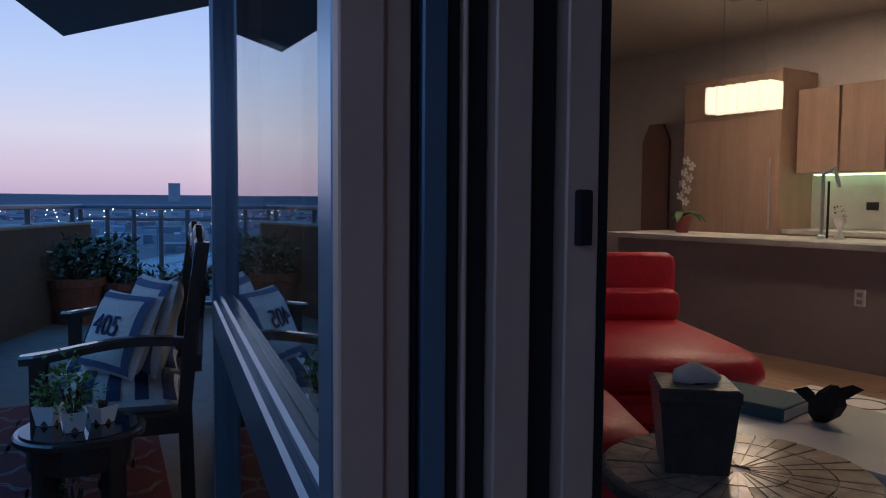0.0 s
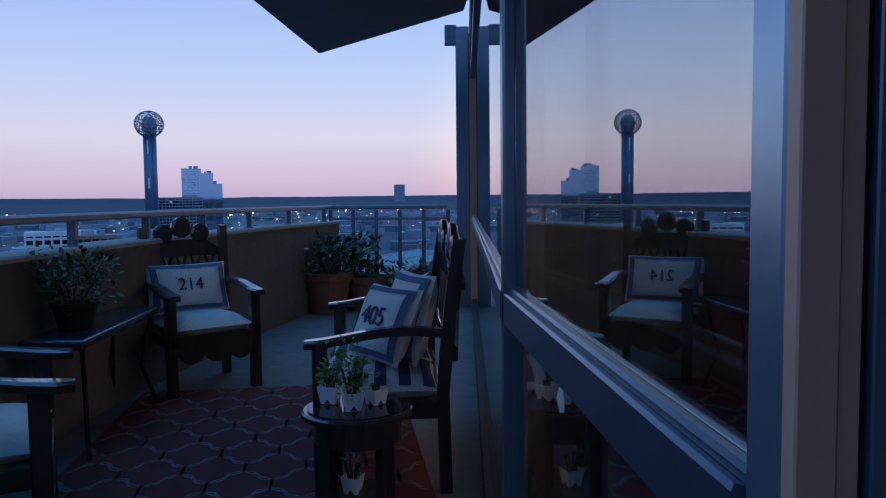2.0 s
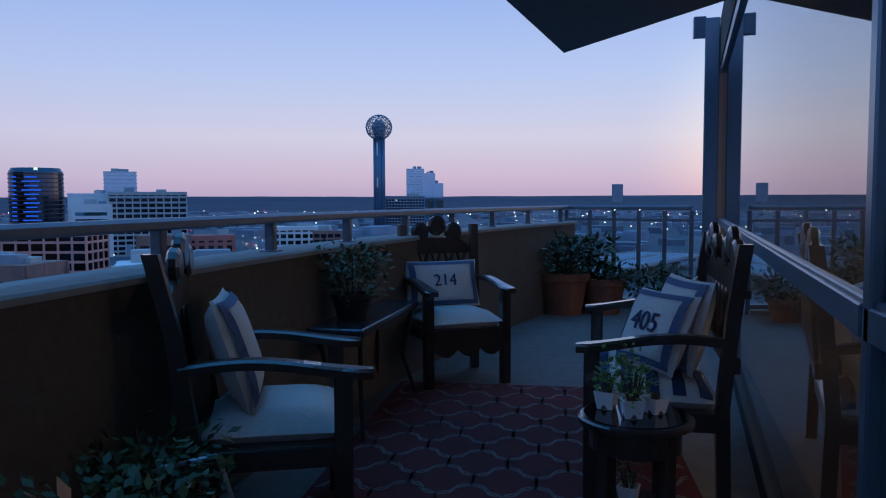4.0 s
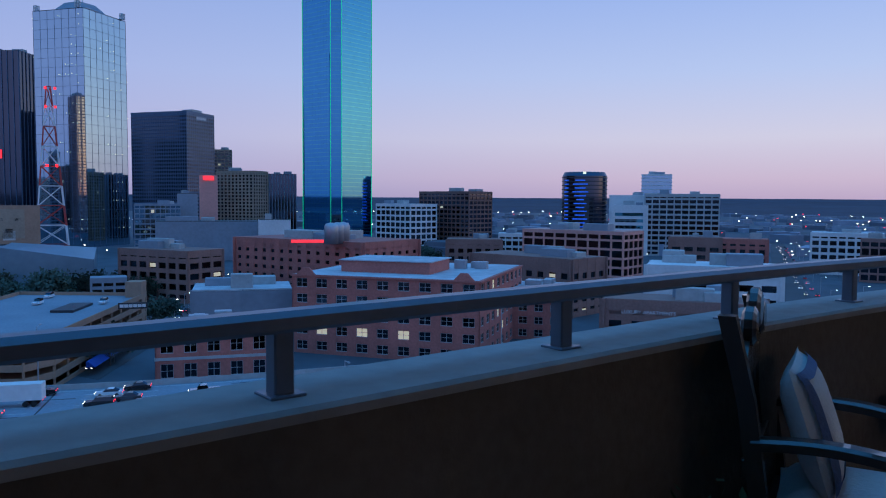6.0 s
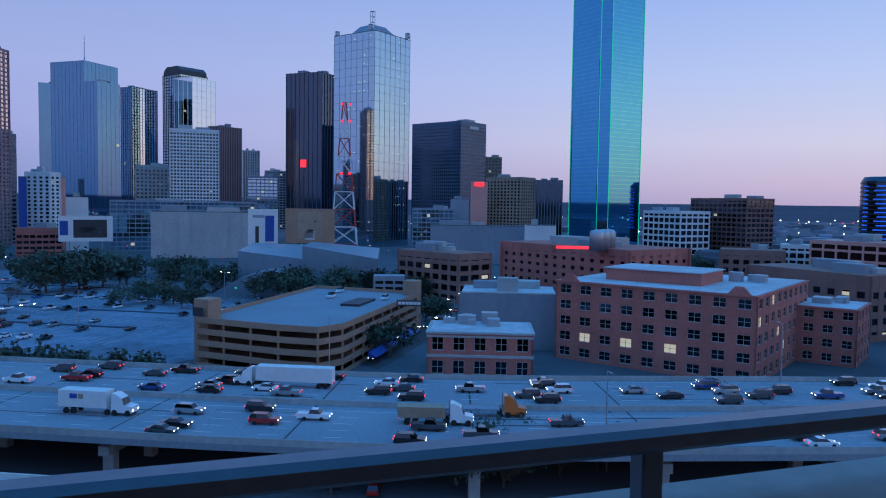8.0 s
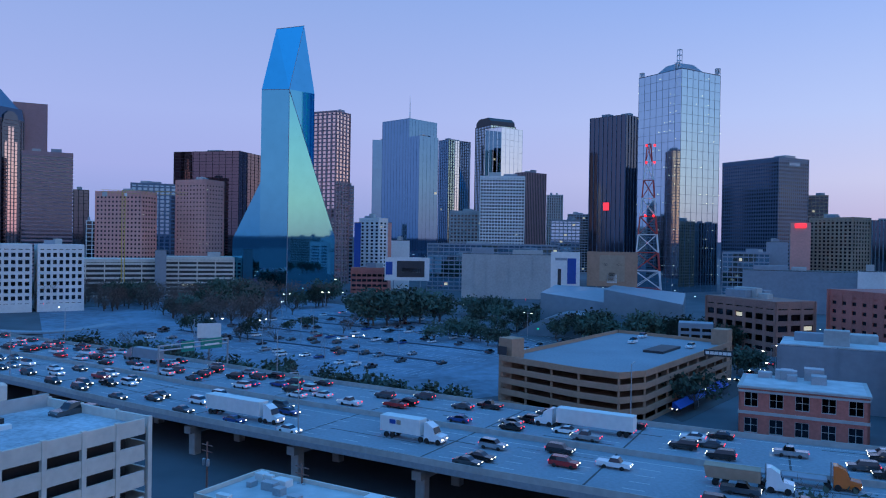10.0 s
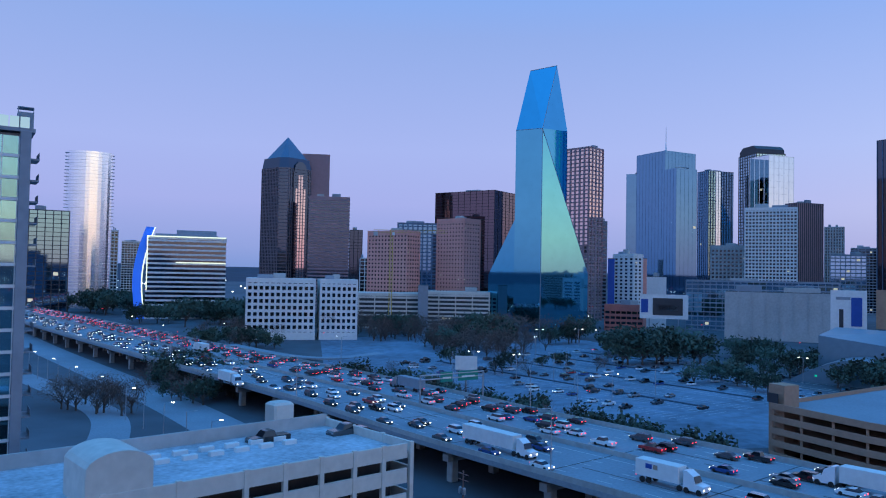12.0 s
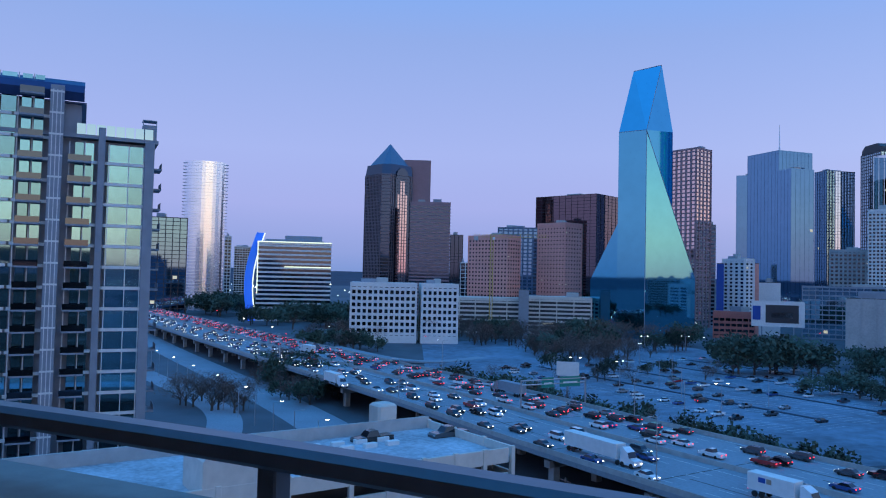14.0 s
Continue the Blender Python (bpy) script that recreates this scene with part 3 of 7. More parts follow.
def pyramid_tower():
    t = thing("pyramid_roof_tower", "brown granite tower with a dark pyramid roof", "skyscraper", pose(-770.1, -528.8, GROUND, 0, 0, 71.7))
    H, h = 166, 24.5
    c = 8
    ring = [(-h + c, -h), (h - c, -h), (h, -h + c), (h, h - c), (h - c, h), (-h + c, h), (-h, h - c), (-h, -h + c)]
    part("shaft", Mb().loft([ring, ring, [(x * 0.93, y * 0.93) for x, y in ring]], [0, H, H + 12]), M["darkglass"], t)
    p = Mb()
    for k in range(12):
        u = -h + c + k * (2 * h - 2 * c) / 11
        for sg in (-1, 1):
            p.box(u, sg * (h + 0.2), 0, 1.0, 0.8, H)
            p.box(sg * (h + 0.2), u, 0, 0.8, 1.0, H)
    tagged(part("pier", p, M["mauve"], t), kind="stuff")
    b = Mb()
    for k in range(42):
        b.loft([[(x * 1.012, y * 1.012) for x, y in ring]] * 2, [k * 4, k * 4 + 1.0])
    tagged(part("floor_band", b, M["mauve"], t), kind="stuff")
    part("pyramid_roof", Mb().loft([[(x * 0.95, y * 0.95) for x, y in ring], [(x * 0.02, y * 0.02) for x, y in ring]], [H + 8, H + 40]), M["slate"], t)
    # an arched bay with upright strips of mirror glass
    arch = [(-10, 0), (10, 0), (10, H - 6), (7.5, H + 4), (3, H + 8), (-3, H + 8), (-7.5, H + 4), (-10, H - 6)]
    bay = Mb()
    for x in (h - 1, h + 1.6):
        bay.v += [(x, u, z) for u, z in arch]
    bay.f = [tuple(range(8)), tuple(range(8, 16))] + [(j, (j + 1) % 8, 8 + (j + 1) % 8, 8 + j) for j in range(8)]
    part("arched_bay", bay, M["darkglass"], t)
    for u, z1 in ((-6, H - 24), (-2, H - 8), (2, H - 8), (6, H - 24)):
        part("glass_strip", Mb().box(h + 1.7, u, 24, 0.4, 2.5, z1 - 24), M["rosemirror"], t, "strip of rose mirror glass")
    bars = Mb()
    for k in range(37):
        bars.box(h + 1.95, 0, 24 + k * 3.9, 0.3, 16, 0.5)
    tagged(part("strip_spandrel", bars, M["mauve"], t), kind="stuff")


pyramid_tower()


def silver_tower():
    t = thing("silver_tower", "curved silver glass apartment tower with a slanted top", "skyscraper", pose(-610, -675, GROUND, 0, 0, 137.9))
    n = 36
    ring = [(23.5 * math.cos(2 * math.pi * k / n), 15 * math.sin(2 * math.pi * k / n)) for k in range(n)]
    part("glazing", Mb().loft([ring, ring], [0, 169]), M["silverglass"], t)
    b = Mb()
    for k in range(46):
        z = k * 3.7
        b.loft([[(x * 1.004, y * 1.004) for x, y in ring]] * 2, [z, z + 0.18])
        for sg in (-1, 1):
            b.box(sg * 22.5, -4, z, 4.5, 6, 0.3)
    tagged(part("balcony_slab", b, M["white"], t), kind="stuff")


silver_tower()


def led_office():
    t = building("led_office", "white banded office block edged with pale light lines", -541, -477, 131.4, 66, 36, 30.5, "white", "darkglass", fh=4.1, band=1.7, bay=70, pier=0.0,
                 lit=0.0, seed=71, category="office building")
    H = 72.5
    o = 18.6
    for x, z, w, h in ((-32.6, 25, 0.8, 47), (0, 71.6, 66, 0.8), (12, 49, 42, 0.9)):
        part("light_line", Mb().box(x, -o, z, w, 0.5, h), M["paleled"], t, "pale light line")
    c = Mb()
    pts = [(-40 - 5 * math.sin(math.pi * k / 14) + 6 * (k / 14) ** 2, -19, k * 80 / 14) for k in range(15)]
    for a, b in zip(pts, pts[1:]):
        c.quad(a, (a[0] + 7, a[1] + 8, a[2]), (b[0] + 7, b[1] + 8, b[2]), b)
        c.quad((a[0], a[1] + 1, a[2]), (a[0] + 7, a[1] + 9, a[2]), (b[0] + 7, b[1] + 9, b[2]), (b[0], b[1] + 1, b[2]))
    part("curved_screen", c, M["blueled"], t, "curved screen lit bright blue")
    edge = Mb().skin([[(x + 7 + dx, y + 7.9 + dy, z) for dx, dy in ((-0.5, -0.5), (0.5, -0.5), (0.5, 0.5), (-0.5, 0.5))] for x, y, z in pts])
    part("light_line", edge, M["paleled"], t, "pale curved light line")
    part("roof_house", Mb().bev(8, 4, H, 34, 20, 6, 0.3), M["grey"], t)


led_office()
for nm, cx, cy, L in (("wide", -404.2, -279.6, 42), ("narrow", -425.3, -249.7, 23)):
    building("white_office", "white precast office block with rows of square windows", cx - 12, cy - 9, 125.5, L, 30, -3, "white", "window", fh=4.3, band=1.8, bay=3.4, pier=1.35,
             proud=0.5, lit=0.01, seed=73, base=6, category="office building")


def apartment_tower_near():
    """A high glass and concrete apartment block; x runs to the left along its front from the right-hand corner."""
    t = thing("apartment_tower_near", "glass and grey concrete apartment tower with balconies", "apartment tower",
              Matrix.Translation((-71.6, -90.5, GROUND)) @ Matrix.Rotation(math.atan2(-0.562, 0.827), 4, "Z"))
    fh, top = 2.9, 61.6
    part("core", Mb().box(16, -12.6, 0, 31, 24, top - 0.3).box(21.6, -12.6, top - 1, 24, 24, 5.9), M["bluegrey"], t)
    part("roof_slab", Mb().box(16, -12.4, top - 0.1, 33, 25.4, 0.5), M["bluegrey"], t)
    for x, w, z1 in ((0.65, 1.3, top), (6.9, 0.9, top + 1.5)):
        part("column", Mb().bev(x, 0.25, 0, w, 0.9, z1, 0.05), M["bluegrey"], t)
    col = part("ribbed_column", Mb().bev(12.6, 0.7, 0, 1.7, 1.6, top + 6.6, 0.05), M["bluegrey"], t, "pale ribbed column")
    ribs = Mb()
    for k in range(24):
        ribs.box(12.6, 1.53, k * 2.9 + 0.5, 1.74, 0.06, 0.25)
    for dx in (-0.5, 0, 0.5):
        ribs.box(12.6 + dx, 1.53, 0, 0.1, 0.06, top + 6)
    part("rib", ribs, M["white"], col)
    bays = [(2.1, 3.0), (4.7, 3.0), (8.4, 1.2), (9.7, 1.2), (14.8, 1.3), (16.3, 1.3), (18.4, 2.0), (20.6, 2.0), (23, 2.0), (25.2, 2.0), (28, 2.0), (30.2, 2.0)]
    slabs = Mb()
    for f in range(24):
        z = f * fh
        if f < 21:
            slabs.box(4.0, 0.12, z, 5.6, 0.34, 0.42).box(9.2, 0.12, z, 3.8, 0.34, 0.42)
        slabs.box(15.6, 0.12, z, 4.2, 0.34, 0.42).box(25, 0.12, z, 14, 0.34, 0.42)
        for x in (1.4, 3.35, 5.9, 9.0, 10.9, 15.5, 17.3, 19.5, 21.8, 24.1, 26.6, 29.1, 31.3):
            if f < 21 or x > 12:
                slabs.box(x, 0.1, z, 0.12, 0.22, fh)
    tagged(part("slab_edge", slabs, M["white"], t), kind="stuff")
    glass = {}
    for f in range(24):
        for x, w in bays:
            if f >= 21 and x < 12:
                continue
            if w not in glass:
                glass[w] = Mb().box(0, 0, 0, w * 0.88, 0.1, fh - 0.5).mesh("pane", M["apt_glass"])
            part("pane", glass[w], None, t, at=pose(x, 0.04, f * fh + 0.45))
    for f in range(1, 24):
        for x in (9.6, 15.6):
            if f >= 21 and x < 12:
                continue
            b = part("balcony", Mb().box(x, 0.95, f * fh - 0.1, 2.9, 1.5, 0.25), M["bluegrey"], t)
            part("balustrade", Mb().box(x, 1.66, f * fh + 0.15, 2.9, 0.04, 0.8), M["darkglass"], b)
    side = Mb()
    for f in range(1, 21):
        side.box(-0.6, -3, f * fh - 0.1, 1.2, 4, 0.25).box(-1.15, -3, f * fh + 0.1, 0.05, 4, 0.9)
    tagged(part("side_balcony", side, M["grey"], t), kind="stuff")
    for x in range(8):
        part("glass_screen", Mb().box(0.8 + x * 1.25, 0.2, top + 0.4, 1.1, 0.05, 1.5), M["blueglass"], t)
    part("roof_frame", Mb().box(0.7, -1, top + 0.4, 1.9, 2, 2.2).box(0.7, -1, top + 3.2, 1.9, 2, 0.12).box(-0.2, -0.1, top + 2.6, 0.1, 0.1, 0.6).box(1.6, -0.1, top + 2.6, 0.1, 0.1, 0.6), M["grey"], t)
    crown = Mb()
    prof = [(0.5, 0), (0.9, 1.2), (0.6, 2.2), (-0.6, 3.0), (-6, 3.4)]
    for (a, b), (c, d) in zip(prof, prof[1:]):
        crown.quad((9.3, a, top + 4.8 + b), (34, a, top + 4.8 + b), (34, c, top + 4.8 + d), (9.3, c, top + 4.8 + d))
    crown.box(21.5, -12, top + 4.6, 25, 24, 0.2)
    part("curved_roof", crown, M["navyroof"], t, "curved blue metal roof")


M["bluegrey"] = surf("blue_grey_concrete", (0.27, 0.29, 0.33), 0.85, 0, 0.15, 0.8, 0.1, 0.08)
M["apt_glass"] = surf("pale_green_window_glass", (0.19, 0.40, 0.49), 0.04, 0.95, 0.25, 0.5, 0.15, 0.03, island=0.45)
apartment_tower_near()


def drum_tower():
    t = thing("drum_tower", "dark round glass office tower with blue light panels", "office tower", pose(-520, 606, GROUND, 0, 0, 40.5))
    n = 28
    ring = [(23 * math.cos(2 * math.pi * k / n), 23 * math.sin(2 * math.pi * k / n)) for k in range(n)]
    part("glazing", Mb().loft([ring, ring, [(x * 0.9, y * 0.9) for x, y in ring]], [0, 70, 74]), M["darkglass"], t)
    b = Mb()
    for k in range(18):
        b.loft([[(x * 1.01, y * 1.01) for x, y in ring]] * 2, [k * 4, k * 4 + 0.9])
    tagged(part("floor_band", b, M["dark"], t), kind="stuff")
    l = Mb()
    for k in range(13):
        for a, w in ((-100, 16 - (k * 5) % 9), (-140, 6)):
            l.box(23.4 * math.cos(radians(a)), 23.4 * math.sin(radians(a)), 18 + k * 3.9, w, 0.3, 1.2, radians(a + 90))
    tagged(part("light_panel", l, M["blueled"], t), "blue light strip", kind="stuff")
    part("roof_lamp", Mb().box(0, -21.5, 71, 3, 1, 3), M["paleled"], t)


drum_tower()


def ball_tower():
    t = thing("ball_tower", "tall observation tower with a lattice ball on top", "tower", pose(-326, 1050, GROUND))
    for x, y, r in ((-5.4, 0, 3.4), (5.4, 0, 3.4), (0, 5.4, 3.4), (0, -1.5, 4.2)):
        part("shaft", Mb().lathe([(r, 0), (r, 135)], x, y, n=14), M["slate"], t, smooth=True)
    part("slot_light", Mb().box(-1, -5.9, 108, 2, 0.4, 18).box(-1, -5.9, 62, 2, 0.4, 14), M["white"], t)
    part("deck", Mb().lathe([(5, 134), (8.5, 139), (10, 144), (10, 149), (8, 154), (4, 158)], n=24), M["grey"], t)
    bm = bmesh.new()
    bmesh.ops.create_icosphere(bm, subdivisions=3, radius=18.8)
    l = Mb()
    for e in bm.edges:
        a, b = e.verts[0].co, e.verts[1].co
        l.tube((a.x, a.y, a.z * 0.95 + 148), (b.x, b.y, b.z * 0.95 + 148), 0.42, n=3)
    lamps = Mb()
    for v in bm.verts:
        lamps.box(v.co.x, v.co.y, v.co.z * 0.95 + 147.6, 1.1, 1.1, 1.1)
    bm.free()
    tagged(part("lattice", l, M["slate"], t), kind="stuff")
    tagged(part("lattice_lamp", lamps, M["white"], t), kind="stuff")


ball_tower()


def antenna_mast():
    t = thing("lattice_mast", "red and white steel lattice mast with red beacons", "mast", pose(-548, 111, GROUND, 0, 0, 80))
    H, n = 116, 9
    for k in range(n):
        z0, z1 = H * k / n, H * (k + 1) / n
        w0, w1 = 9.5 * (1 - k / n) + 1.2, 9.5 * (1 - (k + 1) / n) + 1.2
        s = Mb()
        c0 = [(-w0, -w0), (w0, -w0), (w0, w0), (-w0, w0)]
        c1 = [(-w1, -w1), (w1, -w1), (w1, w1), (-w1, w1)]
        for j in range(4):
            j2 = (j + 1) % 4
            s.tube((*c0[j], z0), (*c1[j], z1), 0.55, n=4)
            s.tube((*c0[j], z0), (*c1[j2], z1), 0.28, n=4).tube((*c0[j2], z0), (*c1[j], z1), 0.28, n=4)
            s.tube((*c1[j], z1), (*c1[j2], z1), 0.3, n=4)
        part("mast_section", s, M["white" if k % 2 else "maskred"], t)
    for z in (64, 64, 102, 114):
        part("beacon", Mb().box(-1.8, -3, z, 1.5, 1.5, 1.5), M["red"], t)
        part("beacon", Mb().box(3.8, -3, z, 1.5, 1.5, 1.5), M["red"], t)


M["maskred"] = surf("red_painted_steel", (0.45, 0.05, 0.04), 0.6, 0, 0.2, 1, 0.2, 0)
antenna_mast()
# masts and crowns on the downtown roofs
mast = thing("tower_mast", "thin white mast on the blue grey tower", "mast", pose(-1030, -114.2, 164.5))
part("pole", Mb().tube((0, 0, -1), (0, 0, 38), 0.9, 0.2).tube((-9, 0, -1), (0, 0, 20), 0.4).tube((9, 0, -1), (0, 0, 20), 0.4), M["white"], mast)


def mirror_crown():
    t = thing("mast_cluster", "steel masts and plant house crowning the mirror tower", "masts", pose(-755.8, 181.0, 167.4, 0, 0, 28.7))
    part("plant_house", Mb().loft([[(-20, -20), (20, -20), (20, 20), (-20, 20)], [(-9, -9), (9, -9), (9, 9), (-9, 9)]], [-2, 11]), M["grey"], t)
    for x, y, h in ((-25, -25, 6), (25, -25, 6), (0, 0, 27), (25, 25, 6), (-25, 25, 6)):
        m = Mb()
        for dx, dy in ((-1.6, -1.6), (1.6, -1.6), (1.6, 1.6), (-1.6, 1.6)):
            m.tube((x + dx, y + dy, 0), (x + dx, y + dy, h), 0.35, n=4)
        for k in range(5):
            m.box(x, y, h * (k + 1) / 5 - 0.4, 3.8, 3.8, 0.4)
        part("steel_mast", m, M["white"], t)
    # small lamps at the crossings of the facade grid
    rg = random.Random(31)
    dots = Mb()
    for k in range(23):
        for j in range(8):
            for side in (0, 1):
                if rg.random() < 0.2:
                    u = -26.95 + j * 7.7
                    x, y = (u, -27.6) if side == 0 else (27.5, u)
                    dots.box(x, y, -6 - k * 8.5, 0.5, 0.5, 0.5)
    tagged(part("facade_lamp", dots, M["paleled"], t), "small white lamp on the facade grid", kind="stuff")


mirror_crown()
crown = thing("glass_arch", "arched glass crown on the dark downtown tower", "roof", pose(-1087.2, 2.6, 167.2, 0, 0, 32.7))
part("arch", Mb().loft([[(-20, -20), (20, -20), (20, 20), (-20, 20)], [(-19, -20), (19, -20), (19, 20), (-19, 20)], [(-12, -20), (12, -20), (12, 20), (-12, 20)]], [-0.5, 6, 11]), M["dark"], crown)


def billboard(name, label, a, b, z0, z1, face, patches):
    """An upright board from plan point a to b with raised patches of colour."""
    a, b = Vector(a), Vector(b)
    w = (b - a).length
    t = thing(name, label, "billboard", Matrix.Translation((*((a + b) / 2), 0)) @ Matrix.Rotation(math.atan2(b.y - a.y, b.x - a.x), 4, "Z"))
    part("panel", Mb().box(0, 0, z0, w, 1.0, z1 - z0), M[face], t)
    for sx in (-0.3, 0.3):
        part("support", Mb().box(sx * w, 0.9, GROUND, 0.8, 0.8, z1 - GROUND - 2), M["grey"], t)
    for x, z, pw, ph, m in patches:
        part("patch", Mb().bev(x * w, -0.6, z0 + z * (z1 - z0), pw * w, 0.12, ph * (z1 - z0), 0.04), M[m], t)


billboard("billboard", "white advertising wall with an upright dark shape", (-467, 36.5), (-465.5, 54), -29, -3, "white",
          [(-0.2, 0.15, 0.12, 0.45, "dark"), (0.22, 0.25, 0.3, 0.6, "bluewall"), (-0.15, 0.8, 0.4, 0.06, "grey")])
billboard("billboard", "brown and tan picture wall", (-475.3, 59.5), (-470.6, 89.6), -24, -2.5, "garage",
          [(0, 0.15, 0.5, 0.75, "tan"), (0, 0.1, 0.2, 0.25, "cream"), (-0.14, 0.6, 0.1, 0.07, "dark"), (0.14, 0.6, 0.1, 0.07, "dark"), (0, 0.3, 0.12, 0.1, "dark")])
billboard("billboard", "white framed billboard with a dark picture", (-612, -86.7), (-617, -50.5), -30, -11, "white",
          [(0.08, 0.15, 0.62, 0.7, "dark"), (0.08, 0.35, 0.4, 0.2, "grey"), (-0.4, 0.25, 0.15, 0.55, "bluewall")])


def sign(name, label, x, y, z, rot, w, h, board, bars):
    """A sign board with plain bars for its writing."""
    t = thing(name, label, "sign", pose(x, y, z, 0, 0, rot))
    part("board", Mb().bev(0, 0, 0, w, 0.3, h, 0.03), M[board], t)
    for k in range(bars):
        part("bar", Mb().box((k + 0.5 - bars / 2) * w / (bars + 0.6), -0.2, h * 0.25, w / (bars + 1.6), 0.1, h * 0.5), M["white"], t)
    return t


def museum():
    t = thing("glass_hall", "low blue grey metal hall with sloping roofs and a curved annex", "building", pose(-376, 58, GROUND, 0, 0, 74.5))
    part("hall", hull([(-34, 0, 0), (0, 0, 0), (-34, 40, 0), (0, 40, 0), (-34, 0, 19), (0, 0, 15), (-34, 40, 21), (0, 40, 20)]), M["metalwall"], t)
    part("hall", hull([(-2, -4, 0), (35, -4, 0), (-2, 38, 0), (35, 38, 0), (-2, -4, 22), (35, -4, 16), (-2, 38, 22), (35, 38, 19)]), M["metalwall"], t)
    arc = [(-40 + 52 * k / 10, 10 * math.sin(math.pi * k / 10) + 1) for k in range(11)]
    c = Mb().skin([[(x, -24, 0), (x, -2, 0), (x, -2, z), (x, -24, z)] for x, z in arc])
    part("curved_annex", c, M["metalwall"], t)
    for x in (-30, -18, -6):
        part("wall_lamp", Mb().box(x, -24.3, 3, 0.8, 0.3, 0.6), M["greenled"], t)


M["metalwall"] = surf("blue_grey_metal_cladding", (0.20, 0.30, 0.36), 0.35, 0.5, 0.12, 0.4, 0.05, 0.03)
museum()


def window_unit(w, h, name="window"):
    """Shared meshes of a recessed sash window: frame with a crossbar, and glass."""
    f = Mb()
    f.box(0, 0, 0, w, 0.3, 0.18).box(0, 0, h - 0.14, w, 0.2, 0.14).box(0, 0, h * 0.5, w, 0.14, 0.1)
    for x in (-w / 2 + 0.07, 0, w / 2 - 0.07):
        f.box(x, 0, 0, 0.13, 0.18, h)
    return f.mesh("window_frame", M["conc"]), Mb().box(0, 0.03, 0.1, w - 0.1, 0.05, h - 0.2).mesh("pane", M["window"]), Mb().box(0, 0.03, 0.1, w - 0.1, 0.05, h - 0.2).mesh("pane", M["lit"])


def brick_hotel(name, label, x, y, rot, L, W, top, floors, bays, mat, seed, crest=True, stripe=False):
    """A brick block whose windows are set one by one in two faces."""
    rng = random.Random(seed)
    H = top - GROUND
    t = thing(name, label, "building", pose(x, y, GROUND, 0, 0, rot))
    fh = H / floors
    wf, wp, wl = window_unit(L / bays * 0.55, fh * 0.58)
    # walls: piers and spandrels leave real openings before a dark core
    part("core", Mb().box(0, 0, 0, L - 1.0, W - 1.0, H - 0.8), M["dark"], t)
    for face, (w, d) in enumerate(((L, W), (W, L), (L, W), (W, L))):
        m = pose(0, 0, 0, 0, 0, 90 * face)
        k = max(2, round(w / (L / bays)))
        ow = L / bays * 0.55
        wall = Mb()
        for i in range(k + 1):
            u0 = -w / 2 if i == 0 else -w / 2 + (i - 0.5) * w / k + ow / 2
            u1 = w / 2 if i == k else -w / 2 + (i + 0.5) * w / k - ow / 2
            wall.box((u0 + u1) / 2, -d / 2 + 0.25, 0, u1 - u0, 0.5, H)
        for i in range(k):
            u = -w / 2 + (i + 0.5) * w / k
            for f in range(floors + 1):
                z0 = 0 if f == 0 else f * fh - fh * 0.18
                z1 = H if f == floors else f * fh + fh * 0.24
                wall.box(u, -d / 2 + 0.25, z0, ow + 0.01, 0.44, z1 - z0)
        part("wall", wall, M[mat], t, at=m)
        if face in (0, 1):
            for i in range(k):
                for f in range(floors):
                    u = -w / 2 + (i + 0.5) * w / k
                    o = part("window", wf, None, t, at=m @ pose(u, -d / 2 + 0.32, f * fh + fh * 0.24))
                    part("pane", wl if rng.random() < 0.03 else wp, None, o)
    trim = Mb().box(0, 0, H - 0.3, L + 0.7, W + 0.7, 0.5)
    if stripe:
        trim.box(0, 0, H * 0.48, L + 0.3, W + 0.3, 0.7).box(0, 0, H - 1.2, L + 0.3, W + 0.3, 0.5)
    part("cornice", trim, M["conc" if stripe else mat], t)
    part("roof", Mb().box(0, 0, H + 0.1, L - 1.2, W - 1.2, 0.15), M["roof"], t)
    if crest:
        for u in (-L * 0.42, L * 0.42):
            part("gable", Mb().loft([[(u - 3, -W / 2 - 0.2), (u + 3, -W / 2 - 0.2), (u + 3, -W / 2 + 0.4), (u - 3, -W / 2 + 0.4)],
                                     [(u - 1, -W / 2 - 0.2), (u + 1, -W / 2 - 0.2), (u + 1, -W / 2 + 0.4), (u - 1, -W / 2 + 0.4)]], [H + 0.1, H + 2.2]), M[mat], t)
        part("penthouse", Mb().bev(-4, -6, H + 0.2, L * 0.5, W * 0.35, 3.4, 0.1), M[mat], t)
        part("penthouse_roof", Mb().box(-4, -6, H + 3.6, L * 0.52, W * 0.37, 0.3), M["roof"], t)
    for k in range(6):
        part("roof_plant", Mb().bev(rng.uniform(-0.35, 0.35) * L, rng.uniform(-0.1, 0.38) * W, H + 0.2, rng.uniform(2, 6), rng.uniform(2, 5), rng.uniform(1.2, 3), 0.1), M["metal"], t)
    return t


brick_hotel("brick_warehouse", "red brick warehouse with rows of paired windows", -185.1, 139.0, 33.9, 55.2, 54.7, -19.8, 5, 9, "brick", 5)
brick_hotel("brick_annex", "lower red brick wing of the warehouse", -176, 176, 33.9, 30, 22, -26, 4, 6, "brick", 6, crest=False)
brick_hotel("brick_shop", "two storey red brick shop with pale stone bands", -179.8, 72.6, 67.9, 26.3, 18, -30.2, 2, 5, "brick", 7, crest=False, stripe=True)


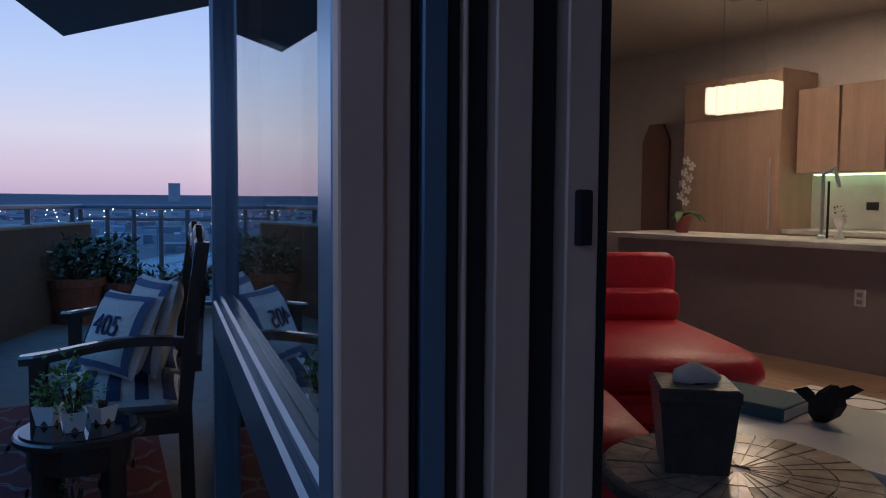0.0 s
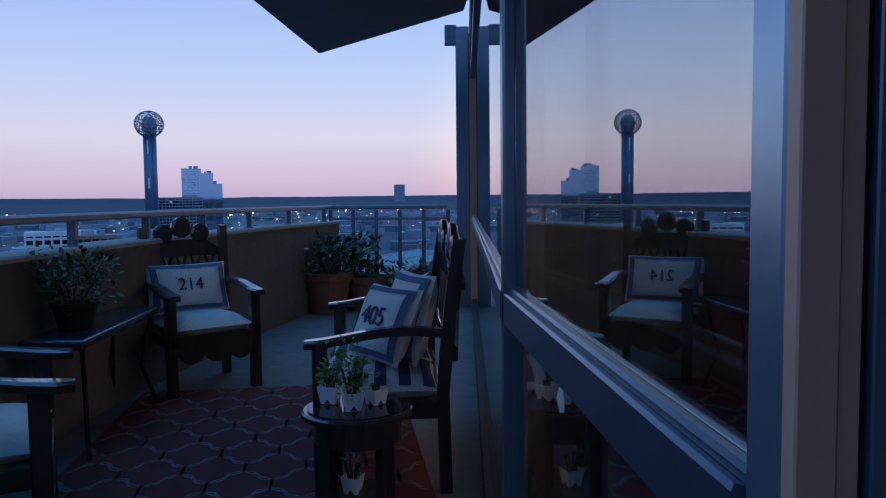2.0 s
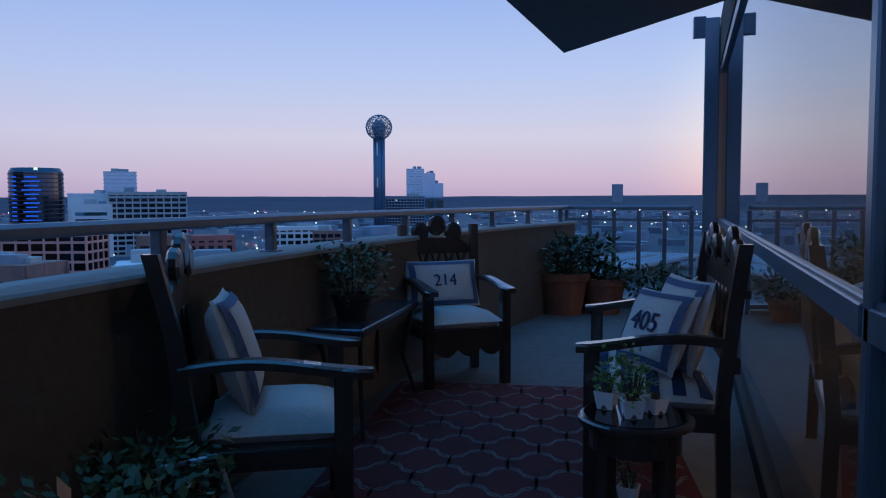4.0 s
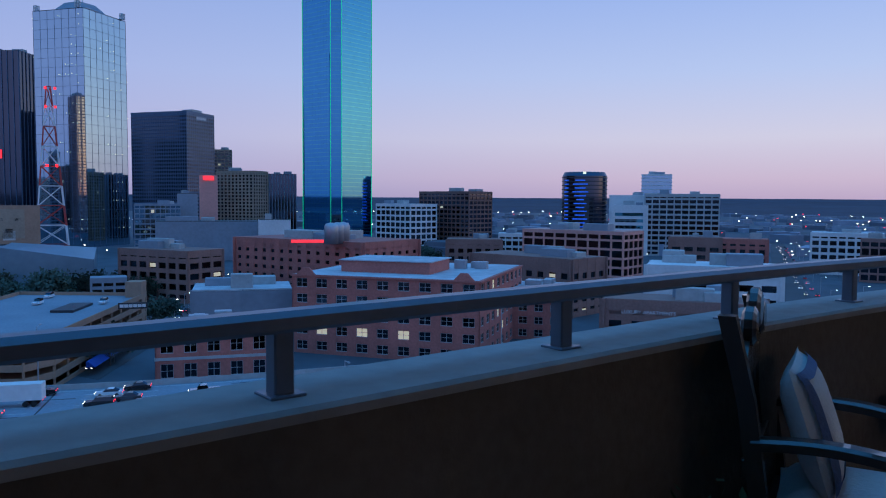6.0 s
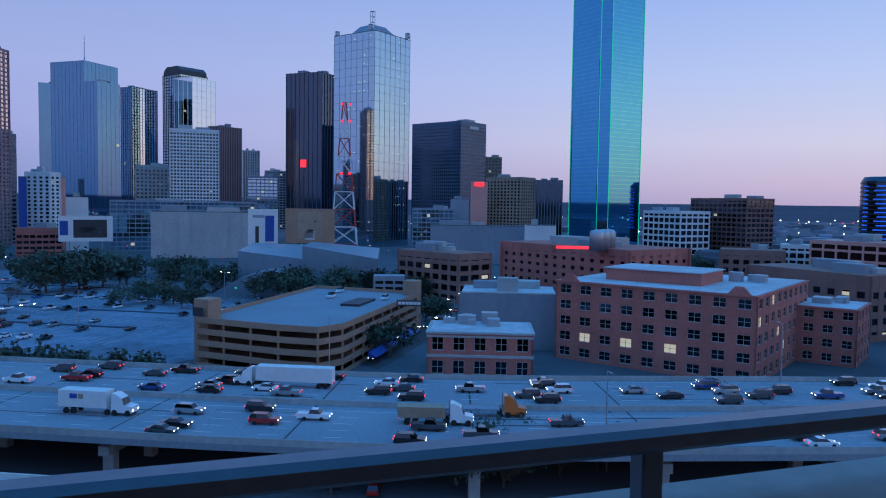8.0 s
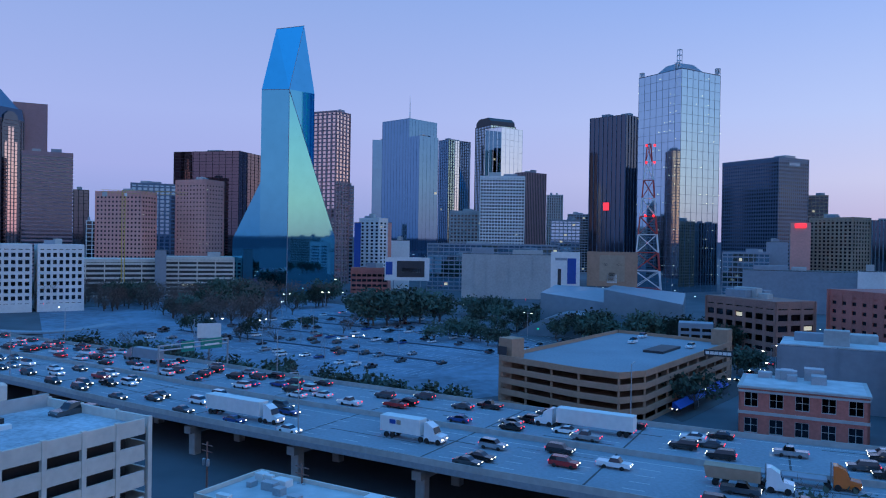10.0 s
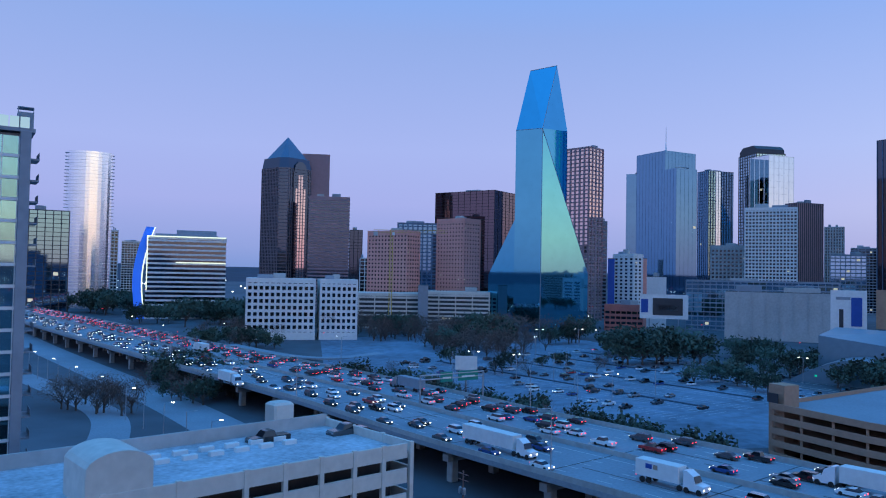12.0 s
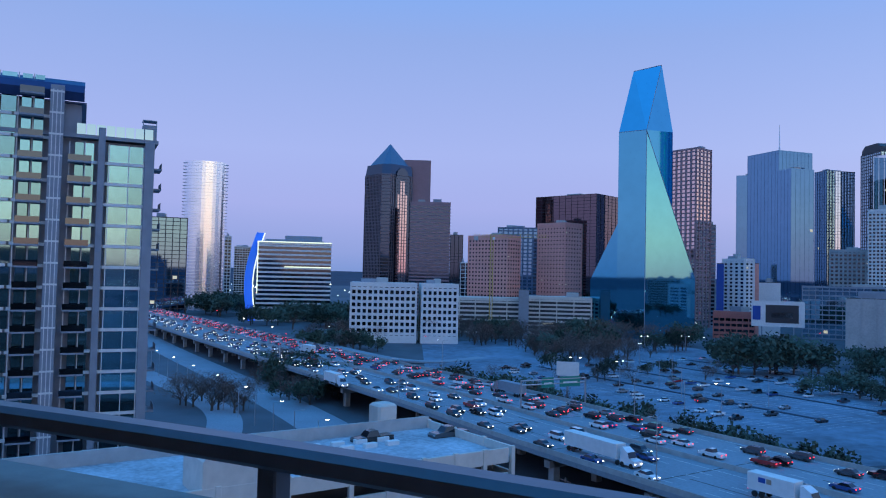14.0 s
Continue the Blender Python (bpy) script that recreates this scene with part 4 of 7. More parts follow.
def brown_garage():
    """Open parking decks with precast bands; corners in plan."""
    t = thing("parking_garage_brown", "brown precast parking garage with open decks", "parking garage", pose(0, 0, GROUND))
    c = [Vector(p) for p in ((-207, 3), (-189, 22), (-183, 31), (-187, 38), (-250, 78), (-276, 46))]
    n = len(c)
    mid = sum(c, Vector((0, 0))) / n
    H, lv = 12.0, 4
    for k in range(lv + 1):
        z = k * H / lv
        part("deck", Mb().loft([[tuple(p) for p in c]] * 2, [z - 0.35, z]), M["deck" if k == lv else "garage"], t)
        band = Mb()
        for i in range(n):
            a, b = c[i], c[(i + 1) % n]
            m = (a + b) / 2
            band.box(m.x, m.y, z - 0.5, (b - a).length + 0.25, 0.35, 1.55, math.atan2(b.y - a.y, b.x - a.x))
        part("parapet", band, M["garage"], t)
    colm = Mb().bev(0, 0, 0, 0.55, 0.55, H, 0.03).mesh("column", M["garage"])
    for i in range(n):
        a, b = c[i], c[(i + 1) % n]
        k = max(1, round((b - a).length / 8))
        for j in range(k):
            p = a + (b - a) * (j / k)
            p = p + (mid - p).normalized() * 0.4
            part("column", colm, None, t, at=pose(p.x, p.y, 0))
    # dark block added for the shade deep inside the decks
    part("shade_core", Mb().box(-232, 40, 0, 38, 22, H - 0.6, radians(-32)), M["dark"], t)
    part("stair_tower", Mb().bev(-210, 6, 0, 5, 5, H + 5.5, 0.1, radians(45)), M["garage"], t)
    part("stair_tower", Mb().bev(-250, 75, 0, 6, 5, H + 5.0, 0.1, radians(-32)), M["garage"], t)
    part("sign_board", Mb().box(-207.2, 3.4, H + 1, 3.4, 0.2, 2.4, radians(45)), M["dark"], t)
    # dark slab painted in for the shaded ramp hole
    part("ramp_opening", Mb().box(-232, 52, H - 0.2, 16, 6, 0.9, radians(-32)), M["dark"], t)
    part("awning", Mb().loft([[(0, -22), (2.2, -22), (2.2, 22), (0, 22)], [(0, -22), (0.5, -22), (0.5, 22), (0, 22)]], [2.2, 3.6], -214.5, 58.5, radians(57.6)), M["bluewall"], t, "long blue awning")


brown_garage()


def near_garage():
    t = thing("parking_garage_cream", "cream concrete parking garage with a gravelly roof deck", "parking garage",
              Matrix.Translation((-83.5, -38.5, GROUND)) @ Matrix.Rotation(math.atan2(-0.43, 0.9), 4, "Z"))
    # x runs along the front from its highway end, y away from the terrace is negative
    H = 23.2
    L, W = 62, 19
    # dark box that stands for shade behind the spandrels
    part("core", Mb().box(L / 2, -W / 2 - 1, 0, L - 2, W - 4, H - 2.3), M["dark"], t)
    part("roof_deck", Mb().box(L / 2, -W / 2, H - 1.6, L - 0.4, W - 0.4, 0.5), M["gravel"], t)
    for f in range(8):
        z = H - 0.9 - f * 2.95
        for x0, x1 in ((0.9, 8.6), (8.6, 22), (22, 36), (36, 50), (50, 61)):
            part("spandrel", Mb().bev((x0 + x1) / 2, 0, z - 0.9, x1 - x0 - 0.1, 0.35, 1.75, 0.02), M["cream"], t)
        part("end_spandrel", Mb().bev(0, -W / 2, z - 0.9, 0.35, W, 1.75, 0.02), M["cream"], t)
        part("deck", Mb().box(L / 2, -W / 2, z - 1.0, L - 0.5, W - 0.5, 0.3), M["conc"], t)
    for x in (0.3, 4.5, 8.6, 13, 17.5, 22, 29, 36, 43, 50, 61.5):
        part("column", Mb().bev(x, 0.05, 0, 0.55, 0.5, H + 0.1, 0.03), M["cream"], t)
    for y in (-6, -12.5, -18.8):
        part("column", Mb().bev(0, y, 0, 0.5, 0.55, H + 0.1, 0.03), M["cream"], t)
    part("back_parapet", Mb().box(L / 2, -W, H - 1.4, L, 0.4, 1.9), M["conc"], t)
    part("stair_house", Mb().bev(6.5, -W - 1.6, 0, 3, 3, H + 2.6, 0.3), M["cream"], t)
    rings = []
    for k in range(17):
        u = -1 + k / 8
        top = H + 2.0 + 1.7 * math.sqrt(max(0.0, 1 - u * u * 0.94))
        rings.append([(34.5 + u * 3.0, -6.4, 0), (34.5 + u * 3.0, 0.12, 0), (34.5 + u * 3.0, 0.12, top), (34.5 + u * 3.0, -6.4, top)])
    arc = Mb().skin(rings)
    part("ramp_house", arc, M["cream"], t)
    for k in range(14):
        part("roof_vent", Mb().bev(10 + (k % 7) * 3.2, -W + 4.5 + (k // 7) * 2.6, H - 1.1, 1.7, 0.8, 0.55, 0.05), M["white"], t)


near_garage()


def low_roof():
    t = thing("low_building", "low flat roofed building with white rooftop units", "building", pose(-99, -22, GROUND, 0, 0, 64))
    part("wall", Mb().box(0, 0, 0, 34, 13, 8.0), M["conc"], t)
    part("parapet", Mb().box(0, -6.4, 8, 34, 0.3, 0.7).box(0, 6.4, 8, 34, 0.3, 0.7).box(-16.9, 0, 8, 0.3, 13, 0.7).box(16.9, 0, 8, 0.3, 13, 0.7), M["cream"], t)
    part("roof", Mb().box(0, 0, 8.0, 33.4, 12.5, 0.1), M["roof"], t)
    rng = random.Random(3)
    for k in range(16):
        part("roof_unit", Mb().bev(rng.uniform(-15, 15), rng.uniform(-5, 5), 8.1, rng.uniform(0.8, 2.6), rng.uniform(0.7, 1.8), rng.uniform(0.5, 1.4), 0.06), M["white" if k % 3 else "metal"], t)


low_roof()


# ---- silos on the brick works, rooftop signs ----
for k in range(3):
    s = tagged(part("silo", Mb().lathe([(3.2, 0), (3.2, 8), (2.6, 9.2), (0.3, 9.8)], n=20), M["metal"], smooth=True, at=pose(-299 - 4 * k, 176 + 5.5 * k, -18.5)),
               "round silver metal silo on the brick works roof", "silo", "silos")
sign("rooftop_sign", "red glowing rooftop sign", -292, 160, -17, 60, 14, 1.2, "red", 0)
sign("wall_sign", "dark sign with pale lettering on the grey block", -212.0, 62.8, -28.6, 68, 7.5, 1.7, "dark", 6)
sign("rooftop_sign", "pale lettered sign on the dark gridded tower", -817.6, 316.5, 87, 121.3, 18, 5, "grey", 5)
sign("rooftop_sign", "small red sign on the hotel slab", -681.8, 270.2, 19.5, 68.4, 9, 3.5, "red", 0)
sign("pole_sign", "white number board on the brick hall", -140, 178, -29, 45, 5, 3, "white", 3)
# no sign: a glowing board stands for a red reflection in the facade
sign("red_reflection", "red reflection on the black tower, drawn as a glowing board", -801.4, 118.9, 38, 48.2, 7, 8, "red", 0)


# ---- elevated highway ----
def spline(pts, step=6.0):
    P = [Vector(p) for p in pts]
    out = []
    for i in range(len(P) - 1):
        p0, p1, p2, p3 = P[max(i - 1, 0)], P[i], P[i + 1], P[min(i + 2, len(P) - 1)]
        k = max(2, int((p2 - p1).length / step))
        for j in range(k):
            t = j / k
            out.append(0.5 * ((2 * p1) + (p2 - p0) * t + (2 * p0 - 5 * p1 + 4 * p2 - p3) * t * t + (3 * p1 - p0 - 3 * p2 + p3) * t ** 3))
    return out + [P[-1]]


LINE = spline([(40, 520), (-20, 380), (-62, 240), (-101, 110), (-118, 52), (-131, 20), (-143, -5), (-170, -58), (-204, -117), (-266, -238), (-362, -420), (-480, -640), (-640, -900)])
DECK = -34.0
CUM = [0.0]
for a, b in zip(LINE, LINE[1:]):
    CUM.append(CUM[-1] + (b - a).length)


def on_deck(s, off):
    """Plan point and heading (towards falling y) at the length s, off metres to the town side."""
    k = max(0, min(len(LINE) - 2, int(np.searchsorted(CUM, s)) - 1))
    a, b = LINE[k], LINE[k + 1]
    p = a + (b - a) * ((s - CUM[k]) / (CUM[k + 1] - CUM[k]))
    d = (b - a).normalized()
    return p + Vector((d.y, -d.x)) * off, math.atan2(d.y, d.x)


def nearest_s(x, y):
    k = min(range(len(LINE)), key=lambda i: (LINE[i] - Vector((x, y))).length)
    return CUM[k]


def highway():
    path = [(p.x, p.y, DECK) for p in LINE]
    h = tagged(part("highway_deck", Mb().sweep(path, [(-23, 0), (23, 0), (23, -1.0), (19, -2.2), (-19, -2.2), (-23, -1.0)]), M["deck"]), "grey concrete elevated highway deck", "highway", kind="structure")
    for o, nm in ((-22.7, "near"), (22.7, "far"), (0.0, "middle")):
        part("barrier", Mb().sweep(path, [(o - 0.3, 0.004), (o + 0.3, 0.004), (o + 0.12, 1.0), (o - 0.12, 1.0)]), M["barrier"], h)
    d = Mb()
    s = 0.0
    while s < CUM[-1] - 10:
        for o in (-17.8, -14.2, -10.6, -7.0, 7.0, 10.6, 14.2, 17.8):
            p, a = on_deck(s, o)
            d.box(p.x, p.y, DECK + 0.004, 3.2, 0.16, 0.01, a)
        s += 10
    for o in (-21.2, -3.2, 3.2, 21.2):
        d.sweep([(*on_deck(x, o)[0], DECK + 0.004) for x in range(0, int(CUM[-1]), 14)], [(-0.08, 0), (0.08, 0), (0.08, 0.01), (-0.08, 0.01)])
    tagged(part("lane_marking", d, M["paint"], h), "white lane dashes and edge lines", kind="stuff")
    col = Mb().bev(0, 0, 0, 1.8, 1.8, 6, 0.15).mesh("column", M["barrier"])
    s = 14.0
    while s < CUM[-1] - 30:
        p, a = on_deck(s, 0)
        part("cap_beam", Mb().box(p.x, p.y, DECK - 3.6, 1.8, 42, 1.5, a), M["barrier"], h)
        for o in (-19, -7, 7, 19):
            q, _ = on_deck(s, o)
            part("column", col, None, h, at=pose(q.x, q.y, GROUND, 0, 0, math.degrees(a)))
        s += 27.0


highway()


def flat(name, label, pts, z, mat, cat):
    tagged(part(name, Mb().loft([pts, pts], [z - 0.05, z]), M[mat]), label, cat, kind="structure")


flat("car_park", "wide asphalt car park with blue dusk light in its colour", [(-205, -12), (-236, 30), (-300, 40), (-420, -30), (-520, -110), (-500, -230), (-420, -260), (-310, -190)], GROUND + 0.06, "lot", "car park")
flat("street_side", "side street between brick blocks", [(-190, 48), (-200, 44), (-430, 200), (-424, 208)], GROUND + 0.06, "asphalt", "street")
flat("street_avenue", "avenue running away between the blocks", [(-122, 250), (-106, 244), (-470, 920), (-486, 910)], GROUND + 0.06, "asphalt", "street")
lane = spline([(-112, -62), (-160, -122), (-205, -195), (-236, -252), (-290, -350), (-372, -490)], 6)
tagged(part("frontage_road", Mb().sweep([(p.x, p.y, GROUND + 0.07) for p in lane], [(-8, 0), (8, 0), (8, -0.06), (-8, -0.06)]), M["deck"]), "pale concrete frontage road below the highway", "road", kind="structure")
lane = spline([(-118, -128), (-165, -172), (-192, -222), (-228, -300), (-300, -440)], 6)
tagged(part("slip_lane", Mb().sweep([(p.x, p.y, GROUND + 0.07) for p in lane], [(-5, 0), (5, 0), (5, -0.06), (-5, -0.06)]), M["deck"]), "pale concrete lane beside the frontage road", "road", kind="structure")
flat("building_site", "brown bare earth of a fenced building site", [(-205, -265), (-180, -300), (-240, -400), (-290, -400)], GROUND + 0.05, "soil", "ground")
ramp = spline([(-330, -260, -38), (-318, -216, -40), (-334, -196, -41.5), (-370, -190, -41.9)], 4)
tagged(part("ramp_road", Mb().sweep([tuple(p) for p in ramp], [(-4, 0), (4, 0), (4, -0.8), (-4, -0.8)]), M["deck"]), "curved concrete slip road", "road", kind="structure")


# ---- crane and church spire among the blocks ----
def tower_crane():
    t = thing("tower_crane", "yellow lattice tower crane before the pink hotel", "crane", pose(-505, -253, GROUND, 0, 0, 110))
    m = Mb()
    for dx, dy in ((-1, -1), (1, -1), (1, 1), (-1, 1)):
        m.tube((dx, dy, 0), (dx, dy, 76), 0.18, n=4)
    for k in range(25):
        m.tube((-1, -1, k * 3), (1, -1, k * 3 + 3), 0.12, n=4).tube((-1, 1, k * 3 + 3), (-1, -1, k * 3), 0.12, n=4)
    part("mast", m, M["yellow"], t)
    j = Mb()
    for z in (74, 76):
        j.tube((-14, 0, z), (42, 0, z), 0.15, n=4)
    for k in range(18):
        j.tube((-14 + k * 3.1, 0, 74), (-12.5 + k * 3.1, 0, 76), 0.1, n=4)
    part("jib", j, M["yellow"], t)
    part("counterweight", Mb().bev(-12, 0, 71.5, 3, 2, 3, 0.1), M["conc"], t)
    part("cab", Mb().bev(1.5, -1.5, 72, 1.6, 1.6, 2, 0.1), M["white"], t)


M["yellow"] = surf("yellow_crane_steel", (0.55, 0.36, 0.06), 0.6, 0, 0.15, 1, 0.2, 0)
tower_crane()
ch = thing("church", "small brick church with a pointed spire", "church", pose(-720, -590, GROUND, 0, 0, 128))
part("tower", Mb().bev(0, 0, 0, 9, 9, 38, 0.2), M["brick"], ch)
part("spire", Mb().loft([[(-4.8, -4.8), (4.8, -4.8), (4.8, 4.8), (-4.8, 4.8)], [(-0.2, -0.2), (0.2, -0.2), (0.2, 0.2), (-0.2, 0.2)]], [38, 66]), M["brown"], ch)
part("nave", Mb().loft([[(-8, 3), (8, 3), (8, 30), (-8, 30)], [(-8, 3), (8, 3), (8, 30), (-8, 30)], [(-0.3, 3), (0.3, 3), (0.3, 30), (-0.3, 30)]], [0, 14, 24]), M["brick"], ch)

# ---- traffic ----
CARPAINT = {
    "white": ((0.75, 0.76, 0.77), 0.0), "silver": ((0.42, 0.44, 0.46), 0.6), "black": ((0.015, 0.016, 0.018), 0.0),
    "grey": ((0.09, 0.10, 0.11), 0.4), "red": ((0.38, 0.02, 0.02), 0.0), "blue": ((0.03, 0.08, 0.25), 0.2), "orange": ((0.7, 0.16, 0.02), 0.0),
}
PAINT = {k: surf("car_paint_" + k, c, 0.25, m, 0.05, 2, 0.5, 0.0, coat=0.6) for k, (c, m) in CARPAINT.items()}
TYRE = surf("tyre_rubber", (0.02, 0.02, 0.02), 0.9, 0, 0.2, 6, 1, 0)
CARGLASS = mirror_glass("car_glass", (0.05, 0.07, 0.09), 0.0)
WHEEL = Mb()
for yy in (-0.11,):
    n = 12
    i0 = 0
    for dy in (-0.11, 0.11):
        for j in range(n):
            WHEEL.v.append((0.33 * math.cos(2 * math.pi * j / n), dy, 0.33 + 0.33 * math.sin(2 * math.pi * j / n)))
    for j in range(n):
        WHEEL.f.append((j, (j + 1) % n, n + (j + 1) % n, n + j))
    WHEEL.f += [tuple(range(n)), tuple(range(n, 2 * n))]
WHEEL = WHEEL.mesh("wheel", TYRE)


def side_loft(prof, half, inset=0.12):
    """A body from a side outline of (x, z), narrowed a little towards the flanks' upper edge."""
    m = Mb()
    n = len(prof)
    zmax = max(z for _, z in prof)
    zmin = min(z for _, z in prof)
    for sgn in (-1, 1):
        for x, z in prof:
            k = (z - zmin) / max(0.01, zmax - zmin)
            m.v.append((x, sgn * (half - inset * k), z))
    for j in range(n):
        m.f.append((j, (j + 1) % n, n + (j + 1) % n, n + j))
    m.f += [tuple(range(n)), tuple(range(n, 2 * n))]
    return m


SHAPES = {
    "sedan": ([(-2.3, 0.3), (2.3, 0.3), (2.35, 0.62), (2.2, 0.78), (0.95, 0.92), (-1.5, 0.95), (-2.25, 0.9), (-2.35, 0.6)],
              [(1.0, 0.9), (0.35, 1.38), (-0.9, 1.42), (-1.65, 0.94)], 4.6),
    "suv": ([(-2.35, 0.36), (2.35, 0.36), (2.4, 0.8), (2.2, 1.0), (1.1, 1.08), (-2.3, 1.12), (-2.4, 0.6)],
            [(1.1, 1.05), (0.55, 1.68), (-2.0, 1.72), (-2.3, 1.1)], 4.8),
    "pickup": ([(-2.75, 0.4), (2.7, 0.4), (2.75, 0.85), (2.55, 1.05), (1.3, 1.12), (-2.75, 1.12)],
               [(1.3, 1.08), (0.75, 1.78), (-0.5, 1.8), (-0.75, 1.1)], 5.5),
}
MESHES = {}
for k, (body, cab, ln) in SHAPES.items():
    for c in CARPAINT:
        MESHES[k, c] = side_loft(body, 0.92, 0.06).mesh("body", PAINT[c])
        MESHES[k, c, "roof"] = side_loft([(cab[1][0] - 0.05, cab[1][1]), (cab[1][0] - 0.25, cab[1][1] + 0.05), (cab[2][0] + 0.15, cab[2][1] + 0.04), (cab[2][0] + 0.03, cab[2][1])], 0.72, 0.03).mesh("roof_panel", PAINT[c])
    MESHES[k, "cab"] = side_loft(cab, 0.84, 0.16).mesh("cabin_glass", CARGLASS)
LAMP = {k: Mb().box(0, 0, 0, 0.07, 0.36, 0.16).mesh(k, M[m]) for k, m in (("headlight", "head"), ("tail_light", "tail"))}
LAMPOFF = {k: Mb().box(0, 0, 0, 0.07, 0.36, 0.16).mesh(k, PAINT[m]) for k, m in (("headlight", "silver"), ("tail_light", "red"))}


def car(kind, colour, x, y, z, heading, lit=True, far=False, group="cars on the highway"):
    ln = SHAPES[kind][2]
    words = {"sedan": "saloon car", "suv": "sport utility car", "pickup": "pickup truck"}[kind]
    ob = part(kind if kind != "suv" else "suv_car", MESHES[kind, colour], None, at=Matrix.Translation((x, y, z)) @ Matrix.Rotation(heading, 4, "Z"))
    tagged(ob, f"{colour} {words} " + ("driving with its lights on" if lit else "parked with its lights off"), "car", group)
    part("cabin_glass", MESHES[kind, "cab"], None, ob)
    if not far:
        part("roof_panel", MESHES[kind, colour, "roof"], None, ob)
    zz = 0.68 if kind == "sedan" else 0.85
    src = LAMP if lit else LAMPOFF
    for sy in (-0.66, 0.66):
        part("headlight", src["headlight"], None, ob, at=pose(ln / 2 + 0.02, sy, zz - 0.1))
        part("tail_light", src["tail_light"], None, ob, at=pose(-ln / 2 - 0.02, sy, zz))
    if not far:
        for sx in (-1.4, 1.42):
            for sy in (-0.84, 0.84):
                part("wheel", WHEEL, None, ob, at=pose(sx, sy, 0))
    return ob


def semi(x, y, heading, cab_col, label, trailer="white", box=13.5, boxh=2.8, bars=False, kind="box"):
    t = thing("lorry", label, "lorry", Matrix.Translation((x, y, DECK + 0.01)) @ Matrix.Rotation(heading, 4, "Z"), "lorries on the highway")
    front = box / 2
    if kind == "box":
        b = part("trailer", Mb().bev(-1.5, 0, 1.15, box, 2.55, boxh, 0.06), M[trailer], t)
        if bars:
            for k, (m, w) in enumerate((("bluewall", 1.3), ("tan", 0.9))):
                for sy in (-1.3, 1.3):
                    part("bar", Mb().box(-3.0 + k * 1.3, sy, 2.6, w, 0.03, 0.8), M[m], b)
    elif kind == "flat":
        part("trailer", Mb().bev(-1.5, 0, 1.1, box, 2.5, 0.35, 0.05), M["grey"], t)
    else:
        part("trailer", Mb().loft([[(-box / 2, -1.1), (box / 2, -1.1), (box / 2, 1.1), (-box / 2, 1.1)], [(-box / 2 - 0.4, -1.25), (box / 2, -1.25), (box / 2, 1.25), (-box / 2 - 0.4, 1.25)]], [1.1, 2.9], -1.5), M[trailer], t, "tipper body")
    c = front - 0.7
    part("cab", side_loft([(c, 0.5), (c + 3.6, 0.5), (c + 3.7, 1.5), (c + 2.2, 1.75), (c + 1.8, 2.9), (c + 0.6, 3.6), (c, 3.6)], 1.15, 0.15), PAINT[cab_col], t)
    part("windscreen", side_loft([(c + 2.23, 1.8), (c + 2.3, 1.85), (c + 1.9, 2.85), (c + 1.82, 2.8)], 1.02, 0.08), CARGLASS, t)
    part("exhaust_stack", Mb().tube((c - 0.2, 1.05, 1), (c - 0.2, 1.05, 3.7), 0.09), M["metal"], t)
    for sx in (c + 2.9, c + 0.6, c - 0.7, -box / 2 - 0.2, -box / 2 + 1.1):
        for sy in (-1.05, 1.05):
            part("wheel", WHEEL, None, t, at=pose(sx, sy, 0) @ Matrix.Scale(1.5, 4))
    for sy in (-0.85, 0.85):
        part("headlight", LAMP["headlight"], None, t, at=pose(c + 3.72, sy, 0.9))
        part("tail_light", LAMP["tail_light"], None, t, at=pose(-1.5 - box / 2 - 0.03, sy, 1.0))


PLACES = [(-147.4, -49.2, "white", "white lorry with a long white box trailer", dict(box=15)),
          (-135.2, -14.1, "white", "white lorry with a short white trailer with coloured bars", dict(box=8.5, bars=True)),
          (-113.9, 37.9, "white", "white cabbed tipper lorry with a tan body", dict(box=7.5, trailer="tan", kind="tip")),
          (-116.5, 46.0, "orange", "orange cabbed lorry with a flat trailer", dict(box=12, kind="flat", trailer="grey")),
          (-145.2, 18.9, "white", "white lorry with a long box trailer on the far lanes", dict(box=15)),
          (-211, -99, "silver", "silver tank lorry in the queue", dict(box=11, trailer="grey")),
          (-193, -152, "white", "white box lorry in the queue", dict(box=9)),
          (-262, -222, "white", "white box lorry far down the queue", dict(box=9))]
BLOCK = []
for x, y, c, label, kw in PLACES:
    s = nearest_s(x, y)
    p, a = on_deck(s, 0)
    d = Vector((math.cos(a), math.sin(a)))
    s += (Vector((x, y)) - p).dot(d)
    p, a = on_deck(s, 0)
    off = (Vector((x, y)) - p).dot(Vector((d.y, -d.x)))
    near = off < 0
    semi(x, y, a + (math.pi if near else 0), c, label, **kw)
    BLOCK.append((s, off, kw["box"] / 2 + 4))


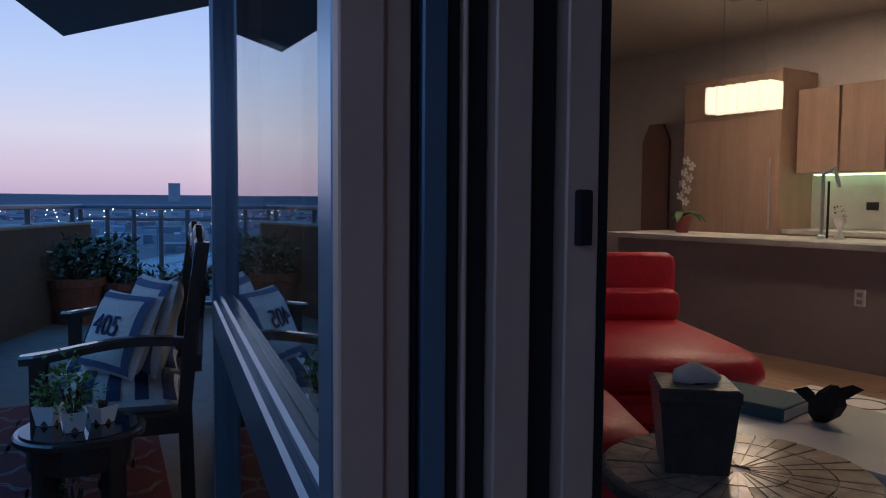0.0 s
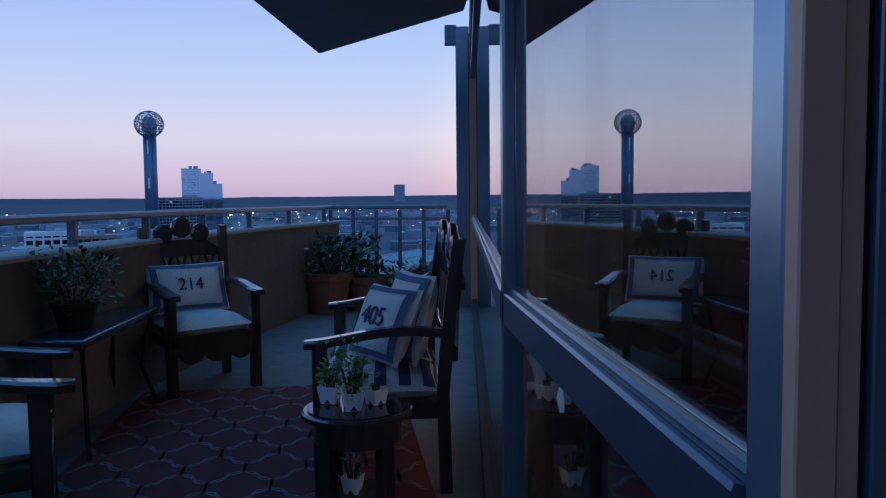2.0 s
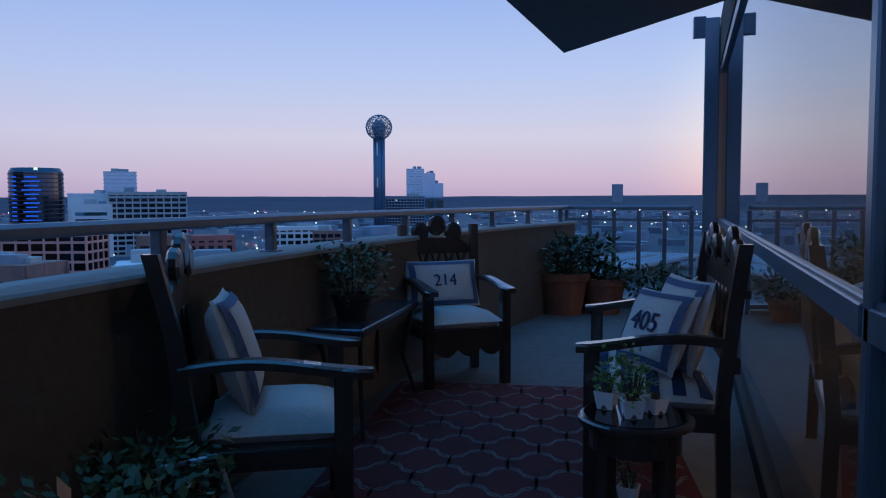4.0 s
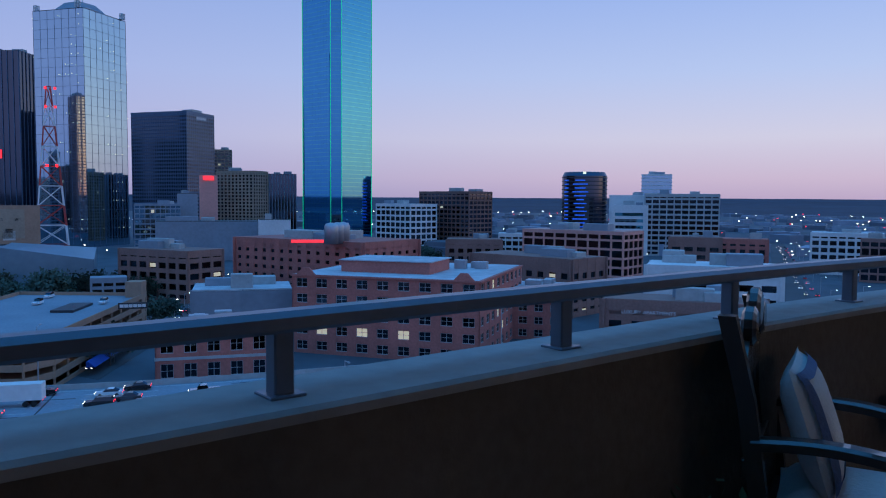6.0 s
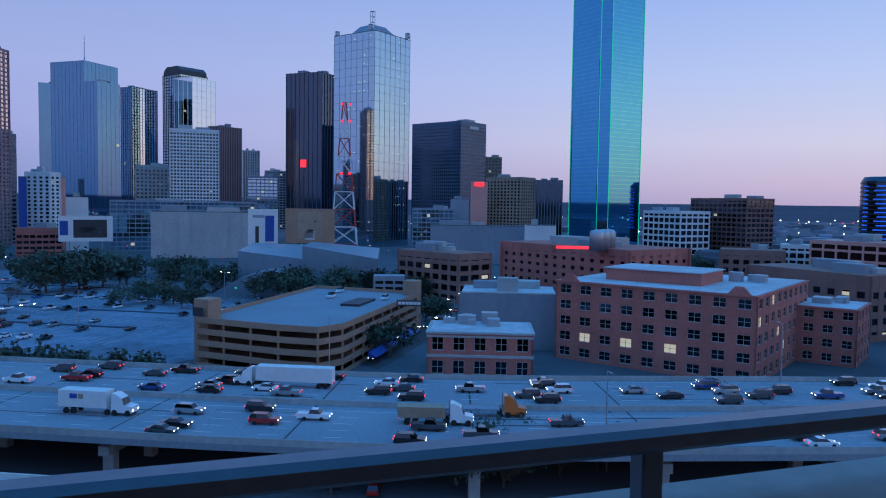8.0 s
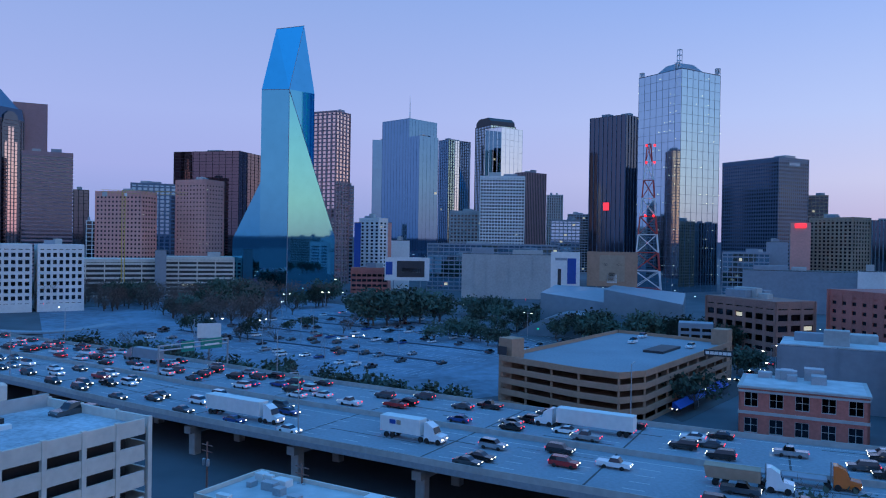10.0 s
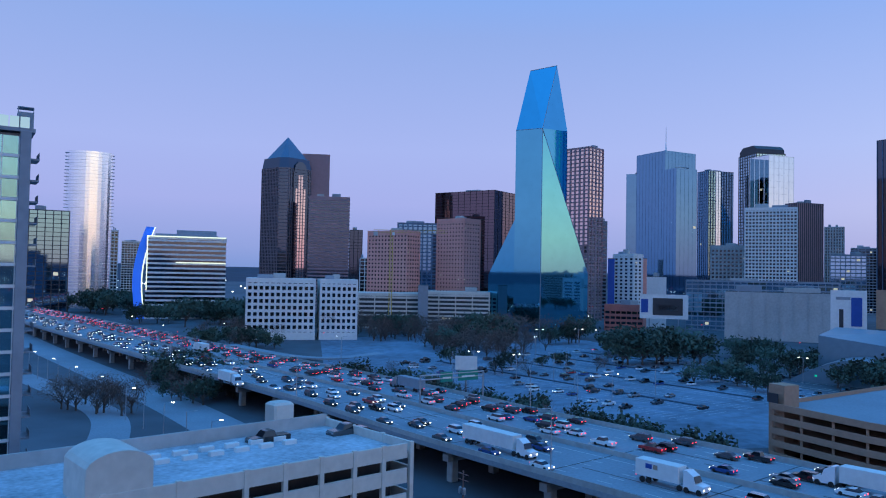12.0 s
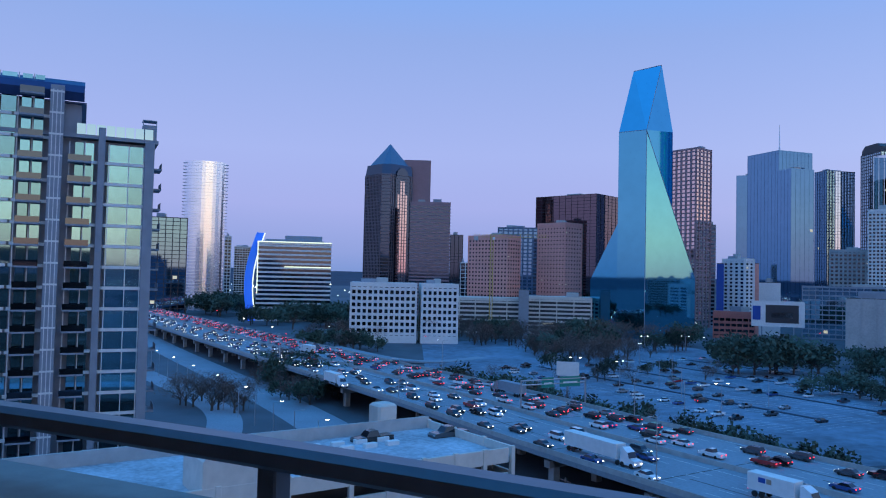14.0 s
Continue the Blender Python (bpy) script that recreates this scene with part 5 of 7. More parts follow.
def traffic():
    rng = random.Random(11)
    s_mid = nearest_s(-143, -5)
    cols = ["white"] * 5 + ["silver"] * 4 + ["black"] * 7 + ["grey"] * 6 + ["red"] * 1 + ["blue"] * 2 + ["orange"] * 0
    for off in (-19.6, -16.0, -12.4, -8.8, -5.2, 5.2, 8.8, 12.4, 16.0, 19.6):
        s = nearest_s(-101, 110) - 60 + rng.uniform(0, 20)
        while s < CUM[-1] - 330:
            west = s - s_mid
            gap = (rng.uniform(13, 50) if off < 0 else rng.uniform(9, 36)) if west < 30 else (rng.uniform(10, 34) if off < 0 else rng.uniform(8.5, 20))
            if west > 150:
                gap *= 0.95
            far = west > 130
            if all(abs(s - bs) > bl or abs(off - bo) > 2.9 for bs, bo, bl in BLOCK):
                p, a = on_deck(s, off + rng.uniform(-0.35, 0.35))
                k = rng.choice(("sedan", "sedan", "suv", "suv", "pickup"))
                car(k, rng.choice(cols), p.x, p.y, DECK + 0.01, a + (math.pi if off < 0 else 0), True, far)
            s += gap
    # the car park: broken rows beside the highway
    for r in range(9):
        for k in range(24):
            if rng.random() < 0.46:
                q = Vector((-246, -22)) + Vector((-0.50, -0.866)) * (k * 7.2) + Vector((-0.866, 0.5)) * (r * 17 + rng.choice((0, 5.4)))
                if q.x > -510 and q.y > -215:
                    car(rng.choice(("sedan", "suv", "pickup")), rng.choice(cols), q.x, q.y, GROUND + 0.07, radians(150 + rng.choice((0, 180))), rng.random() < 0.04, r > 2, "cars in the car park")
    # streets and roof decks
    for k in range(14):
        q = Vector((-205, 50)) + Vector((-0.83, 0.557)) * (k * 14)
        car("sedan", rng.choice(cols), q.x + rng.uniform(-2, 2), q.y, GROUND + 0.07, radians(146 if k % 2 else -34), True, True, "cars in the side street")
    for k in range(16):
        q = Vector((-152, 330)) + Vector((-0.482, 0.876)) * (k * 30)
        for o in (-3, 3):
            car("sedan", rng.choice(cols), q.x + o, q.y + rng.uniform(-3, 3), GROUND + 0.07, radians(119 if o > 0 else -61), True, True, "cars on the avenue")
    for x, y in ((-262, 52), (-247, 46), (-238, 62)):
        car("suv", "white", x, y, GROUND + 12.01, radians(-30), False, True, "cars on the garage roof")
    for x, y, c in ((-112, 22, "black"), (-108, 27, "red"), (-116, 10, "black"), (-114, 16, "grey"), (-126, -30, "black"), (-123, -22, "grey")):
        car("suv", c, x, y, GROUND + 0.02, radians(160), False, False, "cars under the highway")
    for x, y, c in ((-88.5, -50.5, "grey"), (-80, -57, "black")):
        car("pickup", c, x, y, -20.35, radians(-25), False, False, "cars on the garage roof")


traffic()


# ---- street furniture ----
def light_pole(x, y, z, h, heading, double=False, on=True):
    t = thing("street_lamp", "grey steel street lamp with a lit head" if on else "grey steel street lamp", "street lamp", pose(x, y, z, 0, 0, heading), "street lamps")
    part("pole", Mb().tube((0, 0, 0), (0, 0, h), 0.14, 0.08), M["metal"], t)
    for sg in ((-1, 1) if double else (1,)):
        arm = part("arm", Mb().tube((0, 0, h - 0.1), (sg * 2.0, 0, h + 0.2), 0.06), M["metal"], t)
        part("lamp_head", Mb().bev(sg * 2.1, 0, h + 0.05, 0.8, 0.3, 0.16, 0.03), M["lamp" if on else "metal"], arm)


for s in range(8):
    p, a = on_deck(nearest_s(-101, 110) + s * 48, -22.2 if s % 2 else 22.2)
    light_pole(p.x, p.y, DECK, 12, math.degrees(a) + (90 if s % 2 else -90), on=False)
rng = random.Random(21)
for k in range(16):
    q = Vector((-232, -16)) + Vector((-0.50, -0.866)) * rng.uniform(0, 200) + Vector((-0.866, 0.5)) * rng.uniform(0, 180)
    light_pole(q.x, q.y, GROUND, 11, rng.uniform(0, 360), k % 2 == 0, k % 2 == 0)
for k in range(22):
    q = Vector((-203, 47)) + Vector((-0.83, 0.557)) * (k * 10) + Vector((0.557, 0.83)) * (5 if k % 2 else -4)
    light_pole(q.x, q.y, GROUND, 5, 60)
for k in range(16):
    light_pole(-140 - k * 14 + (k % 2) * 16, 318 + k * 26, GROUND, 8, 20)
for k in range(14):
    light_pole(-140 - k * 6.5, -115 - k * 13, GROUND, 9, 130, False, k % 2 == 0)


def city_lights():
    """Uncountable small lamps of the plain towards the horizon."""
    rng = random.Random(4)
    for nm, m, n in (("white", "lamp", 900), ("red", "tail", 320)):
        b = Mb()
        for _ in range(n):
            a = radians(rng.uniform(-60, 160))
            r = rng.uniform(450, 2900) ** 1.0
            s = r / 1100
            b.box(-r * math.sin(a), r * math.cos(a), GROUND + rng.uniform(3, 9), s, s, s * 0.8)
        tagged(part("distant_lamp", b, M[m]), f"far {nm} street and car lights on the plain", "lights", kind="stuff")
    b = Mb()
    for _ in range(900):
        a = radians(rng.uniform(-70, 62))
        r = rng.uniform(620, 2700)
        x, y = -r * math.sin(a), r * math.cos(a)
        w = rng.uniform(10, 55)
        b.box(x, y, GROUND, w, w * rng.uniform(0.3, 0.8), rng.uniform(4, 10), rng.uniform(0, 3))
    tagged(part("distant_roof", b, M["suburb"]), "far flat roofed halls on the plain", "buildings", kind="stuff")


# hall colour has a little blue haze of distance painted in
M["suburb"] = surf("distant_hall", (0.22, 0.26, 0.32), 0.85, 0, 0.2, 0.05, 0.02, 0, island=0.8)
city_lights()
tower = tagged(part("distant_block", Mb().bev(30, 3950, GROUND, 55, 40, 122, 1), M["grey"]), "lone far block on the skyline", "building")


def road_gantry():
    a0 = nearest_s(-222, -62)
    p, a = on_deck(a0, 24)
    q, _ = on_deck(a0, 2)
    t = thing("sign_gantry", "steel gantry with green road signs over the far lanes", "road sign", pose(0, 0, 0))
    part("post", Mb().tube((p.x, p.y, GROUND), (p.x, p.y, DECK + 8), 0.25), M["metal"], t)
    part("post", Mb().tube((q.x, q.y, DECK), (q.x, q.y, DECK + 8), 0.25), M["metal"], t)
    part("beam", Mb().tube((p.x, p.y, DECK + 7.8), (q.x, q.y, DECK + 7.8), 0.2).tube((p.x, p.y, DECK + 6.6), (q.x, q.y, DECK + 6.6), 0.2), M["metal"], t)
    for f, w in ((0.25, 7), (0.6, 4)):
        c = p + (q - p) * f
        s = part("sign_board", Mb().box(c.x, c.y, DECK + 5.6, w, 0.3, 2.8, a + math.pi / 2), M["signgreen"], t)
        part("bar", Mb().box(c.x, c.y, DECK + 6.5, w * 0.7, 0.4, 0.5, a + math.pi / 2), M["white"], s)


road_gantry()
sign("roadside_billboard", "plain white billboard beside the car park", -258, -98, GROUND + 9, 111, 8, 5, "white", 0)
tagged(part("billboard_pole", Mb().tube((-258, -98, GROUND), (-258, -98, GROUND + 9), 0.4), M["metal"]), "round steel pole of the roadside billboard", "pole")
for x, y in ((-118, -45), (-108, -27)):
    u = thing("utility_pole", "wooden utility pole with transformers and crossarms", "utility pole", pose(x, y, GROUND, 0, 0, 60))
    part("pole", Mb().tube((0, 0, 0), (0, 0, 11), 0.2, 0.13), M["brown"], u)
    for z in (9.4, 10.4):
        part("crossarm", Mb().box(0, 0, z, 2.6, 0.12, 0.14), M["brown"], u)
    for sx in (-0.5, 0.5):
        part("transformer", Mb().lathe([(0.25, 7.2), (0.28, 7.3), (0.28, 8.2), (0.1, 8.35)], sx, -0.2, n=10), M["metal"], u)


# ---- trees ----
M["bark"] = surf("tree_bark", (0.10, 0.075, 0.06), 0.95, 0, 0.3, 6, 1, 0.2)
# leaf green is lifted a little to carry the haze
M["leaf"] = surf("evergreen_leaf", (0.05, 0.08, 0.055), 0.8, 0, 0.3, 2, 0.4, 0, island=0.5)
M["twig"] = surf("bare_brown_twig", (0.13, 0.085, 0.07), 0.9, 0, 0.3, 2, 0.4, 0, island=0.4)


def tree_meshes(seed, h, spread, bare):
    rng = random.Random(seed)
    tr, cr = Mb(), Mb()
    tr.tube((0, 0, 0), (0.1, 0, h * 0.45), h * 0.035, h * 0.022)
    tips = []
    for k in range(9):
        a = rng.uniform(0, 6.28)
        z0 = h * rng.uniform(0.12, 0.35)
        e = Vector((math.cos(a) * spread * rng.uniform(0.45, 0.95), math.sin(a) * spread * rng.uniform(0.45, 0.95), h * rng.uniform(0.38, 0.92)))
        tr.tube((0.05, 0, z0), e, h * 0.014, h * 0.004, 5)
        tips.append(e)
        for _ in range(3):
            f = e + Vector((rng.uniform(-1, 1), rng.uniform(-1, 1), rng.uniform(-0.2, 0.8))) * spread * 0.4
            tr.tube(e * 0.75 + Vector((0, 0, z0 * 0.25)), f, h * 0.006, h * 0.002, 3)
            tips.append(f)
    for _ in range(520 if bare else 620):
        c = rng.choice(tips)
        p = c + Vector((rng.gauss(0, 1), rng.gauss(0, 1), rng.gauss(0, 0.75))) * spread * (0.24 if not bare else 0.2)
        d = Vector((rng.gauss(0, 1), rng.gauss(0, 1), rng.gauss(0.3, 1))).normalized()
        u = d.orthogonal().normalized()
        s = spread * rng.uniform(0.08, 0.17)
        if bare:
            cr.quad(p, p + u * s * 0.16, p + d * s * 2.6)
        else:
            cr.quad(p - u * s * 0.6, p + d * s, p + u * s * 0.6, p - d * s * 0.7)
    return tr.mesh("trunk", M["bark"]), cr.mesh("crown", M["twig" if bare else "leaf"])


KINDS = [tree_meshes(i, h, s, b) for i, (h, s, b) in enumerate(((11, 7, False), (9, 6, False), (13, 7, False), (11, 6.5, True), (12, 7, True)))]


def tree(k, x, y, s=1.0, z=GROUND):
    t = thing("bare_tree" if k >= 3 else "evergreen_tree", "leafless brown winter tree" if k >= 3 else "dark green broad evergreen tree", "tree",
              pose(x, y, z, 0, 0, (x * 37 + y * 11) % 360) @ Matrix.Scale(s, 4), "trees of the town")
    part("trunk", KINDS[k][0], None, t)
    part("crown", KINDS[k][1], None, t)


rng = random.Random(8)


def grove(cx, cy, rx, ry, n, kinds, smin=0.7, smax=1.2):
    for _ in range(n):
        tree(rng.choice(kinds), cx + rng.uniform(-rx, rx), cy + rng.uniform(-ry, ry), rng.uniform(smin, smax))


grove(-440, -35, 30, 45, 22, (0, 1, 2), 0.7, 1.1)
grove(-395, -50, 12, 14, 7, (0, 2), 1.1, 1.5)
grove(-385, 10, 18, 22, 12, (0, 1, 2), 0.6, 0.95)
grove(-335, -12, 16, 16, 7, (0, 1), 0.6, 0.9)
grove(-430, -160, 45, 30, 12, (0, 1, 3))
grove(-470, -240, 45, 55, 50, (3, 4, 4, 0), 0.8, 1.3)
grove(-410, -150, 30, 35, 26, (3, 4), 0.7, 1.1)
grove(-500, -150, 25, 45, 24, (3, 4, 0), 0.9, 1.3)
grove(-232, -196, 16, 14, 16, (0, 1, 3), 0.6, 0.9)
grove(-206, -172, 12, 10, 12, (0, 1, 3), 0.55, 0.8)
grove(-250, -222, 14, 14, 12, (0, 1, 1, 4), 0.6, 0.9)
grove(-176, -186, 8, 16, 9, (3, 4, 3, 0), 0.7, 1.0)
grove(-345, 60, 22, 30, 22, (0, 1, 2), 0.7, 1.1)
grove(-330, 110, 12, 12, 8, (0, 1), 0.7, 1.0)
grove(-510, -430, 60, 40, 34, (0, 1, 2), 1.0, 1.5)
grove(-590, -600, 70, 60, 30, (0, 1, 2), 1.1, 1.7)
grove(-395, -305, 30, 24, 18, (0, 3, 4))
grove(-350, -270, 14, 24, 10, (0, 1, 3), 0.7, 1.0)
grove(-108, 44, 5, 30, 10, (3, 4, 0), 0.45, 0.75)
grove(-420, 280, 40, 40, 16, (0, 1, 2))
grove(-240, 300, 30, 60, 14, (0, 1, 2), 0.6, 0.9)
grove(-205, 52, 2, 4, 2, (0, 1), 0.6, 0.8)
grove(-262, 88, 4, 4, 3, (0, 1), 0.6, 0.8)
grove(-350, -110, 60, 45, 14, (3, 4, 0), 0.4, 0.7)
for k in range(46):
    # the hedge and small trees along the town side of the highway
    p, _ = on_deck(nearest_s(-190, 0) + k * 3.6 + rng.uniform(-1, 1), 31 + rng.uniform(-3, 5))
    tree(rng.choice((0, 1, 1, 3)), p.x, p.y, rng.uniform(0.55, 0.85))


def car_park_details():
    """Stall lines and planted strips of the car park, patches and stains on the highway."""
    rg = random.Random(17)
    m, g = Mb(), Mb()
    for r in range(9):
        for k in range(60):
            q = Vector((-246, -22)) + Vector((-0.50, -0.866)) * (k * 2.9) + Vector((-0.866, 0.5)) * (r * 17 + 2.6)
            if q.y > -215:
                m.box(q.x, q.y, GROUND + 0.065, 9.6, 0.14, 0.01, radians(150))
        if r % 2:
            q = Vector((-246, -22)) + Vector((-0.50, -0.866)) * 86 + Vector((-0.866, 0.5)) * (r * 17 + 9.5)
            g.box(q.x, q.y, GROUND + 0.06, 150, 2.2, 0.15, radians(60))
    tagged(part("stall_line", m, M["paint"]), "faded white stall lines of the car park", "markings", kind="stuff")
    tagged(part("planted_strip", g, M["hill"]), "dark planted strips between the rows", "planting", kind="stuff")
    p = Mb()
    for _ in range(80):
        s = rg.uniform(nearest_s(-101, 110), nearest_s(-266, -238))
        q, a = on_deck(s, rg.choice((-19.6, -16.0, -12.4, -8.8, -5.2, 5.2, 8.8, 12.4, 16.0, 19.6)) + rg.uniform(-0.9, 0.9))
        p.box(q.x, q.y, DECK + 0.001, rg.uniform(3, 22), rg.uniform(0.12, 0.5), 0.003, a)
    for k in range(0, int(CUM[-1]) - 40, 27):
        q, a = on_deck(k + 14, 0)
        p.box(q.x, q.y, DECK + 0.001, 0.35, 45, 0.003, a)
    tagged(part("tar_patch", p, M["asphalt"]), "dark tar patches and deck joints", "road patches", kind="stuff")


car_park_details()

# ---- the terrace and its building ----
M["stucco"] = surf("tan_stucco", (0.13, 0.105, 0.08), 0.95, 0, 0.2, 25, 1.5, 0.3)
M["cap"] = surf("parapet_cap", (0.30, 0.29, 0.27), 0.85, 0, 0.2, 12, 1.0, 0.15)
M["rail"] = surf("painted_metal_rail", (0.14, 0.17, 0.21), 0.38, 0.3, 0.15, 20, 1.5, 0.05)
M["tile"] = surf("terrace_concrete", (0.16, 0.15, 0.14), 0.8, 0, 0.25, 12, 0.8, 0.15)
M["soffit"] = surf("soffit_plaster", (0.16, 0.16, 0.17), 0.9, 0, 0.15, 8, 0.6, 0.1)
M["frame"] = surf("window_frame_aluminium", (0.13, 0.215, 0.30), 0.3, 0.75, 0.1, 15, 1, 0.03)
# brighter copy of the frame metal, sky reflection put into its blue
M["framesky"] = surf("sky_reflection_aluminium", (0.30, 0.46, 0.60), 0.3, 0.75, 0.1, 15, 1, 0.03)
M["bronze"] = surf("bronze_anodised_frame", (0.70, 0.49, 0.37), 0.5, 0.2, 0.12, 15, 1, 0.03)
M["seal"] = surf("black_rubber_seal", (0.012, 0.012, 0.014), 0.7, 0, 0.1, 10, 1, 0)
M["wood"] = surf("dark_stained_teak", (0.030, 0.020, 0.015), 0.33, 0, 0.35, 30, 3, 0.15, coat=0.9, stretch=(1, 1, 0.2))
M["cushion"] = surf("white_canvas", (0.62, 0.61, 0.58), 0.95, 0, 0.08, 60, 3, 0.3)
M["navy"] = surf("navy_canvas", (0.03, 0.05, 0.12), 0.95, 0, 0.1, 60, 3, 0.3)
M["bluetrim"] = surf("blue_canvas_trim", (0.10, 0.15, 0.26), 0.95, 0, 0.1, 60, 3, 0.3)
M["redcloth"] = surf("red_patterned_cloth", (0.45, 0.05, 0.04), 0.95, 0, 0.1, 60, 3, 0.3)
M["rug"] = surf("burgundy_woven_rug", (0.15, 0.028, 0.030), 1, 0, 0.25, 120, 2, 0.5)
M["rugline"] = surf("cream_rug_line", (0.24, 0.19, 0.18), 1, 0, 0.2, 120, 2, 0.4)
M["terracotta"] = surf("terracotta", (0.26, 0.10, 0.06), 0.9, 0, 0.25, 10, 2, 0.2)
M["glazed"] = surf("white_glazed_pot", (0.78, 0.79, 0.80), 0.3, 0, 0.06, 8, 2, 0.03)
M["foliage"] = surf("terrace_leaf", (0.045, 0.085, 0.03), 0.55, 0, 0.3, 20, 4, 0, island=0.5)
M["herb"] = surf("bright_herb_leaf", (0.10, 0.22, 0.05), 0.55, 0, 0.3, 20, 4, 0, island=0.5)
M["petal"] = surf("pale_petal", (0.60, 0.50, 0.45), 0.8, 0, 0.15, 20, 4, 0)
M["peach"] = surf("peach_petal", (0.60, 0.26, 0.14), 0.8, 0, 0.15, 20, 4, 0)


def clear_glass(name, tint=(0.9, 0.95, 0.95), ior=1.5):
    m = bpy.data.materials.new(name)
    m.use_nodes = True
    b = m.node_tree.nodes["Principled BSDF"]
    b.inputs["Base Color"].default_value = (*tint, 1)
    b.inputs["Roughness"].default_value = 0.0
    b.inputs["IOR"].default_value = ior
    b.inputs["Transmission Weight"].default_value = 1.0
    return m


M["glass"] = clear_glass("coated_window_glass", (0.60, 0.66, 0.66), 4.0)
M["railglass"] = clear_glass("clear_railing_glass", (0.85, 0.92, 0.95))


def rail_x(y):
    return -0.33 + 0.0265 * max(0.0, y - 2.2) ** 2 + 0.035 * min(0.0, y) ** 2


CY = 8.7
CX = rail_x(CY)
ARC = [(rail_x(-5 + k * (CY + 5) / 60), -5 + k * (CY + 5) / 60) for k in range(61)]


def terrace():
    plan = [(x - 0.22, y) for x, y in ARC] + [(2.5, 8.6), (2.35, 8.3), (1.953, 1.0), (1.953, -5)]
    f = tagged(part("floor", Mb().loft([plan, plan], [-0.3, 0.0]), M["tile"]), "dark weathered concrete terrace floor", "floor", kind="structure")
    wall = tagged(part("wall_parapet", Mb().sweep([(x, y, 0) for x, y in ARC], [(-0.12, 0.0), (0.10, 0.0), (0.10, 0.895), (-0.12, 0.895)]), M["stucco"]),
                  "curved tan stucco parapet wall", "parapet", kind="structure")
    part("cap", Mb().sweep([(x, y, 0.896) for x, y in ARC], [(-0.15, 0), (0.12, 0), (0.12, 0.02), (0.11, 0.03), (-0.14, 0.03), (-0.15, 0.02)]), M["cap"], wall)
    r = thing("railing", "grey metal railing on the curved parapet", "railing", pose(0, 0, 0))
    sec = [(-0.036, -0.014), (-0.028, -0.022), (0.028, -0.022), (0.036, -0.014), (0.036, 0.010), (0.022, 0.022), (-0.022, 0.022), (-0.036, 0.010)]
    part("handrail", Mb().sweep([(x, y, 1.08) for x, y in ARC], sec), M["rail"], r)
    post = Mb().bev(0, 0, 0.92, 0.045, 0.045, 0.142, 0.004).mesh("post", M["rail"])
    foot = Mb().bev(0, 0, 0.924, 0.08, 0.08, 0.008, 0.002).mesh("foot_plate", M["rail"])
    k = -5
    while 0.88 + 0.85 * k < CY:
        y = 0.88 + 0.85 * k
        p = part("post", post, None, r, at=pose(rail_x(y), y, 0))
        part("foot_plate", foot, None, p)
        k += 1
    # the open railing across the end
    e = thing("end_railing", "open grey metal railing with full height posts", "railing", pose(0, 0, 0))
    ax, ay, bx, by = CX, CY + 0.02, 2.08, 8.26
    part("handrail", Mb().sweep([(ax, ay, 1.08), (bx, by, 1.08)], sec), M["rail"], e)
    part("mid_rail", Mb().sweep([(ax, ay, 0.95), (bx, by, 0.95)], [(-0.015, -0.015), (0.015, -0.015), (0.015, 0.015), (-0.015, 0.015)]), M["rail"], e)
    part("bottom_rail", Mb().sweep([(ax, ay, 0.08), (bx, by, 0.08)], [(-0.02, -0.02), (0.02, -0.02), (0.02, 0.02), (-0.02, 0.02)]), M["rail"], e)
    n = 6
    for i in range(n):
        t = i / (n - 1)
        part("post", Mb().bev(ax + (bx - ax) * t, ay + (by - ay) * t, 0.0, 0.045, 0.045, 1.05, 0.004), M["rail"], e)
        if i < n - 1:
            t2 = (i + 0.5) / (n - 1)
            g = part("pane", Mb().box(ax + (bx - ax) * t2, ay + (by - ay) * t2, 0.12, (bx - ax) / (n - 1) - 0.06, 0.008, 0.8, math.atan2(by - ay, bx - ax)), M["railglass"], e)
            g.visible_shadow = False
    tagged(part("end_kerb", Mb().sweep([(ax, ay, 0), (bx, by, 0)], [(-0.1, 0.0), (0.1, 0.0), (0.1, 0.05), (-0.1, 0.05)]), M["cap"]), "low concrete kerb under the end railing", "kerb", kind="structure")
    # slab overhead with a pointed corner; its unseen rest is added to shade the terrace
    s = [(0.84, 7.2), (2.02, 5.6), (1.93, -5), (0.05, -5), (0.1, 2.0), (0.60, 5.45)]
    tagged(part("ceiling_soffit", Mb().loft([s, s], [2.5, 2.85]), M["soffit"]), "dark plaster soffit with a pointed corner", "soffit", kind="structure")
    bk = part("wall_terrace_end", Mb().box(0.6, -5.1, 0, 2.8, 0.2, 1.0), M["stucco"])
    tagged(bk, "tan stucco wall closing the terrace", "wall", kind="structure")


terrace()


def own_building():
    t = thing("building_own", "tan stucco residential tower carrying the terrace", "building", pose(0, 0, 0))
    plan = [(x + 0.4, y) for x, y in ARC] + [(2.5, 9.4), (24, 9.6), (24, -20), (2, -20), (1.5, -5.3)]
    part("lower_wall", Mb().loft([plan, plan], [GROUND, -0.31]), M["stucco"], t)
    for k in range(1, 12):
        part("storey_band", Mb().loft([[(x - 0.12, y) for x, y in plan[:61]] + plan[61:]] * 2, [GROUND + 3.4 * k, GROUND + 3.4 * k + 0.5]), M["cap"], t)
    part("upper_wall", Mb().box(13.3, -5.4, 3.06, 21.4, 29, 3.5), M["stucco"], t)


own_building()


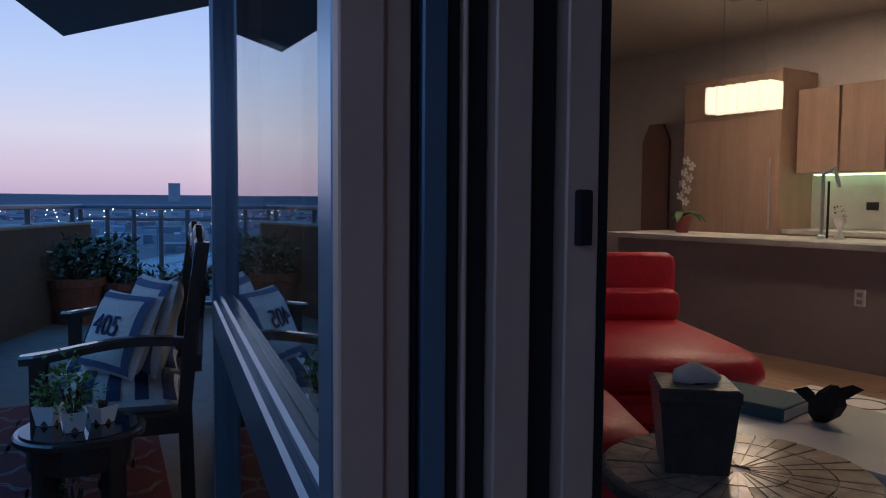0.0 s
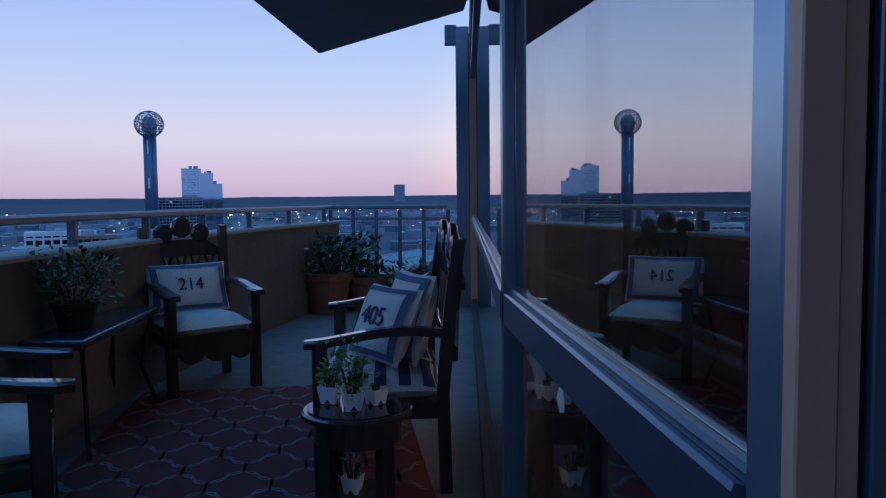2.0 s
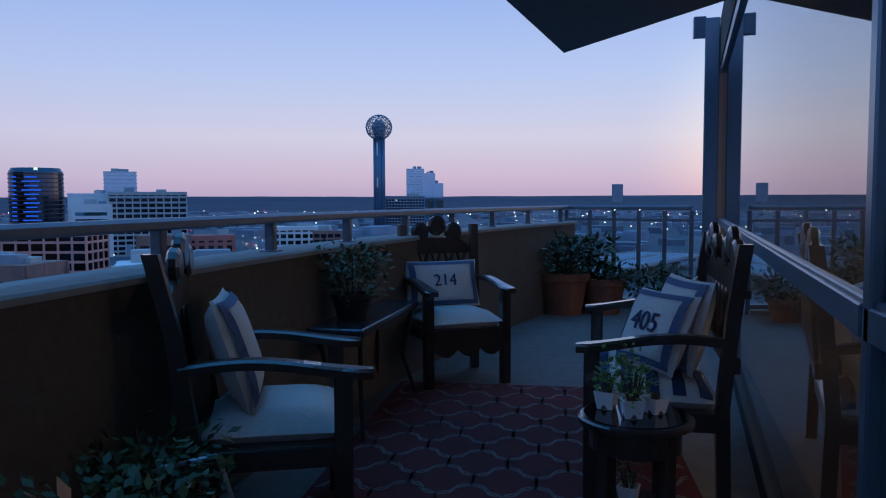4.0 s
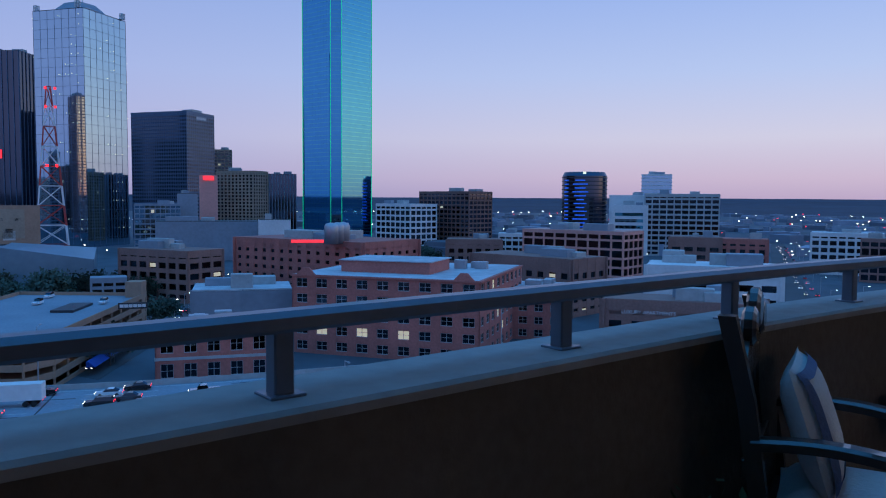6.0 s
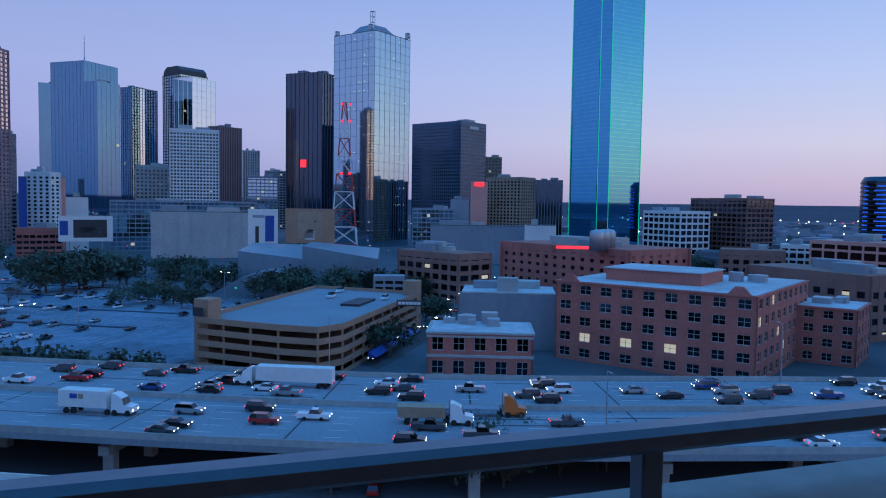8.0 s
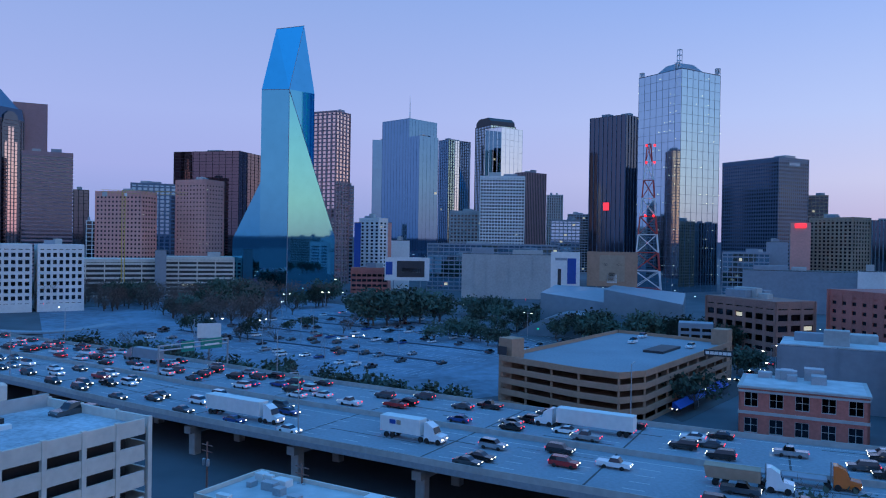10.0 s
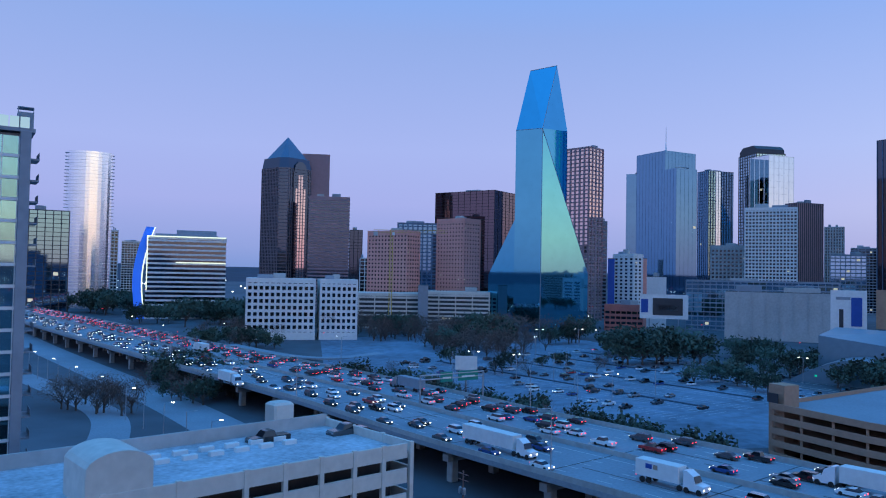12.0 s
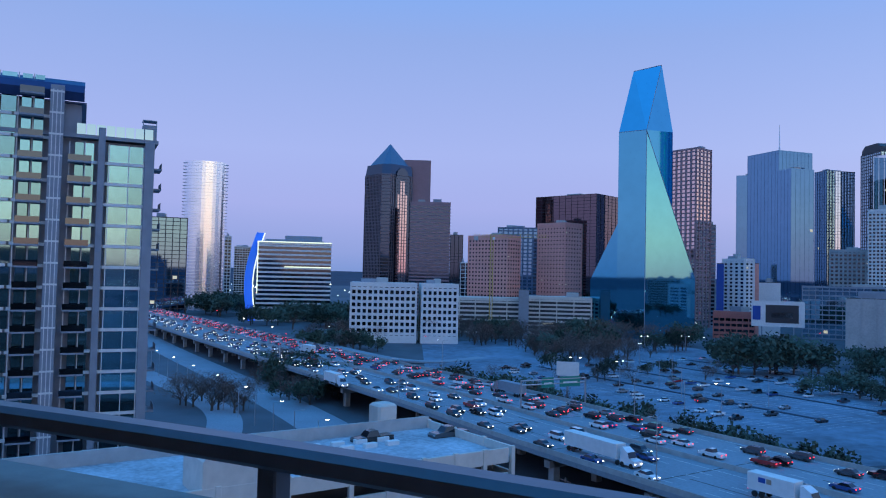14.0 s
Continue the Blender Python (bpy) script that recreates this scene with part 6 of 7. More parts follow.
# ---- window wall and sliding doors ----
def window_wall():
    def wx(y):
        return 1.742 + 0.0935 * max(0.0, y - 1.6)
    w = thing("window_1", "tall window with a grey metal transom and mullions", "window", pose(0, 0, 0), kind="structure")
    tilt = -math.atan(0.0935)
    part("mullion", Mb().bev(1.738, 1.57, 0.0, 0.05, 0.04, 2.5, 0.005), M["frame"], w)
    # side of the first door stile, painted blue for the sky it reflects
    part("sky_lit_stile_side", Mb().bev(1.7375, 0.537, 0.0, 0.038, 0.042, 2.5, 0.003), M["framesky"], w)
    part("corner_post", Mb().bev(2.245, 8.2, 0.0, 0.14, 0.14, 2.96, 0.008, tilt), M["frame"], w)
    for ym, ln, tl in ((1.07, 1.02, 0.0), (4.85, 6.52, tilt)):
        for nm, dx, z, sx, sz in (("transom", 0.006, 0.915, 0.07, 0.06), ("transom_lip", -0.004, 0.9755, 0.03, 0.010), ("window_sill", 0.0, 0.0, 0.07, 0.09), ("head_rail", 0.0, 2.41, 0.06, 0.09)):
            part(nm, Mb().bev(wx(ym) + dx, ym, z, sx, ln, sz, 0.004, tl), M["seal" if nm == "window_sill" else "frame"], w)
    part("bracket", Mb().bev(2.12, 8.2, 2.98 - 0.2, 0.12, 0.1, 0.2, 0.006), M["frame"], w)
    for y0, y1 in ((0.57, 1.545), (1.595, 8.1)):
        for z0, z1 in ((0.09, 0.915), (0.986, 2.41)):
            g = part("pane", Mb().box(wx((y0 + y1) / 2), (y0 + y1) / 2, z0, 0.012, y1 - y0, z1 - z0, tilt if y0 > 1.58 else 0.0), M["glass"], w)
            g.visible_shadow = False
    tagged(part("wall_over_window", Mb().box(wx(4.4) + 0.02, 4.4, 2.5, 0.12, 7.6, 0.46, tilt), M["stucco"]), "stucco strip over the window", "wall", kind="structure")
    # a stack of sliding leaves, one behind the other
    s = thing("door_1", "stack of open sliding glass doors with bronze frames", "sliding door", pose(0, 0, 0), kind="structure")
    for x0, x1, m, y0, y1 in ((1.7185, 1.7425, "bronze", 0.500, 0.515), (1.7435, 1.7575, "bronze", 0.504, 0.515), (1.7585, 1.7625, "seal", 0.508, 0.56), (1.7635, 1.7775, "navyframe", 0.503, 0.56),
                              (1.7785, 1.7855, "seal", 0.508, 0.56), (1.7865, 1.7895, "bronze", 0.504, 0.56), (1.7905, 1.8025, "seal", 0.510, 0.56), (1.8035, 1.8255, "bronze", 0.500, 0.56),
                              (1.8265, 1.8455, "seal", 0.512, 0.56)):
        part("door_stile", Mb().bev((x0 + x1) / 2, (y0 + y1) / 2, 0.0, x1 - x0, y1 - y0, 2.45, 0.0012), M[m], s)
    lead = part("door_leaf", Mb().bev(1.857, 0.53, 0.0, 0.021, 0.06, 2.45, 0.0012), M["bronze"], s)
    part("latch_plate", Mb().bev(1.8565, 0.498, 1.132, 0.009, 0.006, 0.031, 0.001), M["seal"], lead, "black latch plate")
    part("edge_seal", Mb().bev(1.8715, 0.527, 0.0, 0.007, 0.05, 2.45, 0.001), M["seal"], s)
    for x in (1.83, 1.857):
        g = part("pane", Mb().box(x, 1.12, 0.1, 0.006, 1.1, 2.25), M["glass"], s)
        g.visible_shadow = False
    tagged(part("door_track", Mb().bev(1.82, -1.7, 0.0, 0.2, 4.2, 0.02, 0.004), M["frame"]), "metal sliding door track in the floor", "track", kind="structure")


M["navyframe"] = surf("blue_black_anodised_frame", (0.14, 0.24, 0.34), 0.3, 0.4, 0.1, 15, 1, 0.03)
window_wall()


# ---- terrace furniture and lettering ----
def words(text, size, mat):
    """Raised lettering as a mesh, standing in the xy plane."""
    c = bpy.data.curves.new("lettering", "FONT")
    c.body, c.size, c.align_x, c.align_y, c.extrude = text, size, "CENTER", "CENTER", 0.002
    ob = new("lettering_tmp", c)
    me = bpy.data.meshes.new_from_object(ob.evaluated_get(bpy.context.evaluated_depsgraph_get()))
    bpy.data.objects.remove(ob)
    me.materials.clear()
    me.materials.append(mat)
    return me


def pillow_mesh(w, h, t, n=10):
    """A plump cushion standing in the xz plane, centred, with pinched corners."""
    m = Mb()
    for sg in (-1, 1):
        for i in range(n + 1):
            for j in range(n + 1):
                u, v = i / n * 2 - 1, j / n * 2 - 1
                puff = (max(0.0, (1 - u ** 4) * (1 - v ** 4))) ** 0.6
                m.v.append((u * w / 2 * (1 - 0.05 * (1 - v * v)), sg * t / 2 * puff, v * h / 2 * (1 - 0.05 * (1 - u * u))))
    N = (n + 1) * (n + 1)
    for s in (0, 1):
        for i in range(n):
            for j in range(n):
                a = s * N + i * (n + 1) + j
                q = (a, a + 1, a + n + 2, a + n + 1)
                m.f.append(q if s else q[::-1])
    return m


def pillow(label, w, h, t, at, text="", trim="bluetrim", cloth="cushion"):
    p = tagged(part("throw_pillow", pillow_mesh(w, h, t), M[cloth], smooth=True, at=at), label, "pillow", "pillows on the terrace seats")
    band = Mb()
    n = 16
    f = lambda u, v: (u * w / 2 * (1 - 0.05 * (1 - v * v)), -(t / 2 * (max(0, (1 - u ** 4) * (1 - v ** 4))) ** 0.6 + 0.004), v * h / 2 * (1 - 0.05 * (1 - u * u)))
    e0, e1 = 0.78, 0.93
    for k in range(n):
        a, b = -e1 + 2 * e1 * k / n, -e1 + 2 * e1 * (k + 1) / n
        for sg in (-1, 1):
            band.quad(f(a, sg * e0), f(b, sg * e0), f(b, sg * e1), f(a, sg * e1))
            band.quad(f(sg * e0, a), f(sg * e0, b), f(sg * e1, b), f(sg * e1, a))
    part("border_band", band, M[trim], p, "blue woven border")
    if text:
        me = words(text, h * 0.34, M["navy"])
        part("number", me, None, p, "dark stencilled number", at=pose(0, -t / 2 - 0.006, 0.01, 90, 0, 0))
    return p


def armchair(label, at, width=0.62, seats=1, stripes=False, arm_len=0.61, lean=0.10):
    """A carved dark armchair: its front looks along -y."""
    t = thing("armchair" if seats == 1 else "garden_bench", label, "chair" if seats == 1 else "bench", at, "carved seats on the terrace")
    w, d = width / 2, 0.26
    for sx in (-1, 1):
        part("front_leg", Mb().bev(sx * (w - 0.03), -d + 0.03, 0, 0.06, 0.06, 0.61, 0.006), M["wood"], t)
        st = Mb()
        pts = [(d, 0.0), (d - 0.01, 0.40), (d + lean * 0.4, 0.75), (d + lean, 1.0)]
        c = sx * (w - 0.03)
        st.skin([[(c - 0.025, y - 0.03, z), (c + 0.025, y - 0.03, z), (c + 0.025, y + 0.02, z), (c - 0.025, y + 0.02, z)] for y, z in pts])
        part("back_stile", st, M["wood"], t)
        rings = []
        for k in range(13):
            q = k / 12
            y, z = d + 0.02 - q * arm_len, 0.615 + 0.02 * math.sin(q * 4.5) - 0.012 * q
            hw = (0.034 + 0.018 * q ** 2) * (0.55 if k == 12 else 1.0)
            rings.append([(sx * (w - 0.03) + dx, y, z + dz) for dx, dz in ((-hw, 0), (hw, 0), (hw, 0.024), (hw * 0.6, 0.032), (-hw * 0.6, 0.032), (-hw, 0.024))])
        arm = Mb().skin(rings)
        part("armrest", arm, M["wood"], t)
    part("seat_frame", Mb().bev(0, 0, 0.30, 2 * w - 0.02, 2 * d, 0.07, 0.006), M["wood"], t)
    rings = []
    for k in range(33):
        u = -1 + k / 16
        low = 0.25 - 0.055 * abs(math.cos(u * math.pi * 1.5 * seats)) ** 0.7
        rings.append([(u * (w - 0.06), -d, low), (u * (w - 0.06), -d + 0.025, low), (u * (w - 0.06), -d + 0.025, 0.301), (u * (w - 0.06), -d, 0.301)])
    ap = Mb().skin(rings)
    part("apron", ap, M["wood"], t, "scalloped carved apron")
    part("back_rail", Mb().bev(0, d + 0.03, 0.52, 2 * w - 0.06, 0.035, 0.06, 0.005), M["wood"], t)
    part("top_rail", Mb().loft([[(-w + 0.03, -0.018), (w - 0.03, -0.018), (w - 0.03, 0.018), (-w + 0.03, 0.018)], [(-w + 0.03, -0.018), (w - 0.03, -0.018), (w - 0.03, 0.018), (-w + 0.03, 0.018)], [(-w * 0.55, -0.016), (w * 0.55, -0.016), (w * 0.55, 0.016), (-w * 0.55, 0.016)]], [0.80, 0.83, 0.91], 0, d + 0.06), M["wood"], t)
    lat = Mb()
    ks = 5 * seats
    for k in range(ks):
        u0 = (-1 + 2 * k / ks) * (w - 0.06)
        u1 = (-1 + 2 * (k + 1) / ks) * (w - 0.06)
        lat.tube((u0, d + 0.04, 0.56), (u1, d + 0.06, 0.86), 0.012, n=5).tube((u1, d + 0.04, 0.56), (u0, d + 0.06, 0.86), 0.012, n=5)
    part("back_lattice", lat, M["wood"], t)
    for s in range(seats):
        cx = (s - (seats - 1) / 2) * 2 * w / seats
        for dx, z, r in ((-0.12, 0.95, 0.062), (0, 0.99, 0.068), (0.12, 0.95, 0.062)):
            i = Mb()
            n = 14
            i.loft([[(cx + dx + r * k * math.cos(2 * math.pi * j / n), r * k * math.sin(2 * math.pi * j / n)) for j in range(n)] for k in (0.75, 1.0, 1.0, 0.75)], [-0.022, -0.012, 0.012, 0.022])
            i.v = [(x, d + 0.05 + zz, z + yy) for x, yy, zz in i.v]
            part("crest_knob", i, M["wood"], t)
        cu = part("seat_cushion", pillow_cushion(2 * w / seats - 0.09, 2 * d - 0.03, 0.15), M["cushion"], t, smooth=True, at=pose(cx, -0.01, 0.40))
        if stripes:
            for k in range(5):
                part("stripe", stripe_band(2 * w / seats - 0.09, 2 * d - 0.03, 0.15, -0.86 + k * 0.40, -0.66 + k * 0.40), M["navy"], cu)
    return t


def stripe_band(w, d, h, v0, v1):
    """A stripe of cloth lying on a cushion's upper side between two depths."""
    m = Mb()
    n = 12
    f = lambda u, v: (u * w / 2 * (1 - 0.05 * (1 - v * v)), v * d / 2 * (1 - 0.05 * (1 - u * u)), h / 2 * (max(0.0, (1 - u ** 4) * (1 - v ** 4))) ** 0.6 + 0.003)
    for k in range(n):
        a, b = -0.97 + 1.94 * k / n, -0.97 + 1.94 * (k + 1) / n
        m.quad(f(a, v0), f(b, v0), f(b, v1), f(a, v1))
    return m


def pillow_cushion(w, d, h):
    m = pillow_mesh(w, d, h)
    m.v = [(x, z, y + h * 0.0) for x, y, z in m.v]
    m.f = [q[::-1] for q in m.f]
    return m


tagged(part("wall_lettering", words("LUXURY APARTMENTS", 1.35, M["white"]), None, at=pose(-118.97, 165.97, -27.6, 90, 0, 33.4)), "white raised letters on the brick hall", "sign")
SEAT = pose(0.28, 4.92, 0, 0, 0, 34)
armchair("dark carved armchair with a white cushion by the parapet", SEAT, 0.58, lean=0.02)
pillow("white pillow with blue border and the number 214", 0.52, 0.32, 0.13, SEAT @ pose(-0.03, 0.13, 0.61, -16, 0, 0), "214")
armchair("dark carved armchair with a white cushion beside the table", pose(0.107, 2.60, 0, 0, 0, 113))
pillow("white pillow with a dark band leaning in the armchair", 0.44, 0.40, 0.13, pose(0.107, 2.60, 0, 0, 0, 113) @ pose(0.0, 0.13, 0.65, -18, 0, 0))
BENCH = pose(1.44, 3.58, 0, 0, 0, -90)
armchair("dark carved two seat bench with striped cushions", BENCH, 1.14, 2, True, 0.57, 0.06)
pillow("white pillow with blue border and the number 405", 0.37, 0.33, 0.13, BENCH @ pose(0.32, 0.02, 0.64, -24, 0, 34), "405")
pillow("white pillow with a blue border behind another pillow", 0.40, 0.38, 0.13, BENCH @ pose(0.24, 0.12, 0.66, -14, 0, 20))
pillow("white pillow with a blue border on the bench", 0.42, 0.38, 0.14, BENCH @ pose(-0.12, 0.15, 0.62, -18, 0, -10))
pillow("blue striped pillow with a red corner on the bench", 0.40, 0.34, 0.13, BENCH @ pose(-0.02, 0.02, 0.60, -26, 0, 0), "", "navy", "cushion")
tagged(part("folded_cloth", Mb().bev(0, 0, 0, 0.12, 0.03, 0.10, 0.01), M["redcloth"], at=BENCH @ pose(0.10, -0.02, 0.66, -24, 0, 0)), "small red cloth tucked between the pillows", "cloth")


def leaves(n, rad, h, seed, size=0.05, droop=0.3):
    rng = random.Random(seed)
    m = Mb()
    for _ in range(n):
        a, k = rng.uniform(0, 6.28), rng.random() ** 0.6
        z = h * rng.random() ** 0.8
        p = Vector((math.cos(a) * rad * k, math.sin(a) * rad * k, z + 0.12 * noise.noise((a * 2, k * 3, seed))))
        d = Vector((math.cos(a) + rng.gauss(0, 0.5), math.sin(a) + rng.gauss(0, 0.5), rng.gauss(droop, 0.6))).normalized()
        u = d.cross(Vector((rng.gauss(0, 0.3), rng.gauss(0, 0.3), 1))).normalized()
        s = size * rng.uniform(0.6, 1.5)
        m.quad(p, p + d * s * 0.5 + u * s * 0.28, p + d * s, p + d * s * 0.5 - u * s * 0.28)
    return m


def potted_plant(label, x, y, z, pot, r, h, fr, fh, n, seed, square=False, flowers="", leaf=0.06):
    t = thing("potted_plant", label, "plant", pose(x, y, z, 0, 0, seed * 31 % 90), "potted plants on the terrace")
    if square:
        q = [(-1, -1), (1, -1), (1, 1), (-1, 1)]
        part("pot", Mb().loft([[(a * r * 0.72, b * r * 0.72) for a, b in q], [(a * r, b * r) for a, b in q], [(a * r * 0.88, b * r * 0.88) for a, b in q], [(a * r * 0.8, b * r * 0.8) for a, b in q]], [0, h, h, h - 0.02]), M[pot], t)
    else:
        part("pot", Mb().lathe([(r * 0.68, 0), (r * 0.92, h * 0.8), (r, h * 0.82), (r * 1.02, h), (r * 0.9, h), (r * 0.86, h - 0.03)], n=28), M[pot], t)
    part("soil", Mb().lathe([(r * 0.8, h - 0.06), (r * 0.8, h - 0.025)], n=16), M["bark"], t)
    st = Mb()
    rg = random.Random(seed)
    for _ in range(9):
        a = rg.uniform(0, 6.28)
        st.tube((0.2 * r * math.cos(a), 0.2 * r * math.sin(a), h - 0.03), (fr * 0.7 * math.cos(a), fr * 0.7 * math.sin(a), h + fh * rg.uniform(0.5, 0.95)), 0.006, 0.003, 4)
    part("stem", st, M["bark"], t)
    tagged(part("foliage", leaves(n, fr, fh, seed, leaf), M["herb" if square else "foliage"], t, at=pose(0, 0, h + (0.012 if square else -0.03))), kind="stuff")
    if flowers:
        m = leaves(26, fr * 0.85, fh * 0.75, seed + 9, 0.06)
        tagged(part("flower", m, M[flowers], t, at=pose(0, 0, h + 0.02)), "scattered pale flowers", kind="stuff")
    return t


potted_plant("large terracotta pot with a bushy plant and pale flowers", 0.80, 7.95, 0, "terracotta", 0.27, 0.42, 0.36, 0.36, 620, 2, flowers="petal")
potted_plant("terracotta pot with a bushy green plant", 1.22, 8.05, 0, "terracotta", 0.22, 0.36, 0.20, 0.18, 260, 3)
potted_plant("dark pot with a tall leafy plant in the terrace corner", 0.98, 8.3, 0, "terracotta", 0.2, 0.38, 0.33, 0.40, 420, 4, leaf=0.09)
potted_plant("low pot with a rounded green shrub by the end railing", 1.72, 7.95, 0, "terracotta", 0.20, 0.22, 0.32, 0.26, 500, 5)
potted_plant("dark pot with trailing green leaves on the glass table", -0.02, 3.80, 0.559, "seal", 0.11, 0.13, 0.19, 0.24, 620, 6, leaf=0.035)
potted_plant("pot with dark foliage and peach flowers beside the parapet", 0.12, 1.60, 0, "terracotta", 0.2, 0.26, 0.30, 0.24, 900, 7, flowers="peach", leaf=0.035)
potted_plant("pot with dark trailing foliage beside the parapet", -0.02, 2.08, 0, "terracotta", 0.16, 0.26, 0.20, 0.22, 500, 8, leaf=0.035)


def round_table(x, y, top=0.43, r=0.195):
    t = thing("side_table", "dark round wooden side table with glossy top", "table", pose(x, y, 0))
    part("tabletop", Mb().lathe([(r - 0.02, top - 0.03), (r, top - 0.022), (r, top - 0.006), (r - 0.008, top)], n=40), M["wood"], t)
    part("glass_top", Mb().lathe([(r - 0.02, top + 0.001), (r - 0.02, top + 0.006)], n=40), CARGLASS, t)
    part("apron", Mb().lathe([(r - 0.04, top - 0.11), (r - 0.04, top - 0.03)], n=28), M["wood"], t)
    for k in range(4):
        a = radians(45 + 90 * k)
        part("leg", Mb().bev((r - 0.06) * math.cos(a), (r - 0.06) * math.sin(a), 0, 0.05, 0.05, top - 0.03, 0.005, a), M["wood"], t)
    part("shelf", Mb().lathe([(r - 0.07, 0.10), (r - 0.07, 0.125)], n=24), M["wood"], t)


round_table(1.365, 2.75)
potted_plant("small white square pot with a low spiky green herb", 1.268, 2.79, 0.438, "glazed", 0.036, 0.062, 0.04, 0.06, 110, 11, True, leaf=0.022)
potted_plant("small white square pot with a bushy feathery green herb", 1.352, 2.69, 0.438, "glazed", 0.037, 0.062, 0.055, 0.11, 210, 12, True, leaf=0.024)
potted_plant("small white square pot with a bare low herb", 1.43, 2.76, 0.438, "glazed", 0.034, 0.055, 0.02, 0.02, 20, 13, True, leaf=0.02)
potted_plant("small white square pot with a tuft under the side table", 1.345, 2.74, 0.127, "glazed", 0.034, 0.06, 0.04, 0.06, 80, 14, True, leaf=0.02)


def glass_table():
    t = thing("glass_table", "dark metal table with a wet glass top", "table", pose(0.0, 4.02, 0))
    part("tabletop", Mb().bev(0, 0, 0.535, 0.28, 1.08, 0.022, 0.006), M["wetglass"], t)
    fr = Mb().box(0, -0.52, 0.515, 0.26, 0.03, 0.02).box(0, 0.52, 0.515, 0.26, 0.03, 0.02).box(-0.12, 0, 0.515, 0.03, 1.0, 0.02).box(0.12, 0, 0.515, 0.03, 1.0, 0.02)
    part("frame", fr, M["seal"], t)
    for sx in (-0.11, 0.11):
        for sy in (-0.48, 0.48):
            part("leg", Mb().tube((sx, sy, 0.52), (sx * 0.7, sy * 0.8, 0.25), 0.012, n=8).tube((sx * 0.7, sy * 0.8, 0.25), (sx * 1.15, sy * 1.03, 0.0), 0.012, n=8), M["seal"], t)


M["wetglass"] = surf("wet_dark_glass", (0.10, 0.12, 0.14), 0.12, 0.6, 0.4, 30, 5, 0.35)
glass_table()


def rug():
    t = thing("terrace_rug", "burgundy outdoor rug with a cream trellis pattern", "rug", pose(0.86, 3.15, 0, 0, 0, 4))
    W, L = 1.55, 3.3
    part("rug_base", Mb().bev(0, 0, 0.0, W, L, 0.008, 0.003), M["rug"], t)
    m = Mb()
    c = 0.26

    def strip(pts, wd=0.006):
        for (x0, y0), (x1, y1) in zip(pts, pts[1:]):
            d = Vector((x1 - x0, y1 - y0)).normalized()
            n = Vector((-d.y, d.x)) * wd
            m.quad((x0 - n.x, y0 - n.y, 0.0095), (x1 - n.x, y1 - n.y, 0.0095), (x1 + n.x, y1 + n.y, 0.0095), (x0 + n.x, y0 + n.y, 0.0095))
    for i in range(-4, 5):
        for j in range(-8, 9):
            cx, cy = i * c + (c / 2 if j % 2 else 0), j * c * 0.82
            pts = []
            for k in range(33):
                a = 2 * math.pi * k / 32
                r = c * 0.5 * (0.95 + 0.10 * math.cos(4 * a) - 0.05 * math.cos(8 * a))
                pts.append((cx + r * math.cos(a) * 1.0, cy + r * math.sin(a) * 1.25))
            for q in zip(pts, pts[1:]):
                if all(abs(x) < W / 2 - 0.012 and abs(y) < L / 2 - 0.012 for x, y in q):
                    strip(q)
    tagged(part("trellis_line", m, M["rugline"], t), "cream trellis line", kind="stuff")


rug()
cable = tagged(part("metal_bracket", Mb().tube((0.02, 2.02, 0.40), (0.16, 2.10, 0.42), 0.008).tube((0.16, 2.10, 0.42), (0.28, 2.14, 0.0), 0.008).tube((0.02, 2.02, 0.40), (0.0, 1.98, 0.0), 0.008), M["metal"]), "thin pale metal plant stand", "stand")

# ---- the living room behind the doors ----
M["plaster"] = surf("warm_white_plaster", (0.48, 0.43, 0.40), 0.9, 0, 0.06, 12, 0.6, 0.05)
M["ceilpaint"] = surf("ceiling_paint", (0.46, 0.42, 0.40), 0.95, 0, 0.05, 12, 0.6, 0.03)
M["oak"] = surf("pale_oak_floor", (0.36, 0.23, 0.14), 0.45, 0, 0.25, 9, 1.5, 0.06, stretch=(1, 6, 1))
M["veneer"] = surf("pale_maple_veneer", (0.36, 0.235, 0.17), 0.5, 0, 0.15, 8, 1.5, 0.04, stretch=(6, 6, 0.5))
M["greypaint"] = surf("mauve_grey_paint", (0.30, 0.255, 0.25), 0.8, 0, 0.08, 10, 0.8, 0.04)
M["marble"] = surf("veined_marble", (0.55, 0.54, 0.50), 0.25, 0, 0.3, 2.2, 0.8, 0.0)
M["redleather"] = surf("red_leather", (0.50, 0.018, 0.04), 0.45, 0, 0.1, 40, 1.5, 0.15)
M["shellmosaic"] = surf("shell_mosaic", (0.42, 0.34, 0.26), 0.18, 0.2, 0.5, 22, 5, 0.2, island=0.4)
M["stonebox"] = surf("dark_stone_box", (0.06, 0.062, 0.06), 0.35, 0, 0.4, 40, 6, 0.2)
M["tissue"] = surf("white_tissue", (0.80, 0.78, 0.76), 0.95, 0, 0.04, 30, 4, 0.1)
M["whitelacquer"] = surf("white_lacquer", (0.70, 0.68, 0.66), 0.25, 0, 0.04, 6, 1, 0.0)
M["teal"] = surf("teal_book_cloth", (0.04, 0.12, 0.15), 0.7, 0, 0.1, 20, 3, 0.1)
M["shade"] = glow("pendant_shade_glow", (1.0, 0.90, 0.68), 0.85)
M["undercab"] = glow("cabinet_strip_glow", (0.70, 1.0, 0.60), 3.0)
ROOM = Matrix.Translation((5.56, 6.17, 0)) @ Matrix.Rotation(math.atan2(-0.97, 0.244), 4, "Z")
